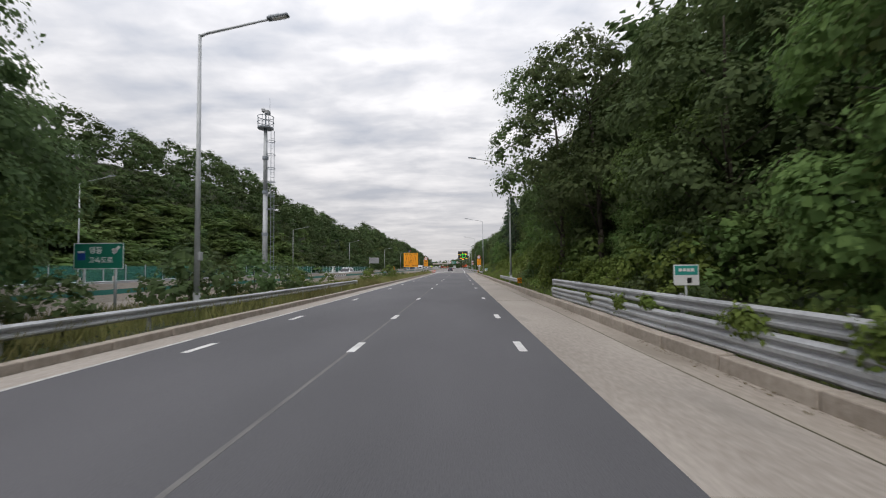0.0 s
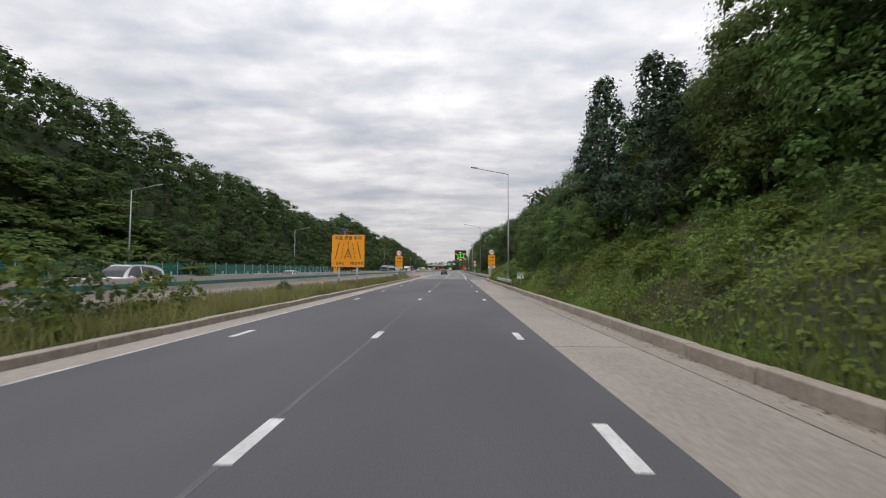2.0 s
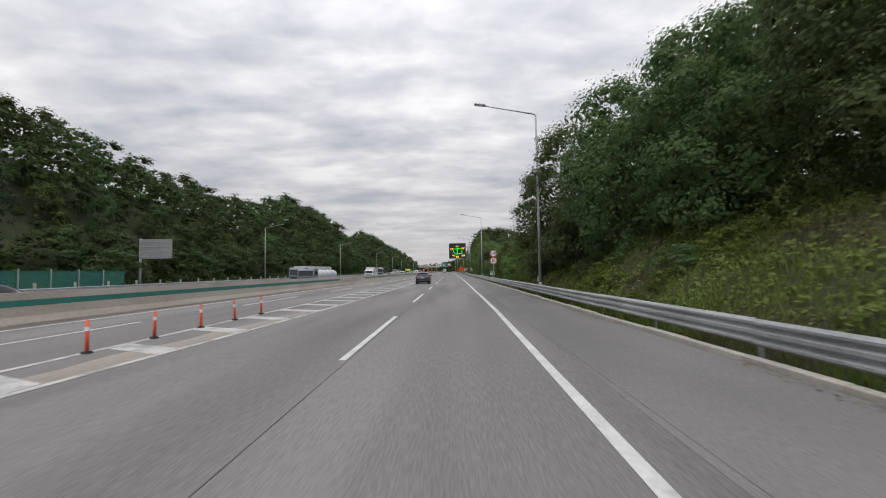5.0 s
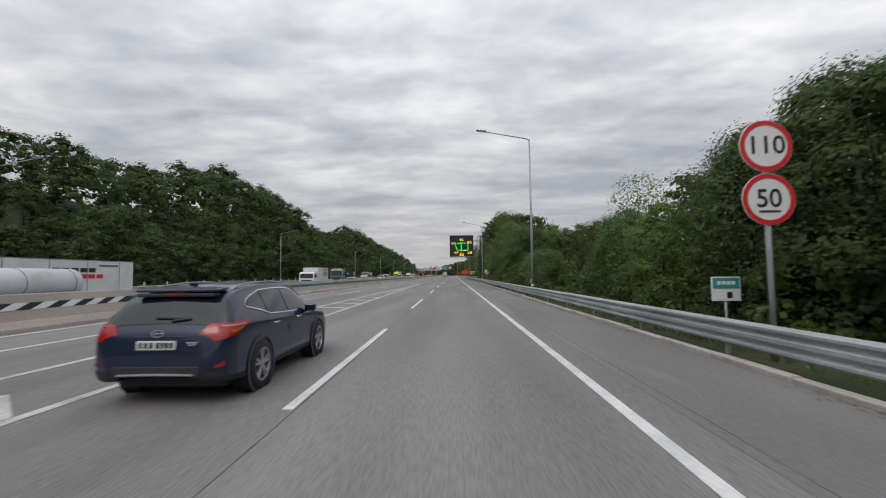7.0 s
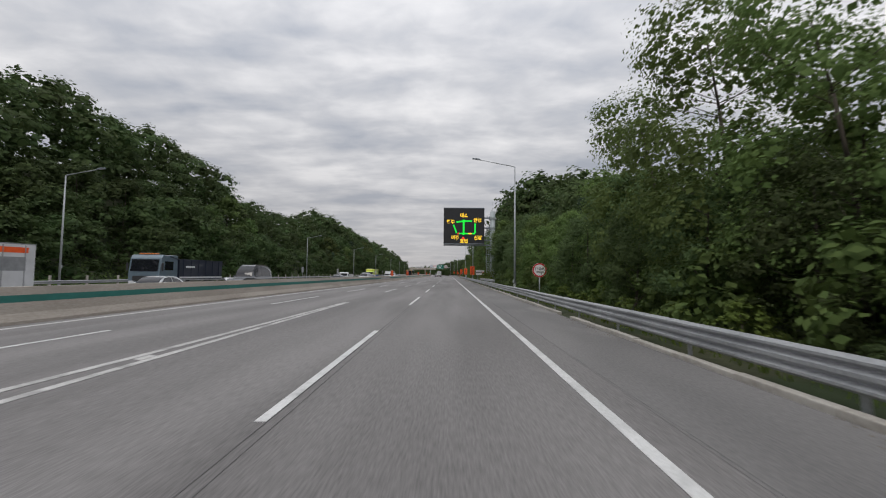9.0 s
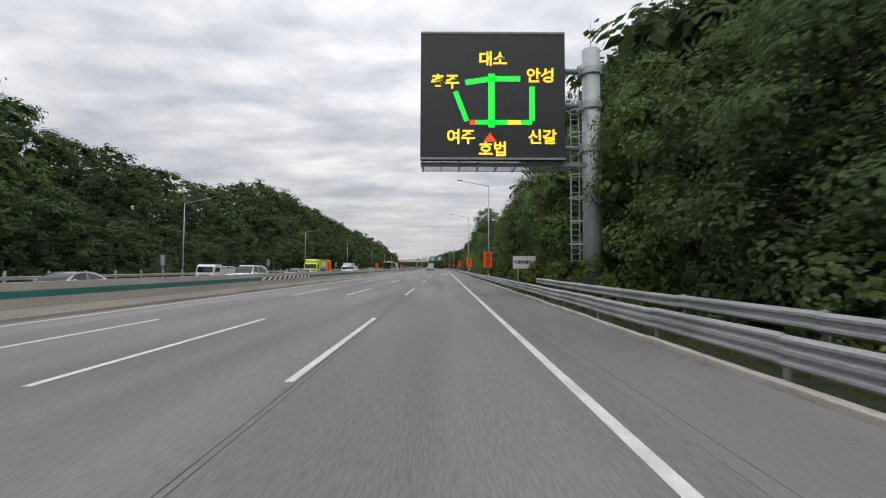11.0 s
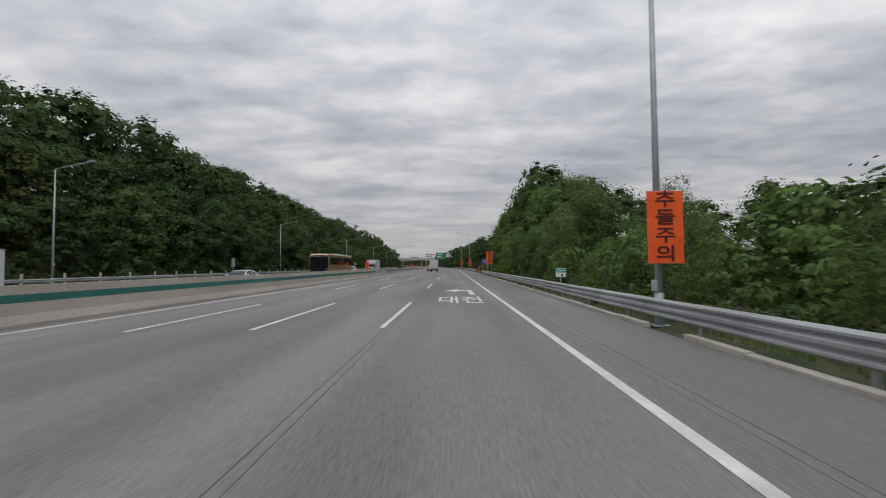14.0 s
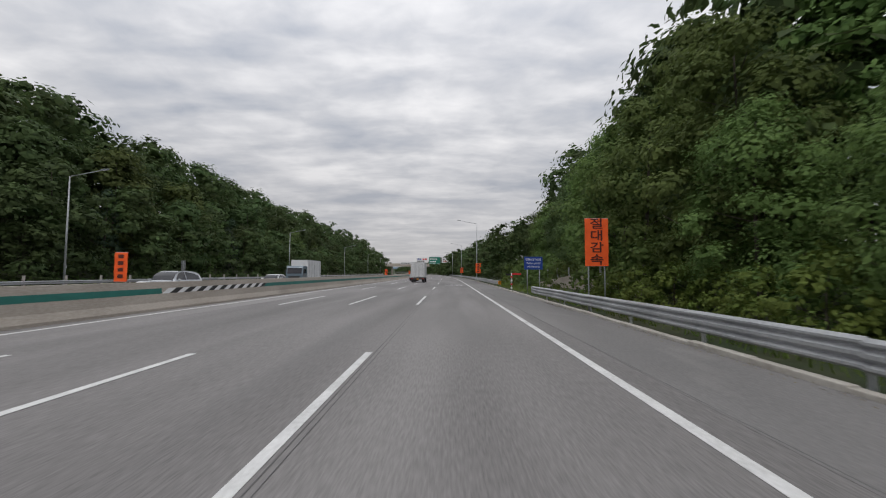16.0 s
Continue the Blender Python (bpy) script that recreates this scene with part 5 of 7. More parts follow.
SUV_ST = [
    (0.00, [(.45, .42), (.58, .43), (.66, .50), (.68, .58), (.65, .65), (.55, .68), (.40, .69), (0, .70)]),
    (0.05, [(.55, .36), (.74, .38), (.81, .52), (.82, .68), (.79, .80), (.68, .89), (.50, .93), (0, .95)]),
    (0.12, [(.62, .33), (.83, .35), (.885, .54), (.89, .76), (.87, .92), (.77, 1.01), (.58, 1.05), (0, 1.07)]),
    (0.28, [(.70, .30), (.90, .33), (.93, .58), (.935, .85), (.90, 1.04), (.79, 1.18), (.62, 1.23), (0, 1.26)]),
    (0.46, [(.72, .28), (.92, .31), (.94, .60), (.94, .90), (.90, 1.08), (.75, 1.33), (.62, 1.40), (0, 1.44)]),
    (0.70, [(.74, .27), (.92, .30), (.94, .62), (.94, .93), (.90, 1.10), (.71, 1.43), (.61, 1.50), (0, 1.55)]),
    (1.15, [(.74, .27), (.92, .30), (.94, .62), (.94, .93), (.90, 1.09), (.69, 1.49), (.59, 1.56), (0, 1.61)]),
    (2.00, [(.74, .27), (.92, .30), (.94, .62), (.935, .92), (.90, 1.05), (.68, 1.52), (.58, 1.59), (0, 1.64)]),
    (2.70, [(.74, .27), (.92, .30), (.94, .62), (.935, .91), (.90, 1.03), (.66, 1.48), (.56, 1.56), (0, 1.61)]),
    (3.10, [(.74, .27), (.92, .30), (.94, .62), (.935, .90), (.90, 1.01), (.70, 1.33), (.60, 1.42), (0, 1.48)]),
    (3.45, [(.74, .27), (.92, .30), (.94, .62), (.935, .89), (.90, 1.00), (.79, 1.10), (.64, 1.17), (0, 1.22)]),
    (3.68, [(.74, .27), (.92, .30), (.94, .62), (.935, .88), (.89, .98), (.77, 1.04), (.60, 1.08), (0, 1.11)]),
    (4.20, [(.74, .28), (.90, .32), (.93, .60), (.92, .81), (.86, .92), (.72, .98), (.55, 1.00), (0, 1.03)]),
    (4.55, [(.60, .28), (.82, .32), (.86, .50), (.85, .67), (.78, .81), (.60, .87), (.45, .89), (0, .91)]),
    (4.69, [(.50, .30), (.68, .34), (.72, .45), (.72, .57), (.65, .67), (.50, .71), (.35, .73), (0, .74)]),
]


def at_y(a, b, n):
    """Shares along the suv's sections between two lengths."""
    ys_ = [q[0] for q in SUV_ST]
    return [float(np.interp(q, ys_, range(len(ys_)))) for q in span(a, b, n)]


def up_to(shell, y, z):
    """The share up a suv section at length y where it reaches height z."""
    u = at_y(y, y, 1)[0]
    lo, hi = 1.0, 7.0
    for _ in range(22):
        mid = (lo + hi) / 2
        if shell.at(u, mid)[2] < z:
            lo = mid
        else:
            hi = mid
    return lo


def cap(bm_or_me, shell, u, mat, name, parent):
    """Closes an end of a shell."""
    k = shell.g.shape[1]
    pts = [shell.at(u, v) for v in span(0, k - 1, 20)]
    vs = [(p[0], p[1], p[2]) for p in pts] + [(-p[0], p[1], p[2]) for p in pts[::-1]]
    return part(name, data_mesh(name, vs, [tuple(range(len(vs)))], mat), mat, parent)


def suv(x, y):
    t = thing("car", "dark blue five-door suv with tinted windows in the middle lane", "car", pose(x, y, 0))
    sh = Shell(SUV_ST)
    b = part("body", sh.patch("body", span(0, 14, 84), span(0, 7, 35), M_NAVY), M_NAVY, t)
    cap(None, sh, 0, M_NAVY, "rear_panel", b)
    part("lower_bumper", box((0, 0.004, 0.475), (1.16, 0.03, 0.13), 0.012), M_CLAD, b)
    cap(None, sh, 14, M_NAVY, "nose_panel", b)
    part("cladding", sh.patch("cladding", at_y(0.14, 4.69, 72), span(0, 1.25, 6), M_CLAD, 0.006), M_CLAD, b, "black plastic lower cladding")
    part("rear_bumper", sh.patch("rear_bumper", span(0, 2.2, 14), span(0.0, 1.75, 10), M_CLAD, 0.010), M_CLAD, b, "black plastic rear bumper")
    part("rear_window", sh.patch("rear_window", at_y(0.135, 0.45, 12), span(4.9, 7, 14), M_GLASS, 0.006, edge=lambda f: (4.62 + 0.40 * f, 7)), M_GLASS, t, "dark tinted rear window")
    part("windscreen", sh.patch("windscreen", at_y(2.72, 3.5, 10), span(5.2, 7, 12), M_GLASS, 0.007), M_GLASS, t)
    for sd in (1, -1):
        part("quarter_window", sh.patch("quarter_window", at_y(0.82, 1.36, 8), span(4.1, 4.9, 6), M_GLASS, 0.007, (sd,), edge=lambda f: (4.50 - 0.36 * min(1, f * 1.2), 4.56 + 0.32 * f ** 0.7)), M_GLASS, t)
        part("rear_door_window", sh.patch("rear_door_window", at_y(1.39, 2.13, 8), span(4.1, 4.9, 8), M_GLASS, 0.007, (sd,), edge=lambda f: (4.14 - 0.02 * f, 4.88)), M_GLASS, t)
        part("front_door_window", sh.patch("front_door_window", at_y(2.20, 3.34, 14), span(4.1, 4.9, 8), M_GLASS, 0.007, (sd,), edge=lambda f: (4.12, 4.88 - 0.03 * f)), M_GLASS, t)
        part("window_trim", sh.patch("window_trim", at_y(0.74, 3.40, 44), span(4.0, 4.1, 2), M_CHROME, 0.010, (sd,), edge=lambda f: (4.45 - 0.40 * min(1, f * 3.6), 4.49 - 0.39 * min(1, f * 3.6))), M_CHROME, t, "chrome window trim")
        part("window_trim", sh.patch("window_trim", at_y(0.74, 3.34, 44), span(4.9, 5.0, 2), M_CHROME, 0.010, (sd,), edge=lambda f: (4.49 + 0.42 * min(1, f * 4) ** 0.6, 4.52 + 0.44 * min(1, f * 4) ** 0.6)), M_CHROME, t, "chrome window trim")
        def lamp_edge(a, b):
            def f(q):
                yy = a + (b - a) * q
                lo, hi = np.interp(yy, [0.05, 0.12, 0.28, 0.5, 0.72], [0.85, 0.89, 0.92, 0.99, 1.065]), 1.075 + 0.02 * yy
                return up_to(sh, yy, lo), min(5.9, up_to(sh, yy, hi))
            return f
        tl = part("tail_lamp", sh.patch("tail_lamp", at_y(0.056, 0.70, 26), span(0, 1, 8), M_TAIL, 0.010, (sd,), edge=lamp_edge(0.056, 0.70)), M_TAIL, t, "red wrap-round tail lamp")
        part("light_guide", sh.patch("light_guide", at_y(0.16, 0.56, 12), span(0, 1, 2), M_TAILRIM, 0.014, (sd,), edge=lambda q: (up_to(sh, 0.16 + 0.40 * q, 1.035), up_to(sh, 0.16 + 0.40 * q, 1.05))), M_TAILRIM, tl)
        part("indicator", sh.patch("indicator", at_y(0.20, 0.46, 8), span(0, 1, 3), M_AMBER, 0.013, (sd,), edge=lambda q: (up_to(sh, 0.20 + 0.26 * q, 0.94 + 0.05 * q), up_to(sh, 0.20 + 0.26 * q, 0.985 + 0.02 * q))), M_AMBER, tl)
        part("reflector", sh.patch("reflector", at_y(0.035, 0.10, 6), span(2.2, 2.6, 3), M_TAIL, 0.014, (sd,), edge=lambda f: (2.02, 2.34)), M_TAIL, t, "red bumper reflector")
        part("head_lamp", sh.patch("head_lamp", span(12.1, 13.4, 8), span(3.6, 4.5, 5), M_HEADL, 0.008, (sd,)), M_HEADL, t)
        for ya, lo, hi in ((2.16, 1.3, 4.1), (3.22, 1.3, 4.0), (1.30, 2.9, 4.1)):
            part("door_seam", sh.patch("door_seam", at_y(ya, ya + 0.012, 2), span(lo, hi, 10), M_CLAD, 0.004, (sd,)), M_CLAD, b)
        part("tailgate_seam", sh.patch("tailgate_seam", at_y(0.045, 0.5, 14), span(4.5, 4.6, 2), M_CLAD, 0.004, (sd,), edge=lambda f: (4.56, 4.60)), M_CLAD, b)
        for yy in (1.55, 2.55):
            bm = bmesh.new()
            add_box(bm, (sd * 0.955, yy, 0.945), (0.035, 0.20, 0.032), 0.012)
            part("door_handle", bm, M_CHROME, t, "chrome door handle")
        bm = bmesh.new()
        add_box(bm, (sd * 1.02, 3.02, 1.08), (0.22, 0.15, 0.15), 0.045)
        add_box(bm, (sd * 0.92, 3.04, 1.02), (0.10, 0.06, 0.05), 0.015)
        mir = part("mirror", bm, M_NAVY, t, "dark blue door mirror")
        part("mirror_glass", box((sd * 1.02, 2.94, 1.08), (0.17, 0.012, 0.10), 0.004), M_GLASS, mir)
        bm = bmesh.new()
        pts = [(sd * 0.60, 0.72, 1.505), (sd * 0.595, 0.95, 1.570), (sd * 0.59, 1.5, 1.610), (sd * 0.585, 2.1, 1.618), (sd * 0.575, 2.6, 1.588), (sd * 0.56, 2.8, 1.54)]
        for p, q in zip(pts, pts[1:]):
            add_rod(bm, p, q, 0.014, n=8)
        part("roof_rail", bm, M_GREYBACK, t, "dark silver roof rail")
        for yy in (1.02, 3.72):
            wheel(t, sd * 0.855, yy, 0.37, 0.24)
            bm = bmesh.new()
            add_rod(bm, (sd * 0.70, yy, 0.37), (sd * 0.943, yy, 0.37), 0.425, n=32)
            part("wheel_well", bm, M_TYRE, t)
            rg = ring((0, 0, 0), 0.41, 0.455, 0.016, 40)
            part("arch_trim", rg, M_NAVY, t, "dark blue wheel arch lip", Matrix.Translation((sd * 0.945, yy, 0.37)) @ Matrix.Rotation(radians(90) * sd, 4, "Z"))
    part("blue_tab", box((0.952, 2.10, 0.80), (0.01, 0.02, 0.11), 0.003), M_BLUE, t)
    bm = bmesh.new()
    add_box(bm, (0, 0, 0), (1.17, 0.34, 0.045), 0.02, Matrix.Translation((0, 0.55, 1.528)) @ Matrix.Rotation(radians(4), 4, "X"))
    sp = part("spoiler", bm, M_NAVY, t, "dark blue roof spoiler with a brake light")
    # shade below the spoiler's overhang, put in as a black box
    part("spoiler_underside", box((0, 0.45, 1.455), (1.12, 0.17, 0.05), 0.015), M_CLAD, sp)
    part("brake_light", box((0, 0.372, 1.478), (0.26, 0.012, 0.018), 0.003), M_TAIL, sp)
    bm = bmesh.new()
    add_rod(bm, (0.12, 0.135, 1.12), (0.36, 0.165, 1.15), 0.016, n=8)
    add_rod(bm, (-0.12, 0.165, 1.16), (0.36, 0.165, 1.15), 0.012, n=8)
    part("wiper", bm, M_CLAD, t, "black rear wiper")
    pl = part("number_plate", box((0, 0.012, 0.815), (0.52, 0.03, 0.115), 0.004), M_PLATE, t, "white number plate with dark bars")
    for a in (-0.19, -0.12, -0.05, 0.04, 0.10, 0.16, 0.22):
        part("bar", box((a - 0.01, -0.005, 0.815), (0.042, 0.004, 0.07)), M_BLACK, pl)
    part("plate_recess", box((0, 0.055, 0.83), (0.74, 0.03, 0.20), 0.01), M_NAVY, b)
    bm = ring((0, 0, 0), 0.048, 0.062, 0.012, 28)
    bmesh.ops.transform(bm, matrix=Matrix.Diagonal((1.35, 1, 0.80, 1)), verts=bm.verts)
    part("emblem", bm, M_CHROME, t, "plain oval chrome emblem", pose(0, 0.045, 0.965))
    part("emblem_bar", box((0, 0.045, 0.965), (0.10, 0.012, 0.014), 0.003), M_CHROME, t)
    part("badge", box((0.47, 0.028, 0.845), (0.15, 0.012, 0.02), 0.003), M_CHROME, t, "small chrome badge")
    part("badge", box((0.47, 0.026, 0.815), (0.10, 0.012, 0.016), 0.003), M_CHROME, t, "small chrome badge")
    bm = bmesh.new()
    pts = [(-0.62, 0.06, 0.40), (-0.50, -0.005, 0.43), (0, -0.02, 0.44), (0.50, -0.005, 0.43), (0.62, 0.06, 0.40)]
    for p, q in zip(pts, pts[1:]):
        add_rod(bm, p, q, 0.016, n=8)
    part("skid_strip", bm, M_GREYBACK, t, "silver skid strip under the bumper")
    bm = bmesh.new()
    add_box(bm, (0, 0.80, 1.605), (0.05, 0.16, 0.06), 0.02)
    part("antenna", bm, M_NAVY, t)
    bm = bmesh.new()
    add_box(bm, (0, 2.35, 0.26), (1.5, 4.0, 0.14), 0.03)
    part("underbody", bm, M_CLAD, t)
    return t


suv(-3.57, 186.85)


def sedan_stations(L, h, w, hood, belt, rear):
    """Sections for an ordinary car from its nose (y 0) to its tail (y L)."""
    hw = w / 2
    def sec(zb, ztop, wt, k=1.0, roof=None):
        return [(hw * 0.8 * k, zb), (hw * 0.97 * k, zb + 0.04), (hw * k, 0.55 * k + 0.05), (hw * 0.98 * k, belt * 0.92 * k), (hw * 0.94 * k, belt * k), (wt + 0.08, ztop - 0.07), (wt, ztop - 0.02), (0, ztop)]
    return [
        (0.0, sec(0.30, 0.62, hw * 0.5, 0.80)), (0.15, sec(0.24, hood * 0.88, hw * 0.62, 0.94)), (0.7, sec(0.2, hood * 0.97, hw * 0.66)),
        (L * 0.26, sec(0.2, hood * 1.03, hw * 0.70)), (L * 0.33, sec(0.2, (hood + h) * 0.52, hw * 0.68)), (L * 0.43, sec(0.2, h * 0.96, hw * 0.62)),
        (L * 0.55, sec(0.2, h, hw * 0.62)), (L * (0.68 if rear < 1 else 0.80), sec(0.2, h * 0.97, hw * 0.62)), (L * (0.80 if rear < 1 else 0.93), sec(0.22, h * (0.83 if rear < 1 else 0.88), hw * 0.64)),
        (L * (0.90 if rear < 1 else 0.97), sec(0.26, belt * 1.06 if rear < 1 else h * 0.75, hw * 0.66, 0.97)), (L, sec(0.34, belt * 0.95, hw * 0.58, 0.90))]


def small_car(x, y, mat, label, L=4.7, h=1.45, w=1.82, hood=0.88, belt=0.92, rear=0.8):
    """An oncoming car: nose towards -y at y."""
    t = thing("car", label, "car", pose(x, y, 0), "cars on the opposite carriageway")
    sh = Shell(sedan_stations(L, h, w, hood, belt, rear))
    b = part("body", sh.patch("body", span(0, 10, 40), span(0, 7, 24), mat), mat, t)
    cap(None, sh, 0, M_CLAD, "nose_panel", b)
    cap(None, sh, 10, mat, "tail_panel", b)
    part("windscreen", sh.patch("windscreen", span(3.15, 4.85, 8), span(5.25, 7, 10), M_GLASS, 0.008), M_GLASS, t)
    for sd in (1, -1):
        part("side_window", sh.patch("side_window", span(4.0, 6.0, 10), span(4.15, 4.95, 6), M_GLASS, 0.008, (sd,), edge=lambda f: (4.15, 4.45 + 0.5 * min(1, f * 2.2))), M_GLASS, t)
    for sd in (1, -1):
        part("side_window", sh.patch("side_window", span(6.1, 7.7, 8), span(4.15, 4.95, 6), M_GLASS, 0.008, (sd,), edge=lambda f: (4.15, 4.95 - 0.3 * f)), M_GLASS, t)
    part("rear_window", sh.patch("rear_window", span(7.3, 8.7, 6), span(5.3, 7, 8), M_GLASS, 0.008), M_GLASS, t)
    part("grille", box((0, 0.01, 0.52), (0.9, 0.03, 0.18), 0.02), M_CLAD, t)
    for sd in (1, -1):
        part("head_lamp", sh.patch("head_lamp", span(0.6, 1.8, 6), span(3.7, 4.8, 4), M_HEADL, 0.010, (sd,)), M_HEADL, t)
        part("mirror", box((sd * (w / 2 + 0.08), L * 0.34, belt + 0.08), (0.18, 0.12, 0.12), 0.035), mat, t)
        for yy in (L * 0.19, L * 0.79):
            wheel(t, sd * (w / 2 - 0.07), yy, 0.33, 0.21, 7)
            part("wheel_well", rod((sd * (w / 2 - 0.3), yy, 0.33), (sd * (w / 2 - 0.012), yy, 0.33), 0.375, n=24), M_TYRE, t)
    return t


def cab(t, w, h, depth, z0, mat, tilt=0.10, glass=(0.48, 0.80)):
    """A flat-fronted lorry cab with its face at y 0, towards -y."""
    bm = bmesh.new()
    hw = w / 2
    pr = [(0.06, z0), (0.0, z0 + 0.35 * h), (0.02, z0 + 0.46 * h), (tilt * h * 0.5 + 0.08, z0 + 0.90 * h), (0.38, z0 + h), (depth, z0 + h), (depth, z0)]
    a = [bm.verts.new((-hw, y, z)) for y, z in pr]
    b = [bm.verts.new((hw, y, z)) for y, z in pr]
    bm.faces.new(a[::-1])
    bm.faces.new(b)
    for i in range(len(pr)):
        j = (i + 1) % len(pr)
        bm.faces.new((a[i], a[j], b[j], b[i]))
    bmesh.ops.recalc_face_normals(bm, faces=bm.faces)
    bmesh.ops.bevel(bm, geom=list(bm.edges), offset=0.06, segments=3, affect="EDGES", profile=0.6)
    c = part("cab", bm, mat, t)
    za, zb = z0 + glass[0] * h, z0 + 0.86 * h
    ang = math.atan2(tilt * h * 0.5 + 0.06, 0.44 * h)
    m = Matrix.Translation((0, 0.045 + (tilt * h * 0.25), (za + zb) / 2)) @ Matrix.Rotation(-ang, 4, "X")
    part("windscreen", box((0, -0.035, 0), (w * 0.86, 0.03, (zb - za) * 0.98), 0.01), M_GLASS, c, "", m)
    part("grille", box((0, -0.005, z0 + 0.26 * h), (w * 0.7, 0.03, 0.16 * h), 0.01), M_CLAD, c)
    part("bumper", box((0, 0.02, z0 + 0.02), (w * 1.01, 0.16, 0.30), 0.04), M_CLAD, c)
    for sd in (1, -1):
        part("door_window", box((sd * (hw + 0.004), depth * 0.50, z0 + 0.66 * h), (0.012, depth * 0.48, 0.28 * h), 0.004), M_GLASS, c)
        part("head_lamp", box((sd * hw * 0.76, -0.008, z0 + 0.14 * h), (w * 0.16, 0.03, 0.10 * h), 0.01), M_HEADL, c)
        part("mirror", box((sd * (hw + 0.14), 0.10, z0 + 0.62 * h), (0.14, 0.07, 0.24 * h), 0.03), M_CLAD, c)
    return c


def truck_wheels(t, w, ys, r=0.48):
    for yy in ys:
        for sd in (1, -1):
            wheel(t, sd * (w / 2 - 0.16), yy, r, 0.30, 6)


def lorry(x, y, mat, box_mat, label, L=8.5, w=2.4, h=3.3, cab_h=2.0, cab_d=1.8, kind="box", z0=0.45):
    t = thing("truck", label, "truck", pose(x, y, 0), "trucks on the opposite carriageway")
    cab(t, w * 0.97, cab_h, cab_d, z0, mat)
    part("chassis", box((0, L * 0.52, z0 + 0.22), (w * 0.45, L * 0.94, 0.22), 0.02), M_CLAD, t)
    truck_wheels(t, w, [cab_d * 0.55, L * 0.72] + ([L * 0.84] if L > 8 else []), 0.48 if L > 6 else 0.34)
    y0 = cab_d + 0.15
    if kind == "box":
        b = part("cargo_box", box((0, (y0 + L) / 2, (h + z0 + 0.4) / 2), (w, L - y0, h - z0 - 0.4), 0.03), box_mat, t)
        for k in range(5):
            yy = y0 + (L - y0) * (k + 0.5) / 5
            part("rib", box((w / 2 + 0.006, yy, (h + z0 + 0.4) / 2), (0.02, 0.05, h - z0 - 0.5), 0.004), M_GREYBACK, b)
        part("top_rail", box((0, (y0 + L) / 2, h + 0.01), (w + 0.02, L - y0, 0.05), 0.01), M_GREYBACK, b)
    elif kind == "dump":
        bm = bmesh.new()
        zb, zt = z0 + 0.55, h
        pr = [(y0, zb), (L, zb), (L + 0.1, zt), (y0 - 0.3, zt), (y0 - 1.1, zt + 0.18), (y0 - 1.1, zt + 0.10), (y0, zt - 0.10)]
        a = [bm.verts.new((-w / 2, p, q)) for p, q in pr]
        b_ = [bm.verts.new((w / 2, p, q)) for p, q in pr]
        bm.faces.new(a[::-1])
        bm.faces.new(b_)
        for i in range(len(pr)):
            j = (i + 1) % len(pr)
            bm.faces.new((a[i], a[j], b_[j], b_[i]))
        bmesh.ops.recalc_face_normals(bm, faces=bm.faces)
        d = part("dump_body", bm, box_mat, t, "dark navy tipper body")
        for k in range(6):
            yy = y0 + (L - y0) * (k + 0.5) / 6
            part("rib", box((w / 2 + 0.02, yy, (zb + zt) / 2), (0.05, 0.08, zt - zb - 0.1), 0.01), box_mat, d)
        part("side_stripe", box((w / 2 + 0.05, (y0 + L) / 2, zb + 0.15), (0.012, L - y0, 0.14)), M_BOXW, d)
        part("emblem_bars", box((w / 2 + 0.052, y0 + 1.4, (zb + zt) / 2 + 0.2), (0.01, 1.2, 0.16)), M_BOXW, d)
        part("roof_lamps", box((0, 0.5, z0 + cab_h + 0.08), (w * 0.6, 0.12, 0.10), 0.03), M_AMBER, t)
    elif kind == "tank":
        bm = bmesh.new()
        add_rod(bm, (0, y0, h * 0.62), (0, L, h * 0.62), h * 0.30, n=32)
        bmesh.ops.transform(bm, matrix=Matrix.Diagonal((1.15, 1, 1, 1)), verts=bm.verts)
        d = part("tank", bm, box_mat, t, "shiny white tank", smooth=True)
        for k in range(5):
            yy = y0 + 0.4 + (L - y0 - 0.8) * k / 4
            part("hoop", rod((0, yy - 0.03, h * 0.62), (0, yy + 0.03, h * 0.62), h * 0.305, n=32), M_GREYBACK, d)
            d.children[-1].matrix_basis = Matrix.Diagonal((1.15, 1, 1, 1))
        part("side_skirt", box((0, (y0 + L) / 2, z0 + 0.35), (w, L - y0 - 0.5, 0.5), 0.04), M_GREYBACK, t)
    return t


# the lane beyond the barrier and the lanes after it
lorry(-20.6, 190.4, M_TRKB, M_BOXW, "tanker truck with a long white tank behind a dark cab", 13.5, 2.5, 2.45, 1.9, 2.0, "tank", 0.45)
tr = lorry(-24.2, 196.6, M_TRKB, M_BOXW, "long white box trailer truck with faded lettering", 15.0, 2.5, 2.85, 2.2, 2.0, "box", 0.45)
for k, (mm, z, yy, n) in enumerate(((M_BLACK, 2.25, 9.0, 5), (M_RED, 1.85, 9.6, 5), (M_SGREEN, 2.55, 12.8, 1))):
    for i in range(n):
        part("bar", box((1.262, yy + 0.62 * i, z), (0.012, 0.5 if n > 1 else 1.6, 0.26 if n > 1 else 0.12)), mm, tr)
b = lorry(-22.6, 247.0, M_CARW, M_BOXW, "white box truck with an orange stripe on its side", 7.4, 2.4, 3.05, 1.9, 1.7, "box")
part("orange_panel", box((1.205, 5.7, 2.75), (0.012, 2.6, 0.28)), M_ORANGE, b)
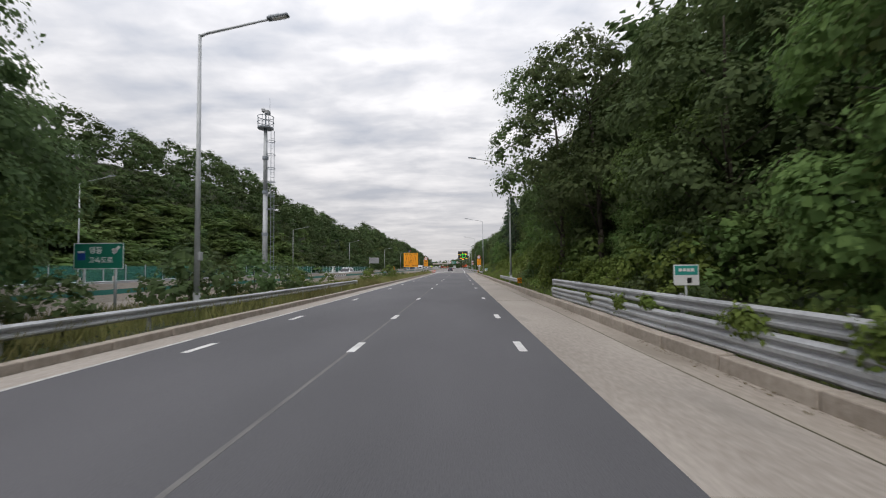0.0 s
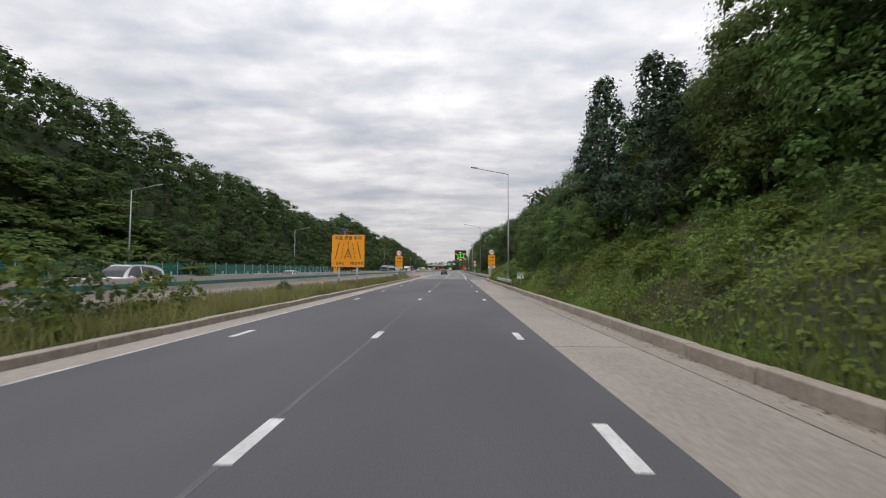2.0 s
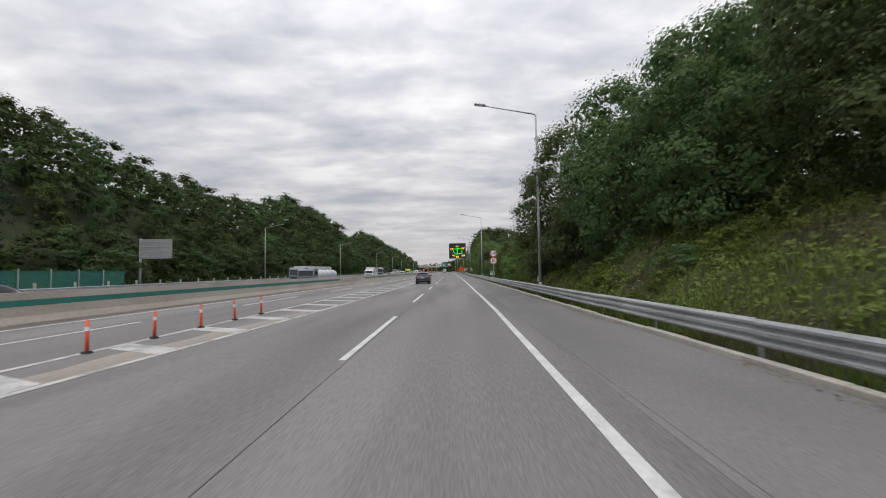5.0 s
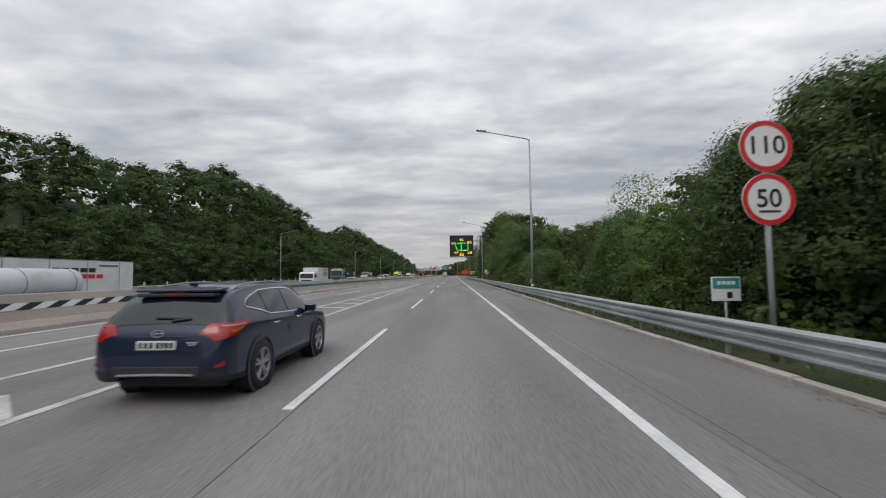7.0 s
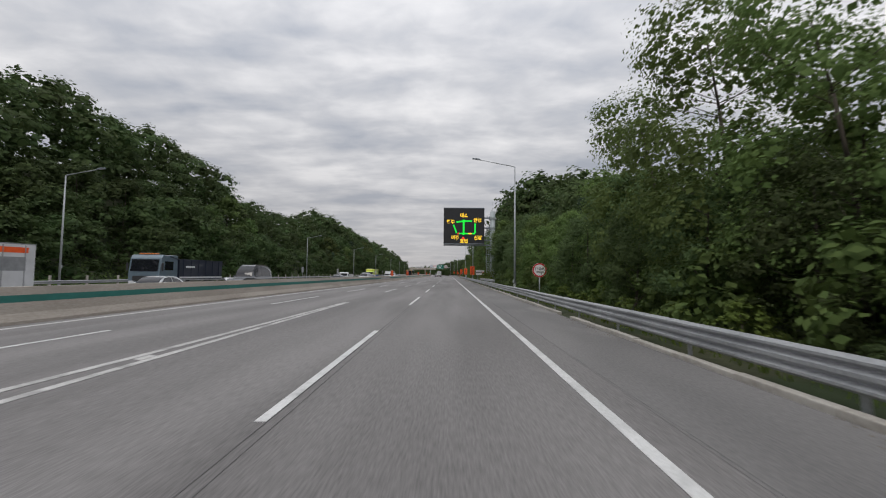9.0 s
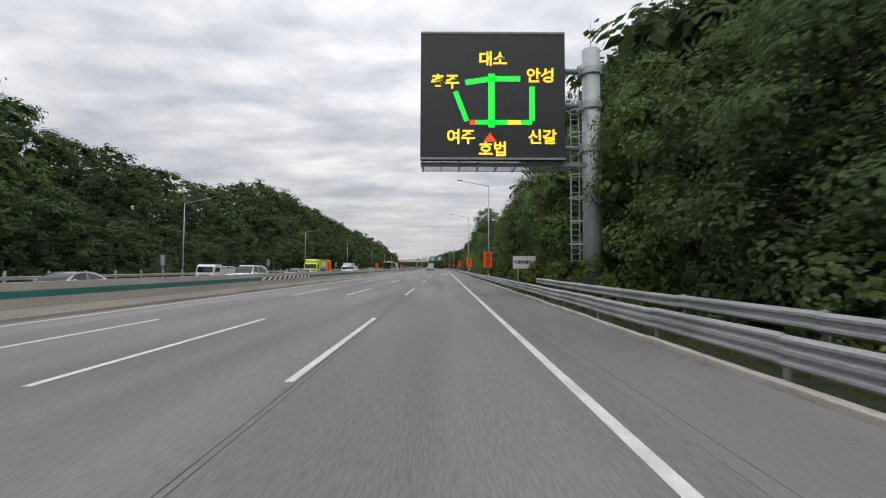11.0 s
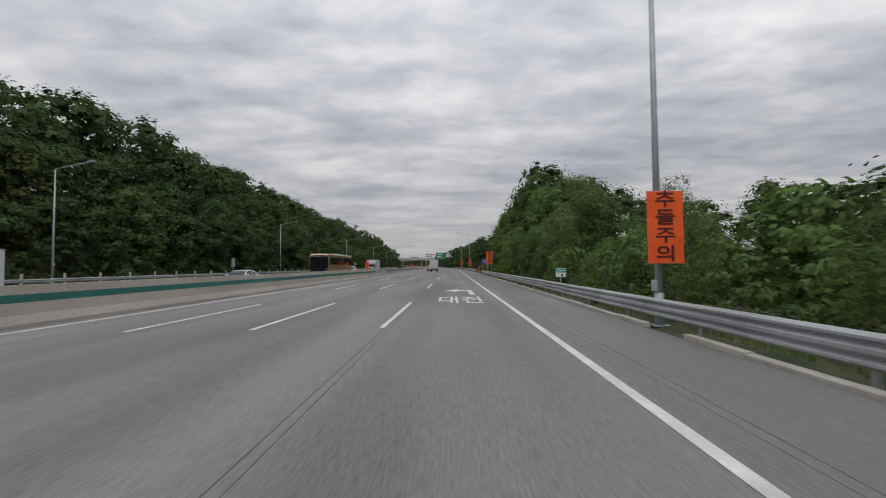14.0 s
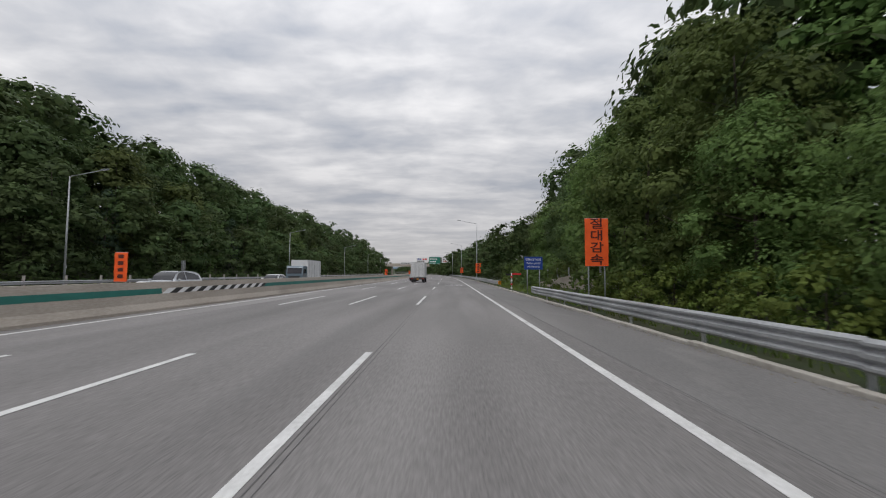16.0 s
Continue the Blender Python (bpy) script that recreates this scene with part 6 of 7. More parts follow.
part("grey_print", box((1.205, 5.7, 2.05), (0.012, 2.4, 0.7), 0.004), M_GREYBACK, b)
lorry(-22.6, 264.0, M_TRKB, M_DUMP, "slate blue dump truck with a navy tipper body", 8.6, 2.5, 2.75, 2.45, 2.1, "dump", 0.55)
small_car(-18.6, 257.5, M_CARW, "white sedan passing behind the median barrier")
small_car(-18.8, 270.0, M_CARG, "dark grey panel van behind the median barrier", 6.2, 2.45, 2.0, 1.20, 1.25, 1.2)
small_car(-18.8, 303.0, M_CARS, "silver car behind the median barrier")
lorry(-22.6, 324.5, M_CARW, M_CARW, "small white flatbed truck behind the median barrier", 5.2, 1.8, 1.5, 1.5, 1.5, "box", 0.4)
small_car(-17.6, 320.3, M_CARW, "white people carrier behind the median barrier", 5.1, 1.85, 1.95, 1.05, 1.05, 1.2)
small_car(-25.8, 331.5, M_CARS, "silver suv behind the median barrier", 4.7, 1.75, 1.88, 1.0, 1.02, 1.2)
small_car(-20.4, 341.0, M_CARS, "silver car behind the median barrier")
small_car(-21.0, 348.0, M_CARW, "white coupe behind the median barrier", 4.6, 1.38, 1.84, 0.85, 0.90, 0.8)
ly = lorry(-23.9, 361.2, M_LIME, M_LIME, "lime yellow box truck with a blue lower edge", 9.4, 2.45, 3.05, 2.0, 1.9, "box")
part("blue_edge", box((1.235, 5.7, 1.10), (0.012, 7.2, 0.45)), M_BLUE, ly)
part("print", box((1.236, 4.2, 2.05), (0.012, 1.1, 1.4), 0.004), M_BOXW, ly)
part("print_bar", box((1.240, 4.2, 1.6), (0.012, 0.7, 0.5), 0.004), M_RED, ly)
part("print_bar", box((1.236, 7.6, 2.3), (0.012, 1.8, 0.36), 0.004), M_SGREEN, ly)
part("wind_deflector", box((0, 1.0, 2.68), (2.3, 1.3, 0.8), 0.22), M_LIME, ly)
small_car(-17.6, 364.5, M_CARW, "white van behind the median barrier", 5.1, 1.92, 1.92, 1.1, 1.1, 1.2)
lorry(-20.2, 373.0, M_CARW, M_BOXW, "small white box truck behind the median barrier", 5.2, 1.8, 2.5, 1.5, 1.4, "box", 0.4)
small_car(-19.3, 396.5, M_CARW, "white sedan behind the median barrier")
small_car(-19.6, 439.0, M_CARS, "silver suv behind the median barrier", 4.7, 1.72, 1.88, 1.0, 1.02, 1.2)
small_car(-22.5, 108.0, M_CARW, "white sedan on the opposite carriageway")
small_car(-20.0, 76.0, M_CARW, "white van on the opposite carriageway", 5.1, 1.92, 1.92, 1.1, 1.1, 1.2)
small_car(-23.0, 148.0, M_CARG, "dark grey sedan on the opposite carriageway")
lorry(-21.5, 470.0, M_TRKB, M_BOXW, "blue and white box truck in the distance", 8.0, 2.4, 3.4, 2.1, 1.8, "box")
small_car(-19.0, 455.0, M_CARW, "white sedan behind the median barrier")


def coach(x, y):
    t = thing("bus", "gold and black coach behind the median barrier", "bus", pose(x, y, 0))
    bm = box((0, 6.0, 1.85), (2.5, 12.0, 2.95), 0.14)
    b = part("body", bm, M_GOLD, t)
    part("windscreen", box((0, -0.02, 2.05), (2.30, 0.06, 1.9), 0.03), M_GLASS, t)
    part("destination_screen", box((0, -0.025, 3.08), (1.4, 0.06, 0.18), 0.02), M_CLAD, t)
    for sd in (1, -1):
        part("window_band", box((sd * 1.245, 6.2, 2.42), (0.03, 11.2, 0.95), 0.01), M_GLASS, t)
        for k in range(6):
            part("pillar", box((sd * 1.262, 1.6 + 1.85 * k, 2.42), (0.012, 0.06, 0.93)), M_CLAD, t)
        part("marker_lamp", box((sd * 0.95, -0.03, 3.14), (0.35, 0.05, 0.14), 0.02), M_AMBER, t)
        part("head_lamp", box((sd * 0.95, -0.02, 0.85), (0.4, 0.06, 0.25), 0.03), M_HEADL, t)
        part("mirror", box((sd * 1.42, 0.0, 2.3), (0.16, 0.12, 0.5), 0.04), M_CLAD, t)
    part("roof_unit", box((0, 7.5, 3.38), (1.7, 3.6, 0.16), 0.06), M_GOLD, t)
    truck_wheels(t, 2.5, (2.2, 8.8))
    return t


coach(-16.8, 413.5)


def box_truck_ahead(x, y):
    """Seen from behind: rear doors at y, towards -y."""
    t = thing("truck", "white box truck with ribbed rear doors ahead in its lane", "truck", pose(x, y, 0))
    part("cargo_box", box((0, 3.2, 2.15), (2.35, 6.4, 2.5), 0.03), M_BOXW, t)
    for sx in (-0.58, 0.58):
        d = part("rear_door", box((sx, -0.03, 2.15), (1.12, 0.05, 2.36), 0.015), M_BOXW, t)
        for k in range(5):
            part("rib", box((sx - 0.44 + 0.22 * k, -0.065, 2.15), (0.05, 0.03, 2.25), 0.008), M_GREYBACK, d)
        part("lock_rod", rod((sx * 0.25, -0.09, 1.0), (sx * 0.25, -0.09, 3.3), 0.018, n=8), M_RIM, d)
    part("frame", box((0, 3.2, 3.42), (2.4, 6.45, 0.07), 0.02), M_GREYBACK, t)
    part("bumper", box((0, 0.0, 0.62), (2.2, 0.12, 0.22), 0.02), M_CLAD, t)
    part("chassis", box((0, 3.6, 0.75), (1.0, 7.2, 0.22), 0.02), M_CLAD, t)
    for sx in (-0.9, 0.9):
        part("tail_lamp", box((sx, -0.07, 0.66), (0.34, 0.04, 0.12), 0.01), M_TAIL, t)
        part("mud_flap", box((sx, 0.9, 0.4), (0.5, 0.02, 0.5)), M_CLAD, t)
    part("plate", box((0, -0.07, 0.62), (0.36, 0.02, 0.14)), M_YELLOW, t)
    truck_wheels(t, 2.3, (1.6, 6.9), 0.42)
    part("cab", box((0, 7.5, 1.5), (2.0, 1.6, 1.9), 0.15), M_CARW, t)
    return t


box_truck_ahead(-5.5, 484.0)


def pickup_ahead(x, y):
    t = thing("pickup_truck", "small white crew-cab pickup with a low cargo bed", "truck", pose(x, y, 0))
    part("bed", box((0, 1.2, 0.85), (1.70, 2.4, 0.45), 0.03), M_CARW, t)
    part("tailgate", box((0, -0.01, 0.85), (1.66, 0.04, 0.40), 0.015), M_CARS, t)
    part("cab", box((0, 3.5, 1.25), (1.65, 2.1, 1.25), 0.16), M_CARW, t)
    part("rear_window", box((0, 2.44, 1.55), (1.3, 0.03, 0.42), 0.02), M_GLASS, t)
    part("guard_frame", box((0, 2.3, 1.35), (1.6, 0.05, 0.7), 0.02), M_GREYBACK, t)
    part("bumper", box((0, 0.05, 0.5), (1.6, 0.1, 0.16), 0.02), M_CLAD, t)
    for sx in (-0.72, 0.72):
        part("tail_lamp", box((sx, -0.02, 0.62), (0.22, 0.04, 0.12), 0.01), M_TAIL, t)
    truck_wheels(t, 1.7, (0.9, 3.6), 0.31)
    return t


pickup_ahead(-7.6, 500.0)

# ---- trees and undergrowth ----
rng = np.random.default_rng(7)


def leaf_quads(centres, outward, size, spread=0.62, droop=0.15, narrow=0.55):
    """Rhombic leaves: one at each centre, turned round the outward way, as vertex and face arrays."""
    n = len(centres)
    nrm = outward + rng.normal(0, spread, (n, 3))
    nrm[:, 2] += 0.35
    nrm /= np.linalg.norm(nrm, axis=1, keepdims=True) + 1e-9
    t = rng.normal(0, 1, (n, 3))
    t[:, 2] -= droop
    t -= nrm * (t * nrm).sum(1, keepdims=True)
    t /= np.linalg.norm(t, axis=1, keepdims=True) + 1e-9
    b = np.cross(nrm, t)
    s = size * rng.uniform(0.6, 1.35, (n, 1))
    lift = nrm * s * 0.18
    v = np.stack([centres - t * s, centres - b * s * narrow + lift, centres + t * s, centres + b * s * narrow + lift], 1)
    return v.reshape(-1, 3)


def quad_mesh(name, verts, mat):
    n = len(verts) // 4
    me = bpy.data.meshes.new(name)
    me.vertices.add(len(verts))
    me.vertices.foreach_set("co", np.asarray(verts, np.float32).ravel())
    me.loops.add(4 * n)
    me.loops.foreach_set("vertex_index", np.arange(4 * n, dtype=np.int32))
    me.polygons.add(n)
    me.polygons.foreach_set("loop_start", np.arange(0, 4 * n, 4, dtype=np.int32))
    me.polygons.foreach_set("loop_total", np.full(n, 4, np.int32))
    me.update()
    me.validate()
    me.materials.append(mat)
    return me


def crown_verts(h, base, rad, lobes, per, leaf, shape="round", lean=(0, 0), fill=0.30, clump=1.0, road=0, loose=0.0, core=18):
    """Leaves on the outer sides of many uneven clumps set round a crown from base to h, with a dense heart of coarse ones in each.
    road: 1 or -1 for a tree within a wood, whose hidden back (away from +x or -x) bears no leaves."""
    out = []
    flat = np.array([1.12, 1.12, 0.80])
    for i in range(lobes):
        u = (i + rng.uniform(0.1, 0.9)) / lobes
        z = base + (h - base) * u * 0.95
        if shape == "cone":
            r = rad * (1.02 - u) ** 0.8
        elif shape == "bush":
            r = rad * math.sqrt(max(0.05, 1 - u * u))
        else:
            r = rad * math.sin(math.pi * min(1, 0.15 + 0.78 * u)) ** 0.6
        a = 2.39996 * i + rng.uniform(-0.7, 0.7)
        lr = clump * rng.uniform(0.24, 0.46) * rad * (0.65 if shape == "cone" else 1.0)
        d = max(0.0, r - lr * 0.55) * (rng.uniform(0.1, 0.5) if rng.random() < 0.2 else rng.uniform(0.68, 1.0))
        c = np.array([d * math.cos(a) + lean[0] * u, d * math.sin(a) + lean[1] * u, z])
        o = np.array([math.cos(a), math.sin(a), 0.5 + 1.1 * (u - 0.4)])
        o /= np.linalg.norm(o)
        k = int(per * rng.uniform(0.7, 1.3) * (lr / (0.35 * clump * rad)) ** 1.3)
        w = rng.normal(0, 1, (k, 3))
        w /= np.linalg.norm(w, axis=1, keepdims=True)
        back = w @ o
        w = np.where((back < -0.2)[:, None], w - 2 * back[:, None] * o, w)
        q = rng.uniform(0, 6.28, 3)
        wave = 1 + 0.20 * np.sin(4 * w[:, :1] + q[0]) * np.sin(5 * w[:, 1:2] + q[1]) + 0.12 * np.sin(9 * w[:, 2:] + q[2])
        rr = lr * wave * (0.74 + 0.34 * rng.random((k, 1)) ** 0.7 + loose * rng.normal(0, 0.3, (k, 1)))
        out.append(leaf_quads(c + w * rr * flat, w * 0.9 + o * 0.2, leaf, 0.30 + loose, narrow=0.64))
        m = max(2, int(k * fill))
        out.append(leaf_quads(c + w[:m] * rr[:m] * 0.80 * flat, w[:m], leaf * 1.5, 0.25, narrow=0.8))
        if core:
            size = min(0.32 * lr, 2.0 * leaf)
            m = min(50, int(core * (0.32 * lr / size) ** 2))
            w = w[-m:]
            out.append(leaf_quads(c + w * lr * wave[-m:] * 0.52 * flat, w, size, 0.30, narrow=0.8))
    v = np.concatenate(out)
    if road:
        mid = v.reshape(-1, 4, 3).mean(1)
        keep = (mid[:, 0] * road > -0.25 * rad) | (mid[:, 2] > base + 0.72 * (h - base))
        v = v.reshape(-1, 4, 3)[keep].reshape(-1, 3)
    return v


def trunk_mesh(h, base, rad, lean, thick, n_limbs):
    bm = bmesh.new()
    pts = [Vector((lean[0] * t * t * 0.6 + 0.12 * math.sin(3 * t), lean[1] * t * t * 0.6, h * 0.92 * t - 0.3)) for t in (0, 0.25, 0.5, 0.75, 1.0)]
    for i in range(4):
        add_rod(bm, pts[i], pts[i + 1], thick * (1 - 0.22 * i), thick * (1 - 0.22 * (i + 1)) + 0.01, 8)
    for k in range(n_limbs):
        t = rng.uniform(max(0.15, base / h * 0.8), 0.85)
        z = h * 0.92 * t
        a = rng.uniform(0, 2 * math.pi)
        L = rad * rng.uniform(0.5, 0.95) * (1.1 - 0.6 * t)
        p = Vector((lean[0] * t * t * 0.6, lean[1] * t * t * 0.6, z - 0.3))
        q = p + Vector((math.cos(a) * L, math.sin(a) * L, L * rng.uniform(0.3, 0.8)))
        add_rod(bm, p, q, thick * 0.42 * (1.1 - t), thick * 0.10, 6)
    return mesh_of("trunk", bm, M_BARK, True)


PROTO = {}


def prototype(key, name, label, cat, h, base, rad, lobes, per, leaf, mat, shape="round", lean=(0, 0), thick=0.16, limbs=9, fill=0.30, clump=1.0, road=0, loose=0.0, core=18):
    cv = crown_verts(h, base, rad, lobes, per, leaf, shape, lean, fill, clump, road, loose, core)
    PROTO[key] = (name, label, cat, trunk_mesh(h, base, rad, lean, thick, limbs), quad_mesh("crown", cv, mat), h)


T1 = "broadleaf tree with a dense dark green crown"
T2 = "young light green tree in the roadside thicket"
T3 = "full green tree in the wood on the hillside"
prototype("tall1", "tree", T1, "tree", 15, 1.8, 4.2, 38, 330, 0.086, M_LEAF_A, thick=0.22)
prototype("tall2", "tree", T1, "tree", 15, 1.2, 3.8, 38, 320, 0.082, M_LEAF_A, thick=0.20)
prototype("tall3", "tree", "broadleaf tree with an open uneven crown over the shoulder", "tree", 14, 3.0, 3.6, 46, 170, 0.088, M_LEAF_A, thick=0.17, lean=(-1.6, 0), limbs=14, clump=0.82, loose=0.10, core=6)
prototype("mid1", "tree", T1, "tree", 9, 0.8, 3.0, 34, 240, 0.074, M_LEAF_A, thick=0.14)
prototype("mid2", "tree", T2, "tree", 9, 0.5, 2.8, 34, 240, 0.072, M_LEAF_B, thick=0.12)
prototype("mid3", "tree", T2, "tree", 8, 0.3, 2.4, 34, 180, 0.072, M_LEAF_B, thick=0.10)
prototype("airy", "tree", "slender tree with a sparse feathery crown", "tree", 8, 1.6, 2.3, 60, 100, 0.050, M_LEAF_B, thick=0.07, limbs=26, fill=0.10, clump=0.74, loose=0.20, core=0)
prototype("bough", "tree", "light green tree with loose boughs over the guardrail", "tree", 11, 1.2, 3.1, 44, 150, 0.066, M_LEAF_B, lean=(-1.2, 0), thick=0.12, limbs=18, fill=0.30, clump=0.95, loose=0.10, core=4)
prototype("pine", "pine_tree", "dark pine tree standing in the roadside wood", "tree", 12, 1.5, 2.8, 56, 110, 0.090, M_LEAF_C, shape="cone", thick=0.17, loose=0.12, core=6)
prototype("bush1", "bush", "dense green bush beside the guardrail", "bush", 2.2, 0.0, 1.4, 13, 46, 0.080, M_LEAF_V, shape="bush", thick=0.03, limbs=6, loose=0.12, core=8)
prototype("bush2", "bush", "dense green bush beside the guardrail", "bush", 2.0, 0.0, 1.5, 13, 46, 0.080, M_LEAF_A, shape="bush", thick=0.03, limbs=6, loose=0.12, core=8)
prototype("back1", "tree", T1, "tree", 11, 0.8, 3.7, 30, 84, 0.135, M_LEAF_A, thick=0.16, limbs=5)
prototype("back2", "tree", T2, "tree", 11, 0.6, 3.4, 30, 84, 0.130, M_LEAF_B, thick=0.14, limbs=5)
prototype("far1", "tree", T3, "tree", 11, 0.6, 3.8, 28, 76, 0.165, M_LEAF_F, thick=0.16, limbs=4, road=1)
prototype("far2", "tree", T3, "tree", 11, 0.8, 3.4, 28, 74, 0.155, M_LEAF_F, thick=0.16, limbs=4, road=1)
prototype("far3", "tree", "lighter green tree in the wood on the hillside", "tree", 10, 0.3, 3.4, 28, 74, 0.155, M_LEAF_FB, thick=0.14, limbs=4, road=1)
prototype("farpine", "pine_tree", "dark pine tree in the wood on the hillside", "tree", 11, 1.0, 2.7, 36, 60, 0.130, M_LEAF_C, shape="cone", thick=0.15, limbs=4, road=1, core=8)


# joined woods: many trees in one sheet of leaves
WOOD = [crown_verts(10, -0.8, r * 1.15, 24, 80, 0.175, sh, road=1, core=14) for r, sh in ((3.5, "round"), (3.1, "round"), (3.8, "round"), (2.5, "cone"), (3.3, "round"))]
WOOD_UP = [crown_verts(10, -3.0, r * 1.2, 18, 46, 0.225, "round", road=1, core=12) for r in (3.5, 3.1, 3.8)]
WOOD_TALL = [crown_verts(10, -0.8, r, 34, 95, 0.105, "round", road=1, core=16) for r in (3.3, 2.9, 3.6)]
WOOD_R = [crown_verts(10, 0.0, r, 19, 40, 0.175, "round", road=1, core=12) for r in (3.6, 3.2, 3.9)]


def joined_woods(name, trees, mat, label, cat, crowns=WOOD, facing=0.0):
    out = []
    for x, y, hh in trees:
        kinds = WOOD_TALL if hh > 12.5 and crowns is WOOD else crowns
        v = kinds[rng.integers(len(kinds))]
        a, s = facing + rng.uniform(-0.6, 0.6), hh / 10
        wide = 1.1 * max(1.0, 9.5 / hh) ** 0.8
        c, d = math.cos(a) * s * wide, math.sin(a) * s * wide
        out.append(np.stack([v[:, 0] * c - v[:, 1] * d + x, v[:, 0] * d + v[:, 1] * c + y, v[:, 2] * s + ground_z(x, y) - 0.3], 1))
    return tagged(part(name, quad_mesh(name, np.concatenate(out), mat), mat), label, cat, kind="stuff")


FIRST = {}


def plant(key, x, y, height, spread=1.0, group="", sink=0.15):
    name, label, cat, tm, cm, h = PROTO[key]
    s = height / h
    turn = rng.uniform(-40, 40) if key[:3] == "far" or key in ("tall3", "bough") else rng.uniform(0, 360)
    m = pose(x, y, ground_z(x, y) - sink, rng.uniform(-3, 3), rng.uniform(-3, 3), turn) @ Matrix.Diagonal((s * spread, s * spread, s, 1))
    if key in FIRST:
        ob = copy_thing(FIRST[key], m @ Matrix.Diagonal([1 / c for c in FIRST[key].scale] + [1]))
        if group:
            ob["group"] = group
        return ob
    ob = thing(name, label, cat, m, group)
    part("trunk", tm, M_BARK, ob)
    part("crown", cm, M_LEAF_A, ob)
    FIRST[key] = ob
    return ob


# heights of the wood beside the near side, along the road
TOP_R = [(-40, 15), (22, 15), (34, 15), (50, 15), (58, 13), (66, 12.5), (80, 11.5), (92, 10.5), (98, 8.5), (106, 6), (116, 5.5), (124, 8.5), (132, 11), (140, 13), (150, 13.5), (160, 12.5), (170, 9), (182, 7.2), (200, 7.6), (212, 5.8), (228, 6.2), (238, 7.5), (256, 7.5), (264, 10), (290, 14), (300, 17), (322, 17), (340, 14), (354, 11), (360, 5.2), (390, 4.8), (397, 7), (412, 8), (422, 11), (434, 16.5), (470, 17), (520, 13), (700, 14)]
BACK = [(-40, 0), (30, 0.3), (46, 3.0), (60, 5.0), (112, 4.8), (122, 6.8), (140, 6.5), (149, 3.6), (160, 2.6), (176, 0.3), (440, 0), (450, 5.0), (486, 5.0), (500, 1.0), (700, 0)]
GR = "trees beside the motorway shoulder"
y = -18.0
behind = []
while y < 482:
    top = lerp(y, TOP_R)
    for row in range(2):
        hh = top * (0.62, 0.98)[row] * (rng.uniform(0.62, 1.18) if 340 < y < 415 else rng.uniform(0.80, 1.10))
        yy = y + rng.uniform(-1.6, 1.6) + 2.2 * row
        u = rng.random()
        if hh > 11.5:
            key = ("tall1", "tall2", "tall1", "tall3")[int(u * 4)]
            hh *= 0.88
        else:
            key = ("mid1", "mid2", "mid3", "mid1", "mid2")[int(u * 5)]
            hh *= 1.06
        if row:
            key = ("back1", "back2", "back1")[int(u * 3)]
        if (66 < y < 90 or 288 < y < 330 or 268 < y < 286) and u < 0.4 and row:
            key = "pine"
        if 358 < y < 392 and u < 0.5:
            key = "airy"
        h0, r0 = {"tall1": (15, 4.2), "tall2": (15, 3.8), "tall3": (14, 3.6), "mid1": (9, 3.0), "mid2": (9, 2.8), "mid3": (8, 2.4), "airy": (8, 2.1), "back1": (11, 3.7), "back2": (11, 3.4), "pine": (12, 2.6)}[key]
        sp = rng.uniform(0.92, 1.12)
        d = 1.0 + r0 * hh / h0 * sp * 1.05 + lerp(y, BACK) + (0, 3.6)[row] + rng.uniform(-0.3, 0.9)
        plant(key, kerb_x(y) + d, yy, hh, sp, GR)
    for q in (10.5, 15.5):
        behind.append((kerb_x(y) + q + lerp(y, BACK) + rng.uniform(-1.2, 1.2), y + rng.uniform(-2, 2), top * rng.uniform(0.85, 1.1)))
    y += 4.9
y = 484.0
while y < 720:
    for q in (4.5, 9.0, 14.0, 20.0):
        behind.append((kerb_x(y) + q + rng.uniform(-1.2, 1.2), y + rng.uniform(-2, 2), rng.uniform(7.5, 11.5)))
    y += 6.0
joined_woods("roadside_woods", behind, M_LEAF_W, "deeper trees of the wood behind the roadside row", "woods", WOOD_R, math.pi)
# boughs that reach over the shoulder
for x, y, hh in ((7.4, 31.5, 15.0), (8.2, 26.0, 14.0), (8.4, 348.0, 11.0)):
    plant("tall3", x, y, hh, 1.0, GR)
for x, y, hh in ((8.6, 200, 6.0), (10.2, 395, 8.6), (12.0, 398, 9.0), (8.6, 346, 9.2)):
    plant("airy", x, y, hh, 1.1, GR)

for x, y, hh in ((9.9, 246.5, 11.2), (10.2, 251.5, 10.4), (10.2, 242.5, 9.2)):
    plant("bough", x, y, hh, 1.05, GR)

for x, y, hh in ((9.4, 190.6, 6.2), (9.8, 194.5, 6.0), (10.6, 188.5, 6.6), (11.0, 192.0, 6.8)):
    plant("mid1", x, y, hh, 1.0, GR)
for x, y, hh in ((12.0, 141, 8.0), (10.6, 146.5, 8.6), (9.2, 152, 9.0), (8.7, 158, 9.5), (8.5, 164, 8.8)):
    plant("mid1", x, y, hh, 1.0, GR)
for x, y, hh in ((10.6, 334.0, 12.0), (11.2, 339.5, 11.0)):
    plant("tall1", x, y, hh, 0.9, GR)
for x, y, hh in ((9.3, 229.5, 6.8), (9.5, 233.0, 7.4), (9.7, 237.0, 7.6), (9.3, 90.5, 6.2), (9.0, 94.5, 5.6), (9.8, 87.0, 7.0), (10.2, 357.0, 6.6), (10.8, 113.0, 7.5)):
    plant("mid1", x, y, hh, 1.0, GR)
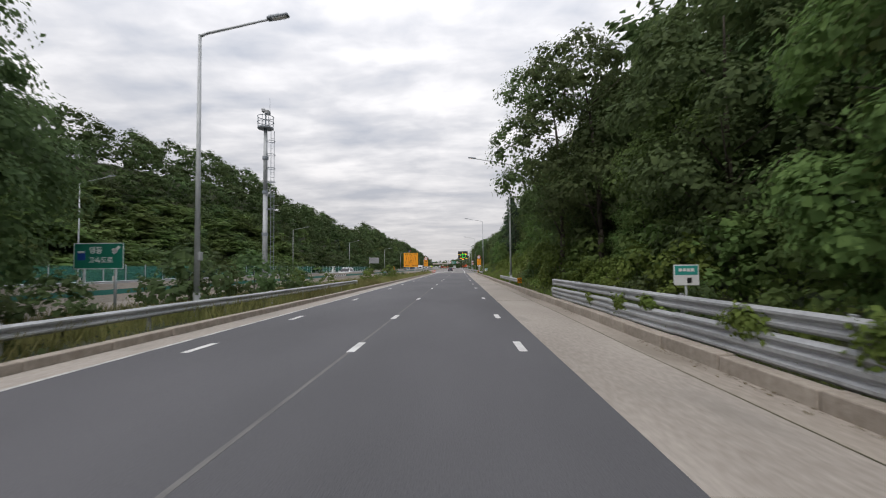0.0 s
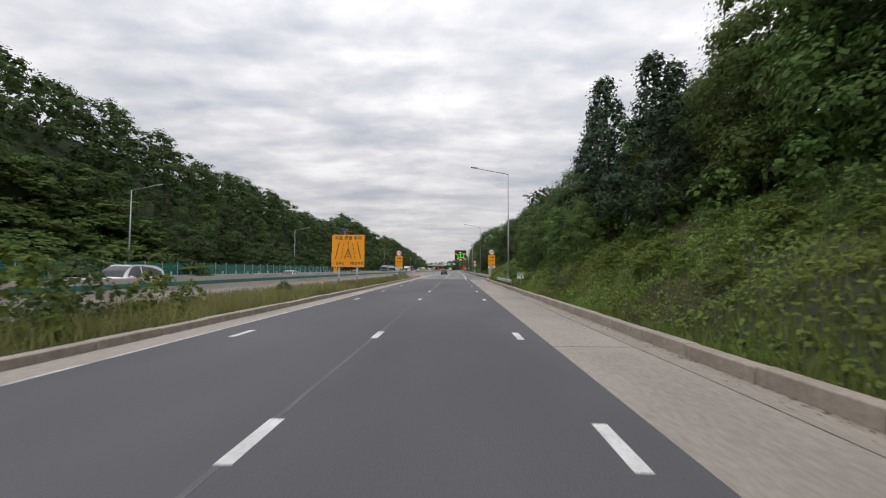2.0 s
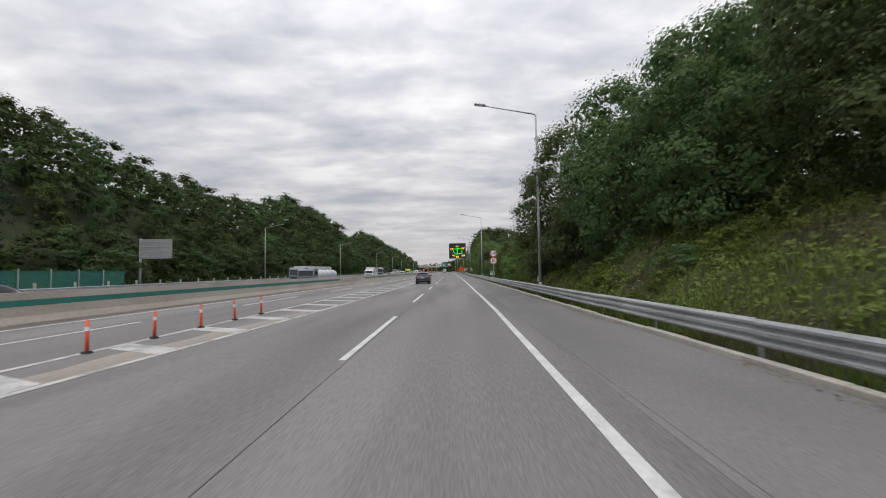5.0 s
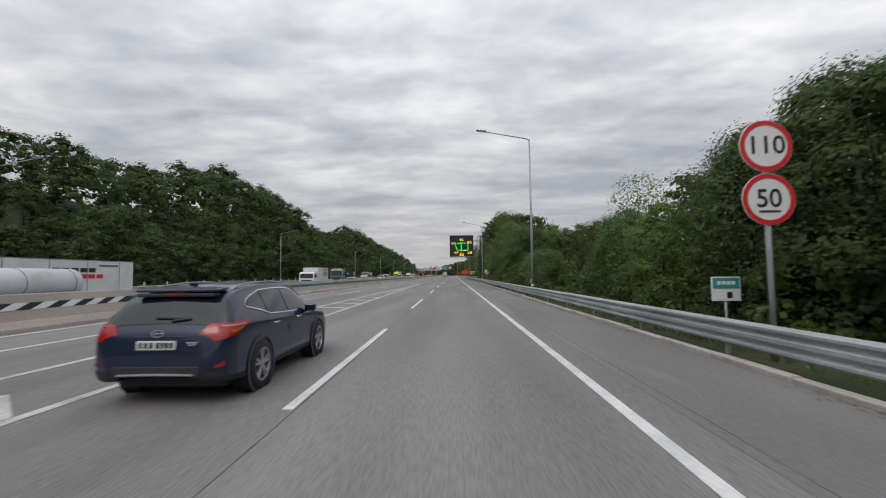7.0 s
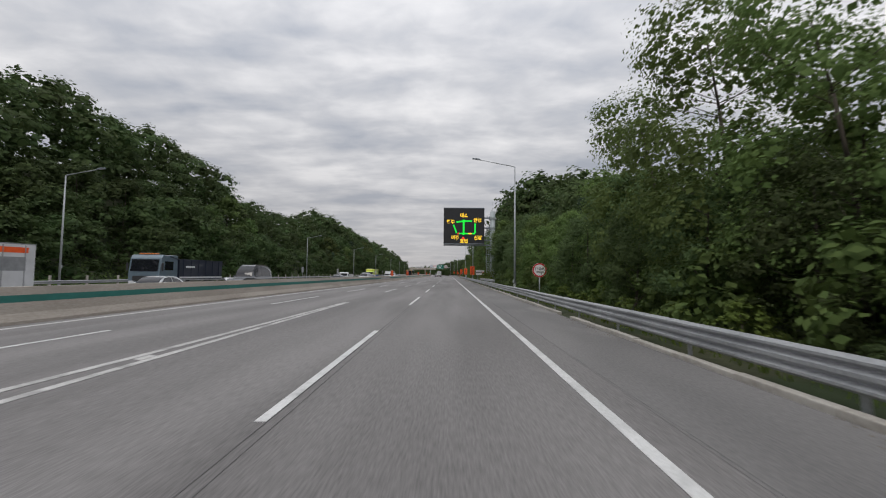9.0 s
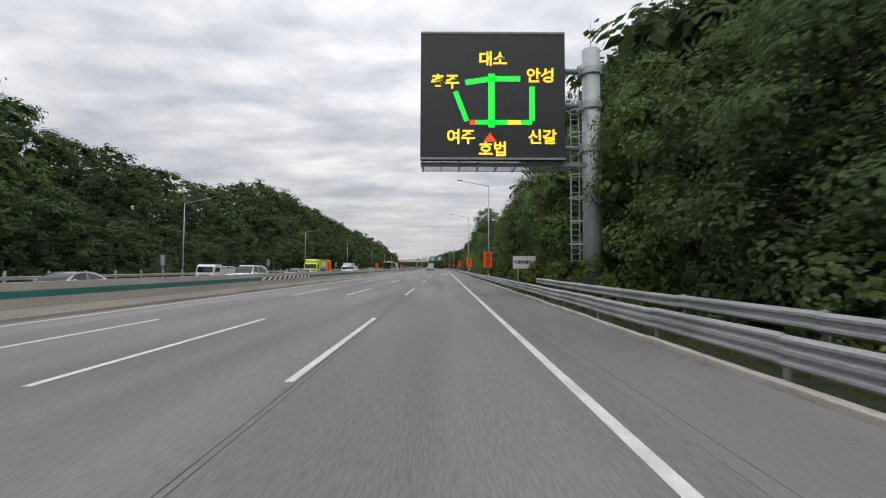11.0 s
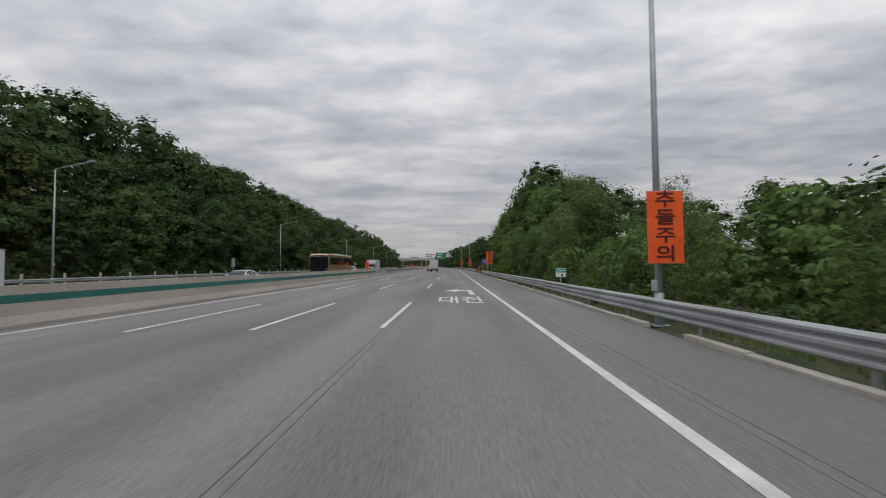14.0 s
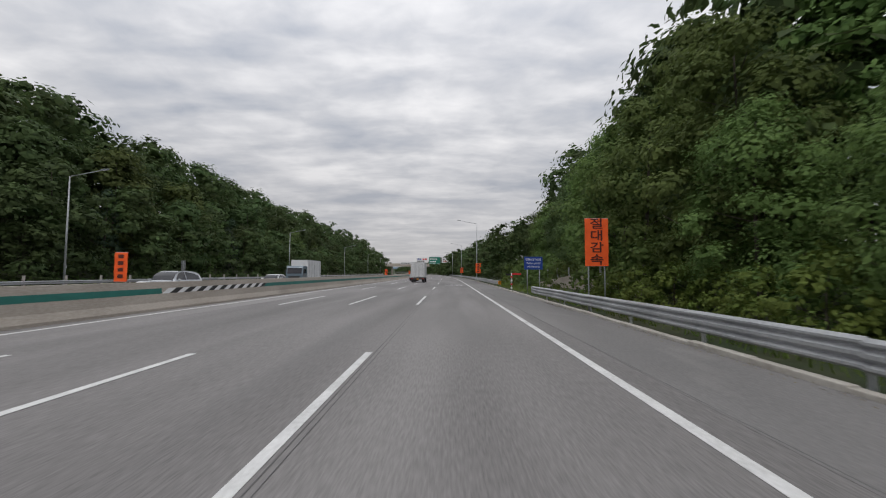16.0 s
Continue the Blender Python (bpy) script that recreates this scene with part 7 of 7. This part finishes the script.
for x, y, hh in ((8.6, 82.0, 4.4), (8.4, 86.5, 4.8), (8.5, 97.5, 5.0), (8.6, 101.5, 5.0), (8.9, 105.5, 5.2), (9.6, 23.5, 5.0), (10.4, 29.0, 5.6), (10.0, 35.0, 5.2)):
    plant("mid2", x, y, hh, 1.0, GR)
for x, y, hh in ((12.4, 53.5, 11.0), (12.6, 59.5, 10.6), (12.8, 65.5, 10.2), (12.6, 70.5, 9.6)):
    plant("mid2", x, y, hh, 0.95, GR)
for x, y, hh in ((9.9, 73.6, 9.4), (10.6, 82.0, 12.0), (11.2, 86.5, 11.5), (12.0, 91.0, 10.5), (12.6, 78.0, 10.0)):
    plant("pine", x, y, hh, 1.15, GR)
# bushes along the near side
GB = "bushes behind the guardrail"
y = -18.0
low = []
while y < 470:
    bank, bare = 38 < y < 162, 119 < y < 143
    hh = rng.uniform(0.75, 1.3) * (0.35 if bare else 0.6 if bank else 0.9)
    if 178 < y < 200:
        hh *= 0.7
    if 308 < y < 318 or 430 < y < 452:
        hh *= 0.45
    plant("bush1" if rng.random() < 0.6 else "bush2", kerb_x(y) + rng.uniform(1.5, 2.4) + (rng.uniform(0, 3) if bank else 0), y + rng.uniform(-0.8, 0.8), hh, rng.uniform(0.95, 1.3), GB, 0.05)
    for q in () if bare else (2.6, 4.2):
        low.append((kerb_x(y) + q + rng.uniform(-0.5, 1.0) + (2.5 if bank else 0), y + rng.uniform(-1.5, 1.5), rng.uniform(1.2, 2.6)))
    if 176 < y < 290 or 345 < y < 402:
        for q in (6.5, 9.5, 13):
            low.append((kerb_x(y) + q + rng.uniform(-1, 1), y + rng.uniform(-1.5, 1.5), rng.uniform(2.4, 3.8)))
    y += 3.1
for _ in range(90):
    y = rng.uniform(38, 118) if rng.random() < 0.75 else rng.uniform(143, 162)
    plant("bush1" if rng.random() < 0.7 else "bush2", kerb_x(y) + rng.uniform(1.3, 5.5), y, rng.uniform(0.55, 1.15), rng.uniform(1.2, 1.7), GB, 0.1)
for y0, y1 in ((16, 42), (301, 319), (410, 437)):
    y = y0
    while y < y1:
        plant("bush1", kerb_x(y) + rng.uniform(1.9, 2.8), y, rng.uniform(1.3, 2.2), rng.uniform(0.9, 1.2), GB, 0.05)
        y += 2.1
BW = crown_verts(10, 0.0, 6.0, 12, 22, 0.42, "bush", core=5)
out = []
for x, y, hh in low:
    a, s = rng.uniform(0, 6.28), hh / 10
    c, d = math.cos(a) * s, math.sin(a) * s
    out.append(np.stack([BW[:, 0] * c - BW[:, 1] * d + x, BW[:, 0] * d + BW[:, 1] * c + y, BW[:, 2] * s + ground_z(x, y) - 0.1], 1))
tagged(part("underwood", quad_mesh("underwood", np.concatenate(out), M_LEAF_U), M_LEAF_U), "green underwood between the roadside trees", "undergrowth", kind="stuff")
# bushes on the median
for x, y, hh in ((-9.9, 3, 2.3), (-10.6, 6.5, 2.6), (-10.2, 10.5, 2.5), (-9.8, 13.2, 1.6), (-9.9, 18.5, 2.5), (-10.4, 21, 2.3), (-10.2, 24, 2.4), (-9.7, 27, 1.9), (-10.2, 30, 1.6), (-10.8, 33, 1.5), (-9.9, 36, 1.3), (-9.4, 49.0, 1.7), (-10.4, 52, 1.5), (-9.5, 62.0, 2.0), (-10.2, 64.5, 1.8), (-9.4, 66.5, 1.5), (-10.5, 70, 1.1), (-9.6, 77, 0.9), (-9.8, 128.0, 0.9), (-8.8, 127.0, 1.0), (-10.4, 126, 0.8), (-9.3, 112, 0.7)):
    plant("bush1" if rng.random() < 0.5 else "bush2", x, y, hh, 1.0, "bushes on the median", 0.05)
for x, y, hh in ((-15.6, 14.2, 11.8), (-14.6, 11.6, 11.2), (-14.4, 7.5, 10.4)):
    plant("mid1", x, y, hh, 0.95, "trees on the median")

# the wood on the far side
GL = "trees on the far hillside"
y = -30.0
hill, upper, foot = [], [], []
while y < 640:
    tall = lerp(y, [(-30, 8.5), (60, 8.5), (230, 9.0), (255, 10), (285, 13), (310, 13.5), (335, 11.5), (360, 10), (385, 10.5), (400, 12.5), (425, 15.5), (440, 15.5), (458, 16.5), (490, 15.5), (560, 13), (640, 12)])
    for row in range(7):
        d = (2.2, 5.5, 9.5, 14.0, 18.5, 23.5, 29.5)[row]
        x = -39.6 + bend(y) - d + rng.uniform(-1.3, 1.3)
        hh = tall * rng.uniform(0.70, 1.12) * (0.72 if row == 0 else 0.88 if row == 1 else 1.0)
        if y < 190 and row == 1:
            hh *= 0.85
        yy = y + rng.uniform(-1.8, 1.8)
        if y < 112 and row < 2 and rng.random() < 0.75:
            foot.append((x + rng.uniform(-2, 1), yy, rng.uniform(2.2, 3.8)))
            foot.append((x + rng.uniform(-3, 1), yy + rng.uniform(2.0, 4.0), rng.uniform(2.0, 3.6)))
            continue
        if row == 2 or (row == 1 and y > 320):
            u = rng.random()
            hh *= 0.85
            plant("far1" if u < 0.36 else "far2" if u < 0.72 else "far3" if u < 0.9 else "farpine", x, yy, hh, rng.uniform(0.95, 1.2), GL, 0.4)
        else:
            (hill if row < 3 and y < 470 else upper).append((x, yy, hh))
    y += 6.6
joined_woods("hillside_woods", hill, M_LEAF_W, "dense green wood covering the far hillside", "woods")
joined_woods("hilltop_woods", upper, M_LEAF_W, "green tree tops along the crest of the far hillside", "woods", WOOD_UP)
for y in range(-30, 112, 3):
    for d in (9.0, 12.5):
        foot.append((-39.6 - d + rng.uniform(-1.5, 1.5), y + rng.uniform(-1.5, 1.5), rng.uniform(2.2, 3.6)))
FOOT = [crown_verts(10, -1.0, 7.5, 14, 40, 0.40, "bush", core=10, road=1) for _ in range(3)]
joined_woods("hillside_shrubs", foot, M_LEAF_U, "light green shrubs and creepers on the foot of the hill", "shrubs", FOOT)
# far woods
fv = []
for k in range(620):
    y = 640 + 860 * rng.random() ** 1.4
    side = k % 2
    x = bend(y) + (6.5 + 34 * rng.random() ** 1.5 if side else -40 - 34 * rng.random() ** 1.5)
    hh = rng.uniform(9, 15)
    c = crown_verts(hh, -0.5, hh * 0.36, 9, 20, 0.55, core=8)
    fv.append(c + np.array([x, y, ground_z(x, y)]))
woods = part("far_woods", quad_mesh("far_woods", np.concatenate(fv), M_LEAF_W), M_LEAF_W)
tagged(woods, "distant green woods along both sides of the motorway", "woods", kind="stuff")


# ---- grass, weeds and vines ----
def blades(name, pts, h, w, mat, label, cat):
    """Narrow upright blades at the given places."""
    pts = np.asarray(pts)
    n = len(pts)
    a = rng.uniform(0, 2 * math.pi, n)
    t = np.stack([np.cos(a), np.sin(a), np.zeros(n)], 1) * w
    hh = h * rng.uniform(0.45, 1.3, (n, 1))
    tip = pts + np.concatenate([rng.normal(0, 0.28, (n, 2)) * hh, hh], 1)
    v = np.stack([pts - t, pts + t, tip + t * 0.25, tip - t * 0.25], 1).reshape(-1, 3)
    ob = part(name, quad_mesh(name, v, mat), mat)
    return tagged(ob, label, cat, kind="stuff")


n = 52000
px_, py_ = rng.uniform(-12.6, -7.65, n), rng.uniform(-25, 131, n)
keep = (px_ < -7.65) & (px_ > np.interp(py_, [60, 118, 129], [-12.4, -10.0, -7.7])) & (np.array([noise.noise((a * 0.6, b * 0.3, 7)) for a, b in zip(px_, py_)]) > -0.35)
blades("grass", np.stack([px_, py_, np.full(n, 0.08)], 1)[keep], 0.52, 0.018, M_LEAF_G, "dry yellow-green grass and weeds on the median", "grass")
n = 24000
py_ = rng.uniform(-20, 470, n)
px_ = np.array([kerb_x(b) for b in py_]) + np.where(py_ > 165, 0.75, 0.32) + np.abs(rng.normal(0, 0.9, n))
pz_ = np.array([ground_z(a, b) for a, b in zip(px_, py_)])
blades("weeds", np.stack([px_, py_, pz_ - 0.03], 1), 0.34, 0.020, M_LEAF_V, "green weeds and grass at the foot of the guardrail", "weeds")

# ground-covering leaves on the banks
n = 140000
py_ = np.concatenate([rng.uniform(30, 170, 112000), rng.uniform(170, 470, 20000), rng.uniform(-20, 30, 8000)])
px_ = np.array([kerb_x(b) for b in py_]) + rng.uniform(0.8, 9.5, n)
pz_ = np.array([ground_z(a, b) for a, b in zip(px_, py_)]) + np.abs(rng.normal(0, 0.14, n)) + np.array([max(0.0, noise.noise((a * 0.8, b * 0.8, 1))) for a, b in zip(px_, py_)]) * 0.9
v = leaf_quads(np.stack([px_, py_, pz_], 1), np.tile([-0.6, -0.2, 0.8], (n, 1)), 0.078, 0.75)
vine = part("ground_cover", quad_mesh("ground_cover", v, M_LEAF_K), M_LEAF_K)
tagged(vine, "light green creepers covering the roadside bank", "creeper", kind="stuff")
n = 40000
py_ = np.where(rng.random(n) < 0.72, rng.uniform(-30, 300, n), rng.uniform(300, 560, n))
px_ = -38.8 - rng.uniform(0, 1, n) ** 1.5 * 9
px_ = px_ + np.array([bend(b) for b in py_])
pz_ = np.array([ground_z(a, b) for a, b in zip(px_, py_)]) + np.abs(rng.normal(0, 0.35, n))
v = leaf_quads(np.stack([px_, py_, pz_], 1), np.tile([0.7, -0.2, 0.7], (n, 1)), 0.20, 0.5)
cover = part("hill_undergrowth", quad_mesh("hill_undergrowth", v, M_LEAF_U), M_LEAF_U)
tagged(cover, "green undergrowth on the foot of the far hill", "undergrowth", kind="stuff")
# long grass and dry stalks on the open banks
n = 46000
py_ = np.where(rng.random(n) < 0.55, rng.uniform(34, 100, n), rng.uniform(121, 166, n))
off = rng.uniform(0, 1, n) ** 1.3 * 7.0
px_ = np.array([kerb_x(b) for b in py_]) + 0.45 + off
pz_ = np.array([ground_z(a, b) for a, b in zip(px_, py_)])
patchy = np.array([noise.noise((a * 0.35, b * 0.22, 4)) for a, b in zip(px_, py_)])
green = patchy > -0.25
blades("bank_grass", np.stack([px_, py_, pz_ - 0.03], 1)[green], 0.42, 0.020, M_LEAF_K, "long light green grass on the roadside bank", "grass")
blades("dry_stalks", np.stack([px_, py_, pz_ - 0.03], 1)[~green], 0.55, 0.012, M_DRY, "dry brown stalks among the grass of the bank", "grass")
# dead leaves and grit along the kerb
n = 9000
py_ = np.concatenate([rng.uniform(-18, 125, 3500), rng.uniform(126, 440, 5500)])
px_ = np.array([kerb_x(b) for b in py_]) - 0.02 - np.abs(rng.normal(0, 0.16, n))
keep = np.array([noise.noise((0, b * 0.16, 9)) for b in py_]) > -0.05
v = leaf_quads(np.stack([px_, py_, np.full(n, 0.012)], 1)[keep], np.tile([0.0, 0.0, 1.0], (int(keep.sum()), 1)), 0.030, 0.25)
tagged(part("leaf_litter", quad_mesh("leaf_litter", v, M_DRY), M_DRY), "brown dead leaves swept against the kerb", "leaves", kind="stuff")
# vines that climb over the doubled rail
vv = []
for yc, zc, r in ((3.0, 0.75, 0.75), (7.3, 0.9, 0.55), (9.8, 0.8, 0.45), (13.4, 0.85, 0.30), (15.2, 0.7, 0.4), (18, 0.6, 0.3), (-3, 0.8, 0.8)):
    k = int(1300 * r)
    w = rng.normal(0, 1, (k, 3))
    w /= np.linalg.norm(w, axis=1, keepdims=True)
    p = np.array([rail_x(yc) - 0.04, yc, zc]) + w * np.array([0.30, 1.35, 0.70]) * r * np.abs(rng.normal(0.45, 0.34, (k, 1)))
    vv.append(leaf_quads(p, w + np.array([-0.5, -0.3, 0.4]), 0.062))
vine = part("vines", quad_mesh("vines", np.concatenate(vv), M_LEAF_V), M_LEAF_V)
tagged(vine, "light green vines hanging over the doubled guardrail", "vine", kind="stuff")
